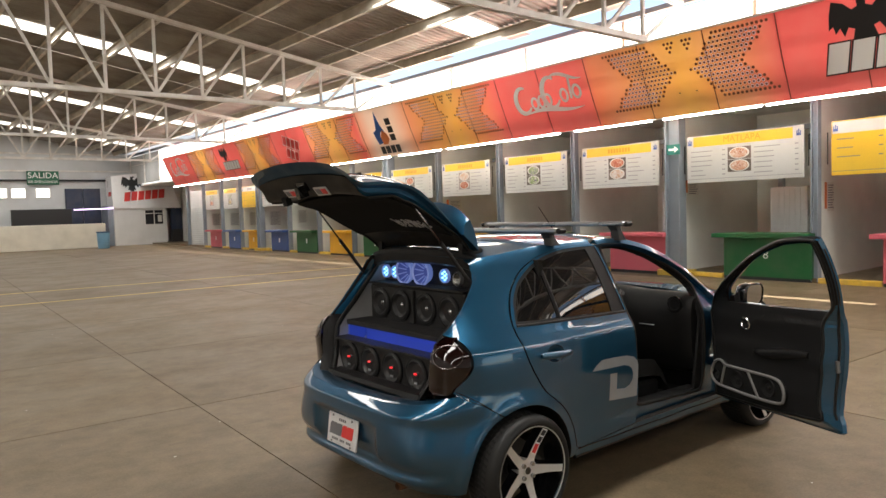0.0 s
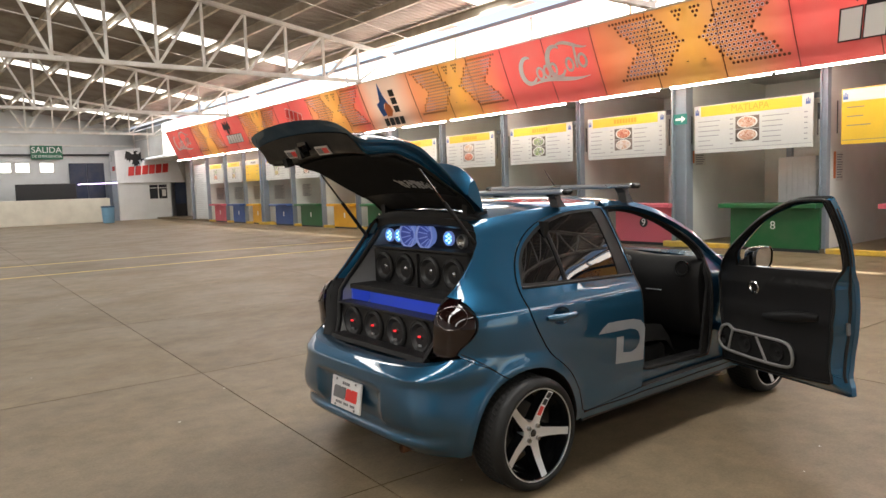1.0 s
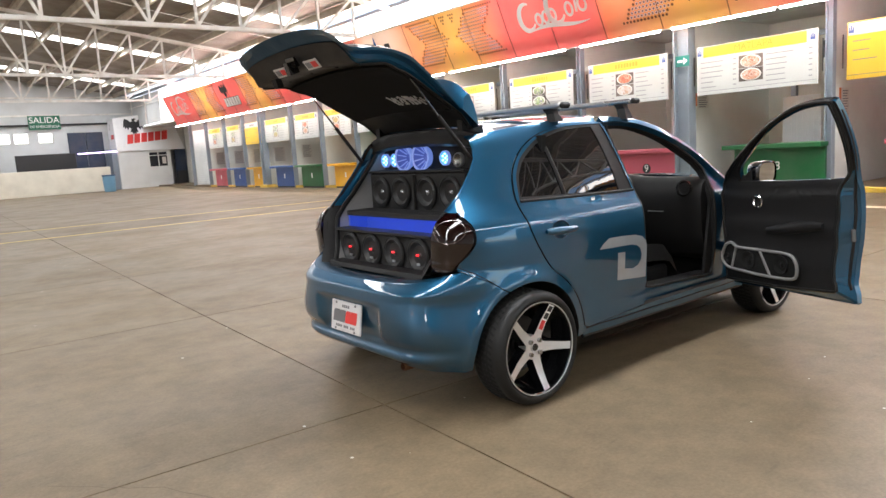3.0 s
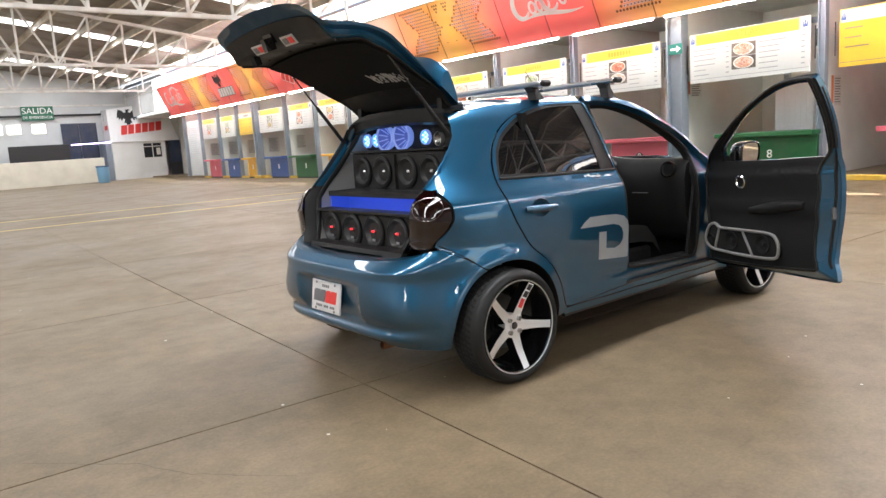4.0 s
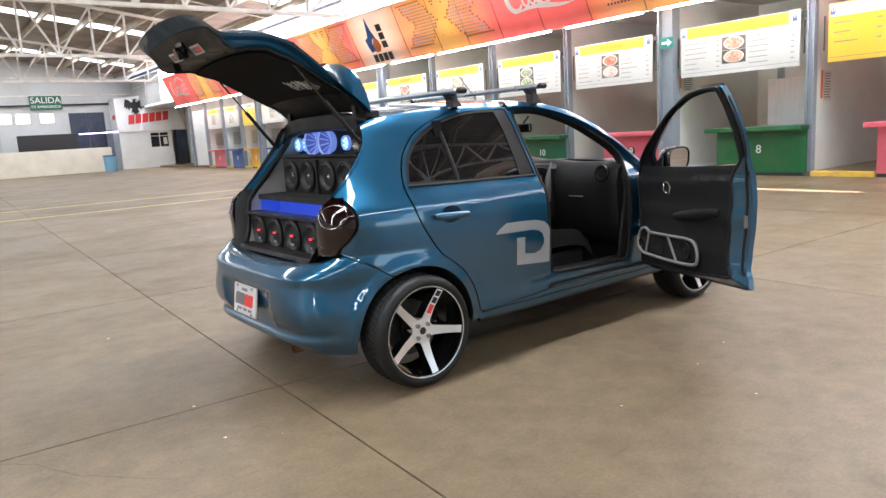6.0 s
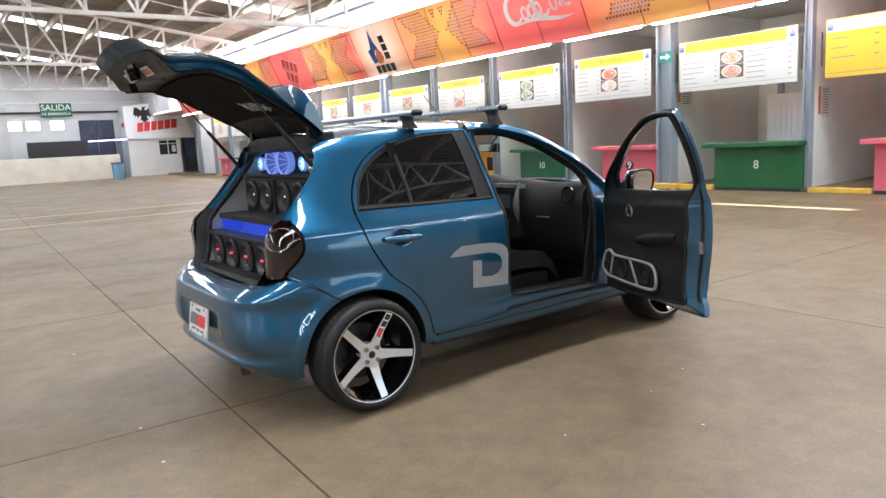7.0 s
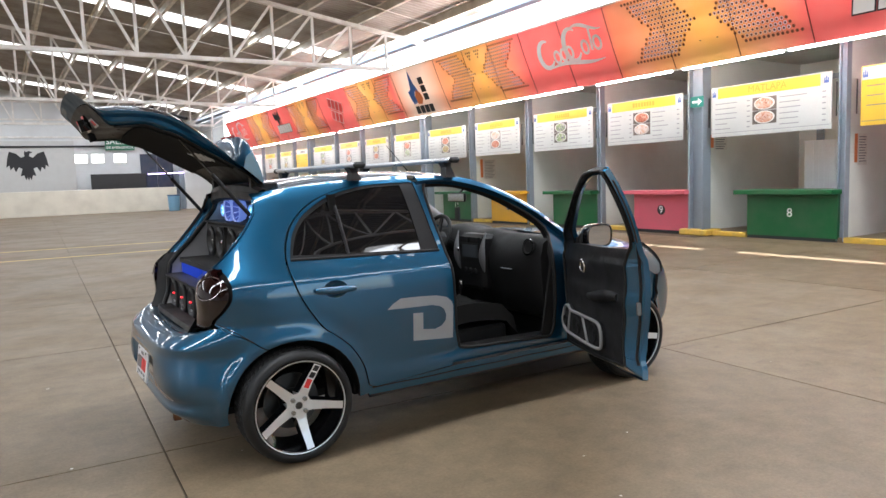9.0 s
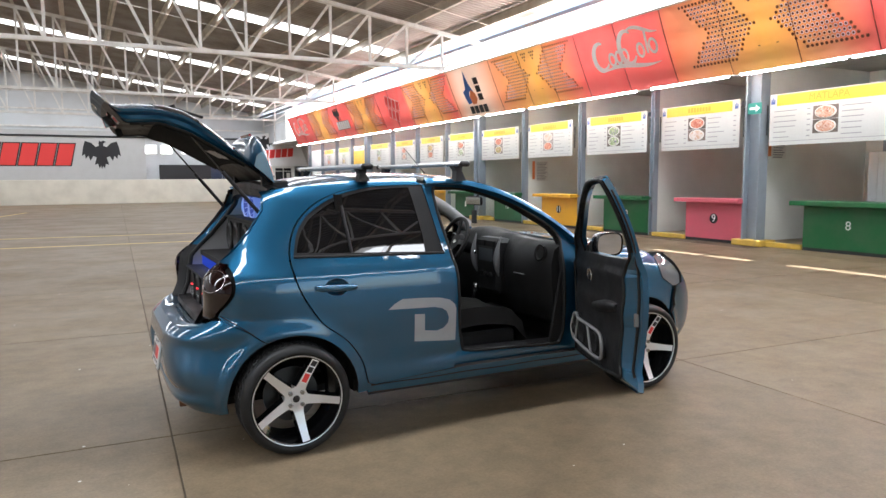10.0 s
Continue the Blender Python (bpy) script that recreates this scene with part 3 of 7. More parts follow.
M_BANNER = banner_print(-14, 39.3, STOPS)
M_DOT = plain("brown_print", (0.17, 0.06, 0.03), 0.5)
M_DOTFILL = plain("grey_mauve_print", (0.8, 0.6, 0.5), 0.5)
M_DOTBLUE = plain("pale_blue_print", (0.8, 0.7, 0.84), 0.5)


def ban(y, v, off=0.0):
    """A place on the banner: y along, v up the slope from its foot, off out of its face."""
    n = Vector((-BAN_UP.z, 0, BAN_UP.x)).normalized()
    return Vector((0, y, 0)) + BAN_FOOT + BAN_UP.normalized() * v + n * off


def ban_m(y, v, off=0.004):
    """A frame whose x runs to -y (to the right for one who reads it), y up the slope, z out."""
    up, out = BAN_UP.normalized(), Vector((-BAN_UP.z, 0, BAN_UP.x)).normalized()
    m = Matrix(((0, up.x, out.x, 0), (-1, up.y, out.y, 0), (0, up.z, out.z, 0), (0, 0, 0, 1)))
    return Matrix.Translation(ban(y, v, off)) @ m


banner = thing("banner", "long sloping printed cloth banner in red orange and yellow", "banner", None)
JOINTS = [-14, -12.5, -11, -9.5, -8, -6.5, -5, -3.5, -2.0, -0.5, 0.9, 2.3, 3.7, 5.16, 6.71, 8.21, 9.72, 11.22, 12.6, 13.85, 15.47, 18.27, 19.7, 20.95, 22.1, 23.6, 25.0, 26.2, 27.4, 28.6, 30.1, 31.5, 32.7, 33.9, 35.1, 37.1, 39.1]
for a, b in zip(JOINTS, JOINTS[1:]):
    bm = bmesh.new()
    n, g = 6, 0.0
    front = [[bm.verts.new(ban(y, BAN_H * k / n, 0.05 * math.sin(math.pi * k / n) * 0.5 - (0.012 if y in (a + g, b - g) else 0))) for k in range(n + 1)] for y in (a + g, a + 0.06, (a + b) / 2, b - 0.06, b - g)]
    for p, q in zip(front, front[1:]):
        for k in range(n):
            bm.faces.new((p[k], p[k + 1], q[k + 1], q[k]))
    part("banner_panel", bm, M_BANNER, banner, smooth=True)
M_SEAM = plain("dark_seam_thread", (0.22, 0.055, 0.035), 0.7)
for y in JOINTS:
    part("seam", tube(bmesh.new(), [ban(y, BAN_H * k / 6, 0.025 * math.sin(math.pi * k / 6) - 0.009) for k in range(7)], 0.009, False, 5), M_SEAM, banner)
bm = bmesh.new()
for y in JOINTS:
    bar(bm, ban(y, 0.0, -0.03), ban(y, BAN_H, -0.03), 0.03, 0.03)
for v in (0.0, BAN_H):
    bar(bm, ban(-14, v, -0.03), ban(39.1, v, -0.03), 0.05, 0.05, (0, 0, 1))
part("frame", bm, M_STEEL, banner, "white steel frame")


def bulge(v):
    return 0.05 * math.sin(math.pi * v / BAN_H) * 0.5


BAN_MID = BAN_H * 0.56


def cross_motif(yc):
    """Rows of printed dots that form an X of two fat arrows."""
    step = 0.092
    rings, fill, blue = bmesh.new(), bmesh.new(), bmesh.new()

    def inside(u, v):
        a = abs(v)
        tip = 0.16 + 0.95 * a
        return a < 0.68 and tip < abs(u) < min(tip + 1.15, 1.05 + 1.25 * a + 0.25)

    def spot(u, v):
        edge = not all(inside(u + du, v + dv) for du, dv in ((step, 0), (-step, 0), (0, step), (0, -step)))
        # a brown dot everywhere; inside the outline it lies on a pale patch, grey or bluish by turns
        cells = [(rings, 0.033 if edge else 0.024, 0.009)]
        if not edge:
            cells.append((blue if math.sin(3.1 * u + yc) + math.sin(5.3 * v + 2.2 * u) > 0.5 or abs(u) > 1.3 else fill, 0.04, 0.006))
        for target, r, off in cells:
            m = ban_m(yc - u, BAN_MID + v, off + bulge(BAN_MID + v))
            target.faces.new([target.verts.new(m @ Vector((r * math.cos(k * math.pi / 3), r * math.sin(k * math.pi / 3), 0))) for k in range(6)])

    for i in range(-24, 25):
        for j in range(-8, 9):
            u, v = i * step + (step / 2 if j % 2 else 0), j * step
            if inside(u, v):
                spot(u, v)
    for u, v in ((-0.3, 0.62), (-0.21, 0.62), (-0.25, 0.53), (-0.12, 0.62), (-0.16, 0.53), (-0.2, 0.44), (0.3, 0.62), (0.21, 0.62), (0.25, 0.53), (0.12, 0.62), (0.16, 0.53), (0.2, 0.44)):
        for s in (1, -1):
            m = ban_m(yc - u, BAN_MID + v * s, 0.006 + bulge(BAN_MID + v))
            rings.faces.new([rings.verts.new(m @ Vector((0.034 * math.cos(k * math.pi / 3), 0.034 * math.sin(k * math.pi / 3), 0))) for k in range(6)])
    for name, bm, mat in (("brown_dots", rings, M_DOT), ("grey_dots", fill, M_DOTFILL), ("blue_dots", blue, M_DOTBLUE)):
        tagged(part(name, bm, mat, banner), kind="stuff")


for yc in (-7.5, 5.74, 13.35, 20.25, 26.85, 33.2):
    cross_motif(yc)


def shape(pts, m, material, name="printed_shape", depth=0.004):
    return part(name, sheet(bmesh.new(), pts, depth, m), material, banner)


def ribbon(bm, path, width, m, depth=0.003):
    """A band of changing width along a path in x, y."""
    left, right = [], []
    for k, (x, y) in enumerate(path):
        x0, y0 = path[max(k - 1, 0)]
        x1, y1 = path[min(k + 1, len(path) - 1)]
        d = math.hypot(x1 - x0, y1 - y0) or 1
        nx, ny, w = -(y1 - y0) / d, (x1 - x0) / d, width(k / (len(path) - 1))
        left.append(bm.verts.new(m @ Vector((x + nx * w, y + ny * w, depth))))
        right.append(bm.verts.new(m @ Vector((x - nx * w, y - ny * w, depth))))
    for k in range(len(path) - 1):
        bm.faces.new((left[k], right[k], right[k + 1], left[k + 1]))
    return bm


def script_mark(yc, width):
    """A white flowing mark: loops and a sweeping stroke."""
    m = ban_m(yc, BAN_MID, 0.03)
    s = width / 2.3
    bm = bmesh.new()
    for cx, cy, rx, ry, a0, a1 in ((-0.85, 0.02, 0.26, 0.33, 60, 330), (0.1, 0.1, 0.27, 0.38, 50, 330)):
        ribbon(bm, [(s * (cx + rx * math.cos(radians(a))), s * (cy + ry * math.sin(radians(a)) + 0.12 * rx * math.cos(radians(a)))) for a in range(a0, a1, 10)], lambda f: s * (0.025 + 0.05 * math.sin(math.pi * f)), m)
    for cx, cy, rx, ry in ((-0.5, -0.1, 0.1, 0.14), (-0.27, -0.08, 0.09, 0.14), (-0.05, -0.06, 0.1, 0.14), (0.48, -0.02, 0.1, 0.15), (0.88, 0.02, 0.11, 0.15)):
        ribbon(bm, [(s * (cx + rx * math.cos(radians(a))), s * (cy + ry * math.sin(radians(a)))) for a in range(0, 361, 15)], lambda f: s * 0.034, m)
    ribbon(bm, [(s * (0.68 + 0.05 * f), s * (-0.13 + 0.55 * f)) for f in (0, 0.3, 0.6, 1)], lambda f: s * 0.035, m)
    ribbon(bm, [(s * (-0.9 + 1.9 * f), s * (-0.36 + 0.06 * math.sin(5.5 * f) + 0.05 * f)) for f in [k / 16 for k in range(17)]], lambda f: s * (0.006 + 0.05 * math.sin(math.pi * f)), m)
    ribbon(bm, [(s * (0.1 + 1.0 * f), s * (0.42 + 0.1 * math.sin(4.5 * f + 0.4))) for f in [k / 12 for k in range(13)]], lambda f: s * (0.01 + 0.035 * math.sin(math.pi * f)), m)
    part("white_script_mark", bm, M_WHITEINK, banner)


script_mark(9.5, 2.35)
script_mark(37.0, 2.6)

BIRD = [(0, 0.4), (0.05, 0.44), (0.15, 0.4), (0.07, 0.35), (0.06, 0.28), (0.15, 0.24), (0.27, 0.36), (0.44, 0.42), (0.5, 0.22), (0.54, -0.04), (0.46, 0.02), (0.44, -0.12), (0.36, -0.03), (0.31, -0.18), (0.23, -0.04), (0.14, -0.08), (0.2, -0.3), (0.11, -0.27), (0.07, -0.42), (0.03, -0.33), (0.0, -0.44)]
BIRD = BIRD + [(-x, y) for x, y in BIRD[-2:0:-1] if (x, y) != (0.15, 0.4)]


def bird_mark(m, s, material, parent, name="black_emblem"):
    bm = bmesh.new()
    sheet(bm, [(x * s, y * s) for x, y in BIRD][::-1], 0.004, m)
    bmesh.ops.triangulate(bm, faces=bm.faces[:])
    part(name, bm, material, parent, "black spread emblem shape")


def bar_word(m, s, n, material, parent, back=None, name="lettering_bar"):
    """A brand's word as plain slanted bars of its size and colour."""
    for extra, mat, nm in ((0.028, back, "bar_edge"), (0.0, material, name)):
        if mat is None:
            continue
        for k in range(n):
            bm = bmesh.new()
            u = (k - n / 2) * 0.42
            lo, hi = u + 0.03 - extra, u + 0.385 + extra
            sheet(bm, [((lo - 0.05) * s, (-0.28 - extra) * s), ((hi - 0.05) * s, (-0.28 - extra) * s), ((hi + 0.08) * s, (0.28 + extra) * s), ((lo + 0.08) * s, (0.28 + extra) * s)], 0.003 if extra else 0.006, m)
            part(nm, bm, mat, parent)


M_EAGLE = plain("black_print", (0.015, 0.015, 0.017), 0.5)
for yc, s in ((1.75, 1.0), (30.0, 0.75)):
    bird_mark(ban_m(yc + 0.5 * s, BAN_H * 0.7, 0.036), 1.05 * s, M_EAGLE, banner)
    bar_word(ban_m(yc, BAN_H * 0.38, 0.036), 0.95 * s, 6, M_WHITEINK, banner, M_EAGLE)
# slanted white-edged mark
m = ban_m(23.55, BAN_H * 0.5, 0.034) @ pose(0, 0, 0, 0, 0, -18)
for dy, n in ((0.28, 4), (-0.24, 3)):
    bar_word(m @ pose(0.05 * n - 0.2, dy, 0), 0.72, n, M_REDINK, banner, M_WHITEINK)
# blue and orange flame mark with black bars
m = ban_m(16.9, BAN_H * 0.5, 0.034)
M_FLAME = plain("blue_print", (0.03, 0.12, 0.42), 0.5)
shape([(-0.62, 0.05), (-0.42, 0.12), (-0.2, 0.75), (-0.12, 0.3), (0.05, -0.05), (-0.02, -0.2), (-0.2, 0.05), (-0.3, -0.12), (-0.25, -0.36), (-0.5, -0.4), (-0.58, -0.2)], m, M_FLAME, "blue_flame_shape")
shape([(-0.28, -0.15), (-0.1, 0.08), (0.1, -0.05), (0.16, -0.25), (0.0, -0.42), (-0.24, -0.42)], m @ pose(0, 0, 0.003), M_ORANGE, "orange_flame_shape")
for k in range(4):
    shape([(-0.52 + 0.29 * k, -0.74), (-0.29 + 0.29 * k, -0.74), (-0.29 + 0.29 * k, -0.48), (-0.52 + 0.29 * k, -0.48)], m, M_EAGLE, "black_lettering_bar")
for k in range(3):
    shape([(0.24, -0.32 + 0.27 * k), (0.52, -0.32 + 0.27 * k), (0.52, -0.1 + 0.27 * k), (0.24, -0.1 + 0.27 * k)], m, M_EAGLE, "black_lettering_bar")

# fluorescent tubes along the banner's foot
for k in range(22):
    y = -12 + 2.5 * k - (0.2 if k % 3 else 0)
    if y > 38:
        break
    t = thing("fluorescent_light", "bright fluorescent tube under the banner's edge", "light", pose(BAN_FOOT.x - 0.15, y, BAN_FOOT.z - 0.03), "fluorescent lights")
    part("tube", rod(bmesh.new(), (0, -1.1, -0.02), (0, 1.1, -0.02), 0.019, 8), M_TUBE, t)
    part("batten", boxed(-0.025, 0.14, -1.14, 1.14, 0.004, 0.02), M_STEEL, t)


# ---- the far end ----
M_HALF = worn("cream_low_wall_paint", (0.72, 0.68, 0.58), 0.55, amount=0.3, scale=0.9)
wall("wall_north", boxed(WEST, 16, NORTH, NORTH + 0.2, 0, 9.2), M_SHEET, "tall pale sheet-clad end wall")
wall("low_wall", boxed(WEST, 8.75, 45.5, 45.75, 0, 1.52, 0.02), M_HALF, "long low cream painted wall before the end wall")
for z in (4.9, 6.0, 7.1, 8.2):
    tagged(link("wall_girt", boxed(WEST, 15.5, NORTH - 0.1, NORTH - 0.01, z, z + 0.1), M_STEEL), "pale steel girt across the end wall", "girt", "wall girts", "structure")
tagged(link("pipe", rod(bmesh.new(), (WEST, NORTH - 0.2, 4.35), (9.6, NORTH - 0.2, 4.35), 0.06), M_BLACK), "dark pipe along the end wall", "pipe", kind="structure")

# white sign cloth with plain marks
sign = thing("wall_sign", "wide white sign on the end wall with red and black marks", "sign", pose(0, NORTH - 0.12, 0))
part("panel", boxed(-12.5, 3.1, -0.02, 0.0, 1.5, 4.7), M_WHITE, sign)
SIGN_M = pose(0, -0.024, 0, 90, 0, 0)
bird_mark(SIGN_M @ pose(0.42, 3.15, 0), 2.15, M_EAGLE, sign)
bar_word(SIGN_M @ pose(-4.3, 3.15, 0), 2.45, 6, M_REDINK, sign, M_EAGLE)

# emergency exit sign
exit_sign = thing("exit_sign", "green emergency exit sign with white words", "sign", pose(5.82, NORTH - 0.3, 4.5))
M_SIGNGREEN = plain("green_sign_print", (0.01, 0.13, 0.07), 0.4)
part("panel", boxed(-0.9, 0.9, 0, 0.04, -0.43, 0.43, 0.01), M_SIGNGREEN, exit_sign)
lettering("SALIDA", 0.52, 0.004, M_WHITEINK, "words", exit_sign, pose(0, -0.006, 0.14, 90, 0, 0))
lettering("DE EMERGENCIA", 0.22, 0.004, M_WHITEINK, "words", exit_sign, pose(0, -0.006, -0.25, 90, 0, 0))

# small bright windows
for k, x in enumerate((3.45, 4.45, 5.8)):
    w = tagged(new(f"window_{k + 1}"), "small bright square window in the end wall", "window", "small windows", "structure")
    w.matrix_basis = pose(x, NORTH - 0.02, 3.55)
    part("window_frame", box(box(box(box(bmesh.new(), -0.42, 0.42, -0.05, 0, 0.28, 0.33), -0.42, 0.42, -0.05, 0, -0.33, -0.28), -0.42, -0.37, -0.05, 0, -0.28, 0.28), 0.37, 0.42, -0.05, 0, -0.28, 0.28), M_WALL, w)
    part("pane", boxed(-0.37, 0.37, -0.02, -0.005, -0.28, 0.28), M_DAY, w)
M_NAVY = worn("dark_blue_door_paint", (0.012, 0.028, 0.07), 0.45, amount=0.3)
door = tagged(new("door_1"), "tall dark blue double door in the end wall", "door", kind="structure")
door.matrix_basis = pose(8.1, NORTH - 0.05, 0)
part("door_leaf", boxed(-1.05, -0.01, -0.04, 0.02, 0, 3.82, 0.01), M_NAVY, door)
part("door_leaf", boxed(0.01, 1.05, -0.04, 0.02, 0, 3.82, 0.01), M_NAVY, door)
part("tube_light", rod(bmesh.new(), (-0.9, -1.6, 2.42), (2.2, -1.6, 2.48), 0.03), glow("mauve_tube", (0.75, 0.55, 1.0), 1.5), door, "mauve tube light")
tagged(link("bar_back", boxed(3.85, 7.15, 46.9, 47.3, 0, 2.5, 0.02), M_BLACK), "black painted bar back behind the low wall", "bar back")

# white corner booth with a sign box on it
booth = thing("booth", "white corner booth with a printed sign box on top", "booth", pose(9.55, 46.5, 0))
bm = bmesh.new()
box(bm, 0, 1.95, 0, 0.1, 0, 2.45)
box(bm, 3.1, 3.35, 0, 0.1, 0, 2.45)
box(bm, 1.95, 3.1, 0, 0.1, 0, 1.3)
box(bm, 1.95, 3.1, 0, 0.1, 2.28, 2.45)
box(bm, 0, 0.1, 0.1, 1.7, 0, 2.45)
part("booth_wall", bm, worn("white_booth_paint", (0.8, 0.8, 0.79), 0.5, amount=0.15, scale=1.0), booth)
win = part("booth_window", box(box(box(bmesh.new(), 1.95, 3.1, 0.02, 0.06, 1.3, 1.35), 2.5, 2.55, 0.02, 0.06, 1.35, 2.28), 1.95, 3.1, 0.02, 0.06, 2.05, 2.09), M_STEEL, booth)
part("dark_pane", boxed(1.95, 3.1, 0.07, 0.08, 1.3, 2.28), plain("dark_window", (0.03, 0.03, 0.035), 0.1), win)
part("notice", boxed(2.75, 3.0, -0.004, 0, 1.5, 1.95), M_PAPER, booth)
part("side_pier", boxed(-0.35, -0.02, 0.1, 1.7, 0, 2.6), M_POST, booth, "grey side pier")
bm = bmesh.new()
for x0, y0, z0, z1 in ((-0.05, -0.2, 2.42, 4.55),):
    v = [bm.verts.new(p) for p in ((-0.05, -0.1, 2.45), (4.3, -0.1, 2.42), (3.5, 0.12, 5.0), (-0.05, 0.12, 4.55), (-0.05, 1.6, 2.45), (4.3, 1.6, 2.42), (3.5, 1.6, 5.0), (-0.05, 1.6, 4.55))]
    for q in ((0, 1, 2, 3), (5, 4, 7, 6), (4, 0, 3, 7), (1, 5, 6, 2), (3, 2, 6, 7), (4, 5, 1, 0)):
        bm.faces.new([v[i] for i in q])
box_sign = part("sign_box", bm, worn("white_sign_vinyl", (0.86, 0.86, 0.87), 0.35, amount=0.06, bump=0.0), booth, "white printed sign box")
tilt = math.degrees(math.atan2(0.22, 2.35))
SB = pose(1.7, 0.006, 3.65, 90 - tilt, 0, 0)
bird_mark(SB @ pose(-0.5, 0.36, 0.015), 1.25, M_EAGLE, box_sign)
bar_word(SB @ pose(0.25, -0.35, 0.015) @ pose(0, 0, 0, 0, 0, 5), 1.05, 6, M_REDINK, box_sign)
bar_word(pose(-0.06, 0.6, 3.4, 90, 0, -90), 0.5, 3, M_REDINK, box_sign)
door2 = tagged(new("door_2"), "dark blue open doorway beside the booth", "door", kind="structure")
door2.matrix_basis = pose(13.2, 46.6, 0)
part("door_leaf", boxed(0, 0.75, 0, 0.05, 0.95, 2.4), M_NAVY, door2)
part("door_leaf", boxed(0, 0.75, 0, 0.05, 0, 0.95), M_BLACK, door2)
wall("stall_end_wall", boxed(12.95, 15.6, 46.66, 46.76, 2.4, 5.6), M_WALL, "pale wall over the doorway beside the booth")
wall("pale_return_wall", boxed(13.98, 14.9, 45.2, 46.6, 0, 3.9), M_WALL, "pale return wall beside the booth")
shutter = tagged(new("shutter_door"), "closed pale grey roller shutter of a stall", "shutter", kind="structure")
shutter.matrix_basis = pose(FRONT + 0.1, 38.1, 0)
for k in range(26):
    part("slat", boxed(0, 0.04, -0.95, 0.95, 0.12 + 0.12 * k, 0.23 + 0.12 * k, 0.01), M_SHEET, shutter)

# water drum
drum = thing("waste_drum", "light blue plastic waste drum on the floor", "waste bin", pose(8.1, 43.4, 0))
M_DRUM = worn("light_blue_plastic", (0.2, 0.42, 0.62), 0.4, amount=0.2)
part("barrel", lathe(bmesh.new(), [(0.0, 0.0), (0.3, 0.0), (0.32, 0.05), (0.345, 0.5), (0.36, 0.98), (0.34, 0.98), (0.32, 0.1), (0.0, 0.08)], None, 24), M_DRUM, drum, smooth=True)
part("rim", lathe(bmesh.new(), [(0.36, 0.94), (0.385, 0.96), (0.385, 1.02), (0.34, 1.02), (0.34, 0.98)], None, 24), worn("dark_blue_rim", (0.05, 0.12, 0.25), 0.4), drum)


# ---- the car: x forward from the rear axle, y to its left, z up ----
def car_paint():
    m, nt, links, b = shader("metallic_blue_paint", (0.012, 0.078, 0.15), 0.41, 0.87, 0.5, Coat_Weight=1.0, Coat_Roughness=0.01, Coat_IOR=1.7)
    fleck = noise_fac(nt, links, 900.0, 2, 0.35, 0.65)
    dust = noise_fac(nt, links, 3.0, 5, 0.5, 0.85)
    c = mixed(nt, links, fleck, (0.007, 0.074, 0.152), (0.011, 0.108, 0.216))
    k = nt.new("ShaderNodeMath")
    k.operation = "MULTIPLY"
    k.inputs[1].default_value = 0.015
    links.new(dust, k.inputs[0])
    links.new(mixed(nt, links, k.outputs[0], c, (0.3, 0.27, 0.22)), b.inputs["Base Color"])
    r = nt.new("ShaderNodeMapRange")
    r.inputs[3].default_value, r.inputs[4].default_value = 0.005, 0.025
    links.new(dust, r.inputs[0])
    links.new(r.outputs[0], b.inputs["Coat Roughness"])
    return m


M_PAINT = car_paint()
M_TRIM = worn("black_plastic_trim", (0.017, 0.0165, 0.017), 0.5, spec=0.22, dirt=(0.035, 0.033, 0.03), amount=0.3, scale=6, grain=300)
M_CLOTH = worn("dark_grey_seat_cloth", (0.015, 0.0145, 0.014), 0.9, spec=0.1, dirt=(0.026, 0.024, 0.022), amount=0.3, scale=8, grain=250, bump=0.3)
M_CARPET = worn("black_carpet", (0.018, 0.018, 0.018), 0.95, spec=0.1, dirt=(0.03, 0.028, 0.025), amount=0.3, grain=400, bump=0.4)
M_LINER = worn("light_grey_lining_felt", (0.33, 0.33, 0.33), 0.85, amount=0.2, scale=5, grain=200)
M_RUBBER = worn("tyre_rubber", (0.013, 0.013, 0.013), 0.5, spec=0.3, amount=0.3, dirt=(0.022, 0.02, 0.017), scale=6, grain=120)
# tread rubber lighter than the sidewall, with its sheen put into the colour
M_TREAD = worn("sheen_tread_rubber", (0.018, 0.0175, 0.017), 0.65, spec=0.25, dirt=(0.036, 0.033, 0.029), amount=0.4, scale=9, grain=150)
M_CHROME = plain("chrome", (0.75, 0.75, 0.76), 0.08, 1.0)
M_NUT = plain("worn_steel_nut", (0.34, 0.33, 0.32), 0.25, 0.9)
M_ALLOY = plain("machined_alloy", (0.8, 0.8, 0.81), 0.3, 0.75)
M_GLOSSBLACK = plain("gloss_black_lacquer", (0.008, 0.008, 0.009), 0.12, 0.0, 0.6, Coat_Weight=0.6)
M_DARKGLASS = plain("tinted_film_glass", (0.006, 0.006, 0.007), 0.02, 0.0, 0.7)
M_SMOKE = plain("smoked_lamp_lens", (0.009, 0.0022, 0.002), 0.03, 0.0, 0.25, Coat_Weight=1.0, Coat_Roughness=0.01)
M_REDLENS = plain("red_lamp_lens", (0.3, 0.01, 0.015), 0.12, 0.0, 0.3)
M_DECAL = worn("silver_grey_decal", (0.38, 0.4, 0.43), 0.4, 0.3, amount=0.1, scale=10)
M_GAP = plain("shut_line_black", (0.004, 0.004, 0.004), 0.9)


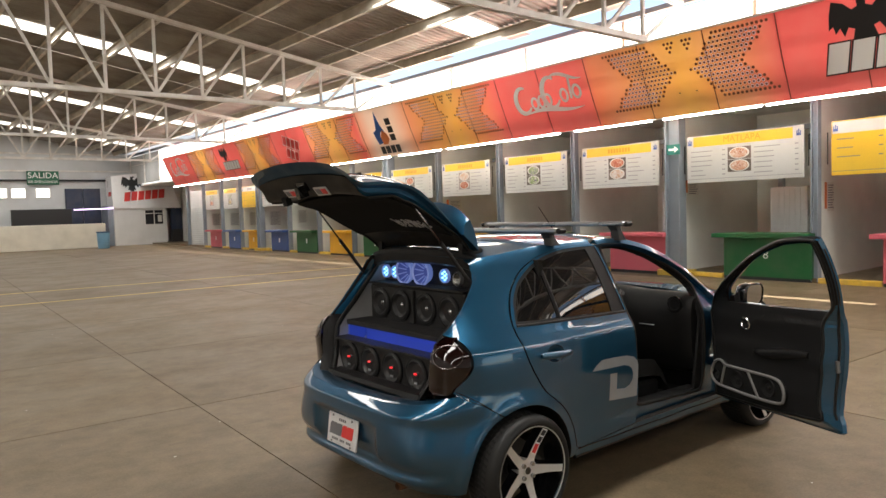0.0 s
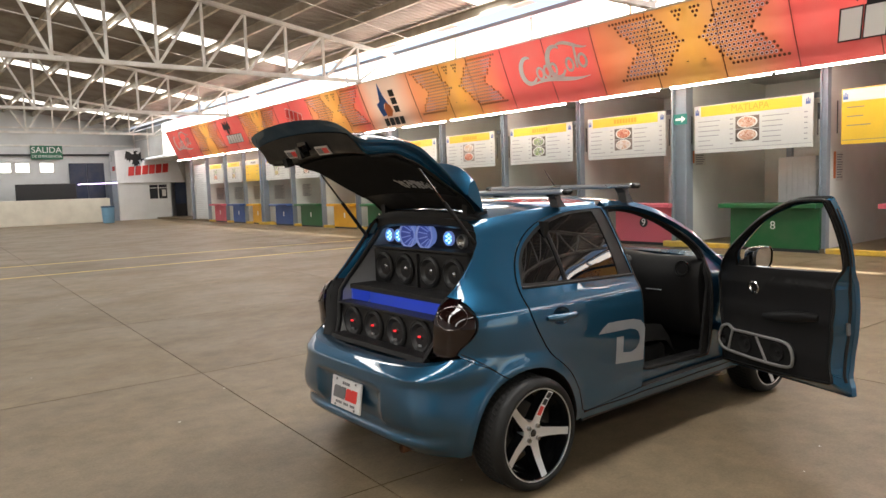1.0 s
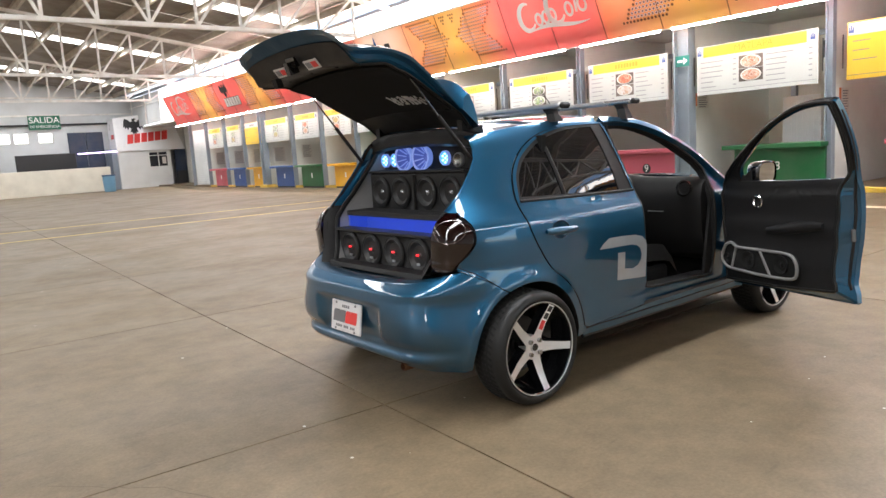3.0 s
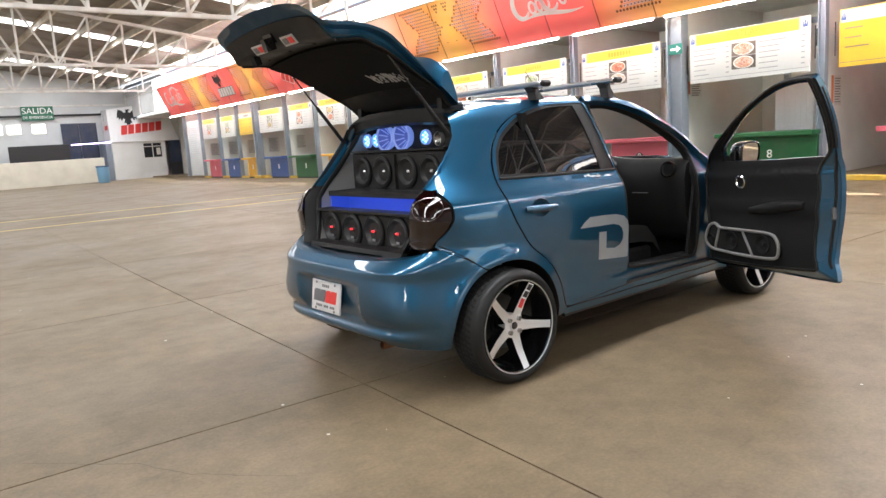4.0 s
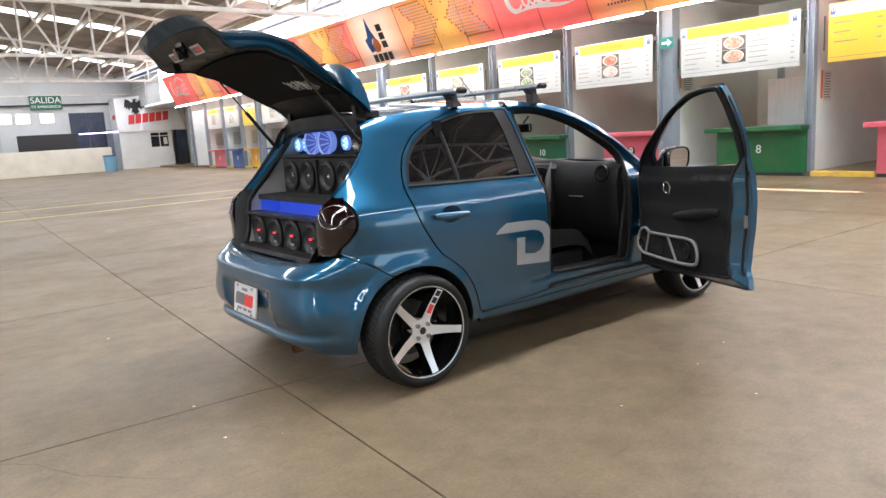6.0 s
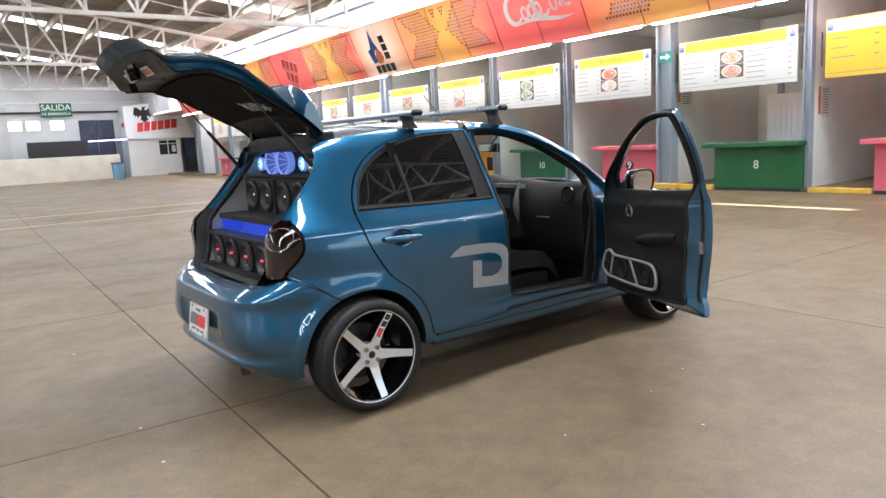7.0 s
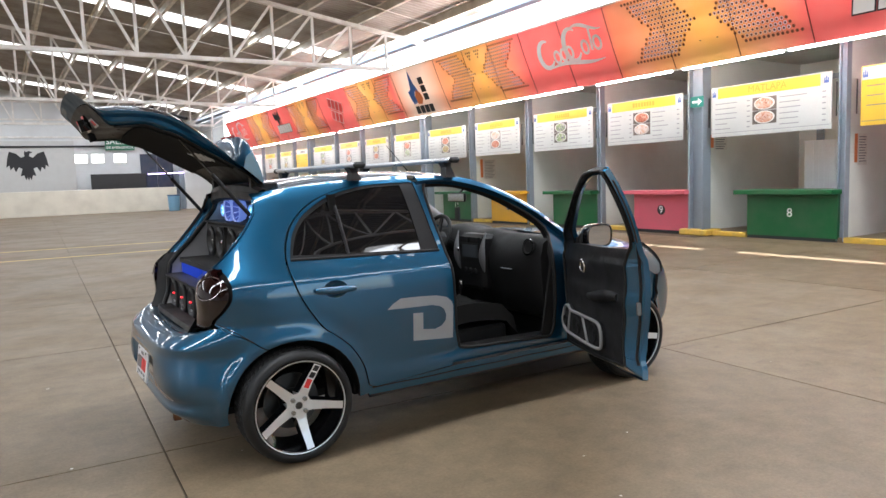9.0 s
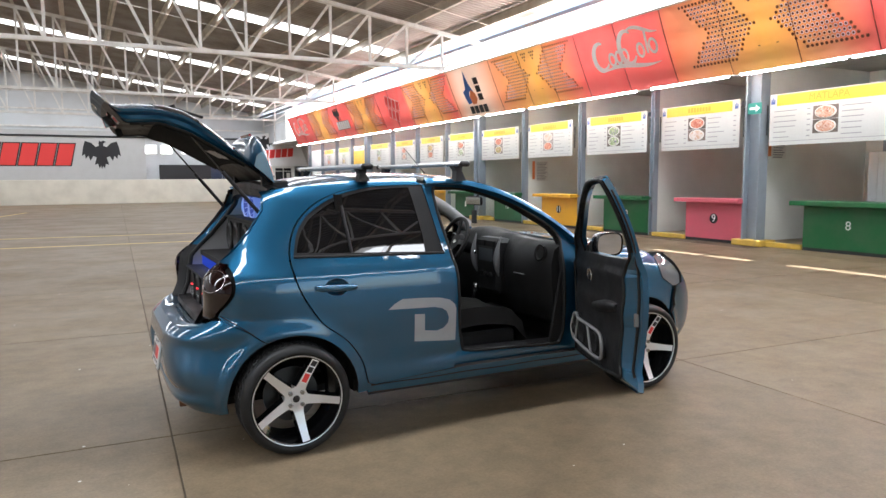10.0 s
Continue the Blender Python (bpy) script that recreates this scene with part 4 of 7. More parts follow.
def clear_glass():
    m, nt, links, b = shader("clear_car_glass", (1, 1, 1), 0.0)
    out = nt["Material Output"]
    clear, gloss, mix = nt.new("ShaderNodeBsdfTransparent"), nt.new("ShaderNodeBsdfGlossy"), nt.new("ShaderNodeMixShader")
    clear.inputs[0].default_value, gloss.inputs["Roughness"].default_value, mix.inputs[0].default_value = (0.8, 0.84, 0.82, 1), 0.01, 0.06
    for a, c in ((clear.outputs[0], mix.inputs[1]), (gloss.outputs[0], mix.inputs[2]), (mix.outputs[0], out.inputs[0])):
        links.new(a, c)
    return m


M_GLASS = clear_glass()


def smooth_table(rows):
    xs, ys = np.array(rows, float).T
    slope = np.gradient(ys, xs)

    def value(x):
        x = min(max(x, xs[0]), xs[-1])
        i = min(max(int(np.searchsorted(xs, x)) - 1, 0), len(xs) - 2)
        h = xs[i + 1] - xs[i]
        t = (x - xs[i]) / h
        return (2 * t**3 - 3 * t**2 + 1) * ys[i] + (t**3 - 2 * t**2 + t) * h * slope[i] + (-2 * t**3 + 3 * t**2) * ys[i + 1] + (t**3 - t**2) * h * slope[i + 1]

    return value


MID = 1.2
HALF = smooth_table([(0.15, 0.75), (0.25, 0.795), (0.33, 0.812), (0.42, 0.815), (0.55, 0.826), (0.68, 0.836), (0.80, 0.838), (0.90, 0.832), (0.95, 0.823), (0.985, 0.804), (1.03, 0.788), (1.1, 0.766), (1.2, 0.728), (1.3, 0.682), (1.38, 0.64), (1.44, 0.60), (1.5, 0.54)])
TAIL = smooth_table([(0.15, -0.45), (0.25, -0.53), (0.35, -0.59), (0.5, -0.62), (0.58, -0.612), (0.63, -0.595), (0.67, -0.55), (0.7, -0.5), (0.73, -0.45), (0.78, -0.425), (0.9, -0.418), (0.97, -0.405), (1.03, -0.37), (1.1, -0.325), (1.2, -0.28), (1.3, -0.225), (1.4, -0.14), (1.46, -0.02), (1.5, 0.2)])
NOSE = smooth_table([(0.15, 3.04), (0.25, 3.14), (0.35, 3.2), (0.5, 3.21), (0.62, 3.18), (0.75, 3.11), (0.85, 3.01), (0.93, 2.85), (1.0, 2.55), (1.05, 2.34), (1.1, 2.22), (1.2, 2.08), (1.3, 1.88), (1.4, 1.62), (1.46, 1.42), (1.5, 1.25)])
ROUND_T = smooth_table([(0.15, 6.2), (0.42, 6.0), (0.6, 5.0), (0.7, 6.0), (0.8, 7.0), (0.95, 7.0), (1.05, 5.6), (1.15, 5.0), (1.5, 5.0)])
ROUND_N = smooth_table([(0.15, 4.5), (0.8, 5.0), (0.95, 4.5), (1.05, 4.0), (1.2, 4.0), (1.5, 4.0)])


def swell(x, z):
    """Flares round the wheels and a pressed line low on the doors."""
    out = -0.007 * math.exp(-(((z - 0.43) / 0.03) ** 2)) * math.exp(-(((x - 1.25) / 0.5) ** 8))
    for cx, cz in ((0.01, 0.295), (2.46, 0.299)):
        d = math.hypot(x - cx, z - cz)
        out += 0.022 * math.exp(-(((d - 0.34) / 0.06) ** 2)) if z > 0.2 else 0.0
    return out


def flank(x, z):
    """Half the body's width at x, z."""
    n, a = (ROUND_T(z), MID - TAIL(z)) if x < MID else (ROUND_N(z), NOSE(z) - MID)
    r = abs(x - MID) / a
    return HALF(z) * (1 - r**n) ** (1 / n) + swell(x, z) * (1 - r**10) if r < 1 else 0.0


def round_point(turn, z, front=False, off=0.0):
    """A place on the body's round: turn in degrees from straight back (or straight ahead) to the right side; minus is the left side."""
    n, a = (ROUND_N(z), NOSE(z) - MID) if front else (ROUND_T(z), MID - TAIL(z))
    c, s = math.cos(radians(turn)), math.sin(radians(turn))
    r = ((abs(c) / a) ** n + (abs(s) / HALF(z)) ** n) ** (-1 / n)
    r += swell(MID + (r * c if front else -r * c), z) * (1 - (abs(c) * r / a) ** 10) / max(0.5, abs(s))
    r += off
    return Vector((MID + (r * c if front else -r * c), -r * s, z))


def side_point(x, z, s=-1, off=0.0):
    return Vector((x, s * (flank(x, z) + off), z))


def turn_of(x, z, front=False):
    return math.degrees(math.atan2(flank(x, z), (x - MID) if front else (MID - x)))


def curve(pts, steps=4):
    """A smooth line through points."""
    out = []
    for k in range(len(pts) - 1):
        p0, p1, p2, p3 = (Vector(pts[max(0, min(len(pts) - 1, i))]) for i in (k - 1, k, k + 1, k + 2))
        for j in range(steps):
            t = j / steps
            out.append(tuple(0.5 * (2 * p1 + (p2 - p0) * t + (2 * p0 - 5 * p1 + 4 * p2 - p3) * t * t + (3 * p1 - p0 - 3 * p2 + p3) * t**3)))
    return out + [tuple(pts[-1])]


def arc(cx, cz, r, a0, a1, n=14):
    return [(cx + r * math.cos(radians(a0 + (a1 - a0) * k / n)), cz + r * math.sin(radians(a0 + (a1 - a0) * k / n))) for k in range(n + 1)]


def skin(name, outline, place, material, parent, grid=(0.05, 0.05), holes=(), depth=0.02, label="", flip=False, edge=None):
    """A curved panel: a flat outline cut into a grid and laid on the surface that place(u, v, off) gives, with a turned-in edge."""
    flat = bmesh.new()
    for ring in (outline, *holes):
        vs = [flat.verts.new((u, v, 0)) for u, v in ring]
        for k in range(len(vs)):
            flat.edges.new((vs[k], vs[(k + 1) % len(vs)]))
    bmesh.ops.triangle_fill(flat, use_beauty=True, use_dissolve=False, edges=flat.edges[:])
    for axis, step in ((0, grid[0]), (1, grid[1])):
        lo, hi = min(v.co[axis] for v in flat.verts), max(v.co[axis] for v in flat.verts)
        for k in range(math.floor(lo / step) + 1, math.ceil(hi / step)):
            spot, way = [0, 0, 0], [0, 0, 0]
            spot[axis], way[axis] = k * step, 1
            bmesh.ops.bisect_plane(flat, geom=flat.verts[:] + flat.edges[:] + flat.faces[:], dist=1e-5, plane_co=spot, plane_no=way)
    flat.verts.index_update()
    uv = [(v.co.x, v.co.y) for v in flat.verts]
    faces = [[v.index for v in f.verts] for f in flat.faces]
    rim = [(e.verts[0].index, e.verts[1].index, e.link_faces[0]) for e in flat.edges if len(e.link_faces) == 1]
    rim = [(a, b) if [v.index for v in f.verts][([v.index for v in f.verts].index(a) + 1) % len(f.verts)] == b else (b, a) for a, b, f in rim]
    flat.free()
    co = [place(u, v, 0.0) for u, v in uv]
    h = 0.004 * (grid[0] / 0.05)
    h2 = 0.004
    nor = []
    for u, v in uv:
        n = (place(u + h, v, 0) - place(u - h, v, 0)).cross(place(u, v + h2, 0) - place(u, v - h2, 0))
        nor.append(n.normalized() if n.length > 1e-9 else Vector((0, -1, 0)))
    first = faces[0]
    if ((co[first[1]] - co[first[0]]).cross(co[first[2]] - co[first[1]])).dot(nor[first[0]]) < 0:
        faces, rim = [f[::-1] for f in faces], [(b, a) for a, b in rim]
    if flip:
        faces, rim, nor = [f[::-1] for f in faces], [(b, a) for a, b in rim], [-n for n in nor]
    verts, normals, polys, mats = list(co), list(nor), list(faces), [0] * len(faces)
    if depth:
        back = {}
        for a, b in rim:
            ids = []
            for i in (a, b):
                ids.append(len(verts))
                verts.append(co[i])
            for i in (b, a):
                ids.append(len(verts))
                verts.append(co[i] - nor[i] * depth)
            q = [verts[i] for i in ids]
            fn = (q[1] - q[0]).cross(q[2] - q[1])
            fn = -(fn.normalized()) if fn.length > 1e-12 else nor[a]
            normals += [fn] * 4
            polys.append(ids[::-1])
            mats.append(1 if edge else 0)
    me = bpy.data.meshes.new(name)
    me.from_pydata([tuple(v) for v in verts], [], polys)
    me.materials.append(material)
    if edge:
        me.materials.append(edge)
        me.polygons.foreach_set("material_index", mats)
    me.polygons.foreach_set("use_smooth", [True] * len(polys))
    me.normals_split_custom_set_from_vertices([tuple(n) for n in normals])
    ob = new(name, me)
    ob.parent = parent
    if label:
        ob["label"] = label
    return ob


def on_right(x, z, off):
    return side_point(x, z, -1, off)


def on_left(x, z, off):
    return side_point(x, z, 1, off)


def on_tail(turn, z, off):
    return round_point(turn, z, False, off)


def on_nose(turn, z, off):
    return round_point(turn, z, True, off)


car = thing("car", "metallic blue compact hatchback with tailgate and passenger door open", "car", pose(0, 0.83, 0))

# outlines in x, z seen from the side
SHUT = curve([(0.84, 1.443), (0.68, 1.441), (0.512, 1.427), (0.337, 1.394), (0.198, 1.337), (0.096, 1.255), (0.037, 1.165), (0.008, 1.058), (0.019, 0.95), (0.045, 0.87), (0.084, 0.796), (0.158, 0.69), (0.24, 0.625), (0.318, 0.554), (0.386, 0.447), (0.412, 0.35), (0.425, 0.318), (0.465, 0.304)])
POST = curve([(0.975, 0.338), (0.992, 0.42), (0.992, 0.53), (0.975, 0.66), (0.962, 0.8), (0.955, 0.92), (0.938, 1.02), (0.908, 1.16), (0.89, 1.3), (0.882, 1.425)])
RAIL = curve([(-0.08, 1.398), (0.03, 1.414), (0.12, 1.426), (0.22, 1.439), (0.42, 1.457), (0.65, 1.468), (0.9, 1.47), (1.08, 1.464), (1.25, 1.442), (1.45, 1.38), (1.65, 1.285), (1.8, 1.19), (1.9, 1.12), (1.97, 1.063), (2.02, 1.012)])
DOOR_TOP = curve([(0.9, 1.436), (1.02, 1.44), (1.18, 1.424), (1.4, 1.364), (1.6, 1.276), (1.8, 1.162), (1.93, 1.06), (1.985, 0.98)])


def nearer(line, x):
    """The height of a line at x."""
    for (x0, z0), (x1, z1) in zip(line, line[1:]):
        if min(x0, x1) <= x <= max(x0, x1) and x0 != x1:
            return z0 + (z1 - z0) * (x - x0) / (x1 - x0)
    return line[-1][1]


def opening_edge(z):
    """Half the width of the tailgate's opening."""
    return float(np.interp(z, [0.66, 0.72, 0.85, 0.95, 1.05, 1.12, 1.2, 1.3, 1.39], [0.47, 0.53, 0.55, 0.557, 0.575, 0.58, 0.577, 0.555, 0.49]))


def edge_turn(z, out=0.0):
    """The same edge as a turn on the body's round."""
    target, lo, hi = opening_edge(z) + out, 0.0, 60.0
    for _ in range(30):
        mid = (lo + hi) / 2
        lo, hi = (mid, hi) if -round_point(mid, z).y < target else (lo, mid)
    return lo


ARCH_R = 0.345
quarter = [(turn_of(x, z), z) for x, z in RAIL[::-1] if x <= 0.86]
quarter += [(edge_turn(z), z) for z in (1.375, 1.33, 1.28, 1.22, 1.16, 1.1, 1.05)]
quarter += [(turn_of(x, z), z) for x, z in curve([(-0.33, 1.028), (-0.297, 1.01), (-0.28, 0.955), (-0.283, 0.88), (-0.315, 0.82), (-0.352, 0.775)])]
quarter += [(turn_of(x, z), z) for x, z in ((-0.362, 0.748), (-0.25, 0.684), (-0.13, 0.612))]
quarter += [(turn_of(x, z), z) for x, z in arc(0.01, 0.295, ARCH_R, 113, -2)]
quarter += [(turn_of(x, z), z) for x, z in ((0.356, 0.27), (0.418, 0.272))]
quarter += [(turn_of(x - 0.005, z), z) for x, z in SHUT[::-1][2:]]
for side in (1, -1):
    skin("quarter_panel", [(side * t, z) for t, z in quarter], on_tail, M_PAINT, car, (0.8, 0.02), edge=M_GAP)

# rear bumper
bump = [(turn_of(x, z), z) for x, z in ((-0.135, 0.608), (-0.25, 0.679), (-0.362, 0.743))] + [(24.6, 0.732), (22.5, 0.725), (21.0, 0.705)]
bump += [(18.0, 0.688), (14.0, 0.676), (8.0, 0.67), (0.0, 0.668)]
low = [(turn_of(x, z), z) for x, z in arc(0.01, 0.295, ARCH_R, 117, 172, 8)] + [(turn_of(-0.335, 0.25), 0.235), (24.0, 0.225), (18.0, 0.235), (12.0, 0.25), (6.0, 0.262), (0.0, 0.268)]
ring = [(-t, z) for t, z in bump] + bump[::-1][1:] + low + [(-t, z) for t, z in low[::-1][1:]]


def on_bumper(turn, z, off):
    dent = 0.035 * max(0.0, 1 - (abs(turn) / 10.5) ** 8) * max(0.0, 1 - (abs(z - 0.455) / 0.105) ** 6)
    lip = 0.03 * math.exp(-(((z - 0.29) / 0.035) ** 2)) * max(0.0, 1 - (turn / 24) ** 4) - 0.02 * math.exp(-(((z - 0.345) / 0.03) ** 2)) * max(0.0, 1 - (turn / 26) ** 4)
    crest = 0.008 * math.exp(-(((z - 0.635) / 0.022) ** 2)) * max(0.0, 1 - (turn / 25) ** 6)
    return round_point(turn, z, False, off - dent + lip + crest)


bumper = skin("rear_bumper", ring, on_bumper, M_PAINT, car, (1.0, 0.02), edge=M_GAP)
ledge = bmesh.new()
rows = []
for k in range(25):
    t = -22 + 44 * k / 24
    z = float(np.interp(abs(t), [0, 8, 14, 18, 22], [0.668, 0.67, 0.676, 0.688, 0.71]))
    p = round_point(t, z)
    rows.append([ledge.verts.new(p), ledge.verts.new(p + Vector((0.035, 0, 0.012))), ledge.verts.new(p + Vector((0.1, 0, 0.012))), ledge.verts.new(p + Vector((0.17, 0, -0.03)))])
for a, b in zip(rows, rows[1:]):
    for k in range(3):
        ledge.faces.new((a[k], a[k + 1], b[k + 1], b[k]))
part("bumper_ledge", ledge, M_PAINT, bumper, smooth=True)
sill_plate = bmesh.new()
rows = []
for k in range(21):
    t = -17 + 34 * k / 20
    p = round_point(t, 0.69)
    rows.append([sill_plate.verts.new(p + Vector((dx, 0, dz))) for dx, dz in ((0.075, -0.005), (0.085, 0.018), (0.16, 0.024), (0.2, -0.03))])
for a, b in zip(rows, rows[1:]):
    for k in range(3):
        sill_plate.faces.new((a[k], a[k + 1], b[k + 1], b[k]))
part("boot_sill", sill_plate, M_TRIM, car, "black glossy boot sill", smooth=True)

# number plate with plain bars, and its screws
plate = part("number_plate", boxed(-0.012, 0, -0.155, 0.155, -0.085, 0.085, 0.004), worn("white_plate", (0.7, 0.7, 0.7), 0.4, amount=0.15, scale=12), bumper, "white show plate with dark and red bars")
plate.matrix_basis = pose(-0.603, 0.01, 0.452, 0, 8, 0)
for y0, y1, z0, z1, mat in ((0.062, 0.122, -0.032, 0.036, M_INK), (0.004, 0.056, -0.032, 0.036, M_INK), (-0.048, -0.006, -0.032, 0.036, M_REDINK), (-0.116, -0.054, -0.032, 0.036, M_REDINK)):
    slab = [(y0 + 0.006, z0), (y0, z0 + 0.01), (y0 - 0.006, z1), (y1 - 0.012, z1), (y1, z1 - 0.012), (y1 + 0.006, z0)]
    part("plate_bar", sheet(bmesh.new(), slab, 0.0025, Matrix(((0, 0, -1, -0.012), (1, 0, 0, 0), (0, 1, 0, 0), (0, 0, 0, 1)))), mat, plate)
for k in range(4):
    part("plate_bar", boxed(-0.0135, -0.012, -0.036 + 0.02 * k, -0.022 + 0.02 * k, 0.05, 0.066), M_INK, plate)
for k in range(12):
    if k not in (3, 7):
        part("plate_bar", boxed(-0.0135, -0.012, -0.1 + 0.017 * k, -0.088 + 0.017 * k, -0.061, -0.047), M_INK, plate)
for y in (-0.1, 0.1):
    for z in (-0.072, 0.072):
        part("screw", rod(bmesh.new(), (-0.016, y, z), (-0.01, y, z), 0.007, 8), M_INK, plate)
part("exhaust_pipe", lathe(bmesh.new(), [(0.02, 0.0), (0.023, 0.005), (0.023, 0.2), (0.019, 0.2), (0.019, 0.01)], pose(-0.54, -0.41, 0.236, 0, 90, 0), 18), plain("rusty_steel", (0.16, 0.07, 0.03), 0.5, 0.6), car, "rusty exhaust tip", smooth=True)

# tail lamps
for side in (1, -1):
    inner = [(edge_turn(z, 0.008), z) for z in (0.99, 0.94, 0.88, 0.82, 0.78)]
    corner = [(edge_turn(0.75, 0.03), 0.752), (edge_turn(0.74, 0.075), 0.738), (turn_of(-0.372, 0.745), 0.745)]
    outer = [(turn_of(x, z), z) for x, z in ((-0.352, 0.778), (-0.318, 0.822), (-0.29, 0.882), (-0.287, 0.955), (-0.308, 1.004))]
    loop = inner + corner + outer + [(edge_turn(1.02, 0.075), 1.023), (edge_turn(1.015, 0.03), 1.015)]
    ring = curve(loop + loop[:1], 4)[:-1]

    def on_lamp(turn, z, off, s=side):
        swell = 0.028 * max(0.0, 1 - ((turn * s - 23) / 4.6) ** 2) ** 0.6 * max(0.0, 1 - ((z - 0.88) / 0.17) ** 2) ** 0.5
        return round_point(turn, z, False, off + swell)

    lamp_unit = skin("tail_lamp", [(side * t, z) for t, z in ring], on_lamp, M_SMOKE, car, (0.6, 0.015), depth=0.055, label="smoked dark red tail lamp")
    mid_t, mid_z = sum(t for t, _ in ring) / len(ring), sum(z for _, z in ring) / len(ring)
    # black backing added to stop the boot's blue light leaking round the lens
    skin("lamp_light_block", [(side * (mid_t + 1.1 * (t - mid_t)), mid_z + 1.06 * (z - mid_z)) for t, z in ring], lambda turn, z, off: round_point(turn, z, False, off - 0.022), M_GAP, lamp_unit, (0.8, 0.03), depth=0.02)
    bm = bmesh.new()
    for c_z, r_t, r_z in ((0.935, 2.7, 0.055),):
        pts = [on_lamp(side * (22.8 + r_t * math.cos(a)), c_z + r_z * math.sin(a), 0.003) for a in [2 * math.pi * k / 28 for k in range(29)]]
        tube(bm, pts, 0.0022, True, 5)
    part("lamp_ring", bm, plain("dull_chrome_ring", (0.35, 0.3, 0.3), 0.2, 0.9), lamp_unit)
    # the lamp's inner wall stands behind the lens towards the boot; its middle is a red reflector
    for nm, z0, z1, mat in (("lamp_wall", 0.735, 0.785, M_SMOKE), ("reflector", 0.785, 0.965, M_REDLENS), ("lamp_wall", 0.965, 1.02, M_SMOKE)):
        bm = bmesh.new()
        rows = []
        for k in range(7):
            z = z0 + (z1 - z0) * k / 6
            p = on_lamp(side * edge_turn(z, 0.01 if z > 0.8 else 0.03), z, -0.002)
            rows.append([bm.verts.new(p), bm.verts.new(p + Vector((0.03, -side * 0.006, 0))), bm.verts.new(p + Vector((0.09, side * 0.0, 0)))])
        for p, q in zip(rows, rows[1:]):
            for k in range(2):
                f = (p[k], p[k + 1], q[k + 1], q[k])
                bm.faces.new(f if side == 1 else f[::-1])
        part(nm, bm, mat, lamp_unit, "red reflector" if nm == "reflector" else "", smooth=50)

# the joint between bumper and quarter panel, from the lamp's foot to the wheel arch
for side in (-1, 1):
    joint = curve([(-0.352, 0.753), (-0.31, 0.729), (-0.252, 0.69), (-0.19, 0.646)])
    part("bumper_joint", tube(bmesh.new(), [side_point(x, z, side, 0.0003) for x, z in joint], 0.0028, False, 6), M_GAP, car)

# rear doors; the right one carries a grey decal
GLASS = curve([(0.05, 1.07), (0.077, 1.153), (0.114, 1.213), (0.172, 1.27), (0.318, 1.352), (0.505, 1.4), (0.65, 1.413), (0.772, 1.416)]) + curve([(0.782, 1.33), (0.792, 1.22), (0.804, 1.1), (0.807, 1.042)]) + [(0.6, 1.05), (0.4, 1.056), (0.2, 1.064)]
door_ring = [(x + 0.005, z) for x, z in SHUT] + [(x - 0.004, z) for x, z in POST]
window_ring = curve([(0.03, 1.057), (0.058, 1.157), (0.099, 1.226), (0.161, 1.288), (0.308, 1.37), (0.5, 1.416), (0.65, 1.428), (0.86, 1.43)]) + [(0.875, 1.3), (0.895, 1.15), (0.92, 1.036), (0.6, 1.038), (0.3, 1.047)]
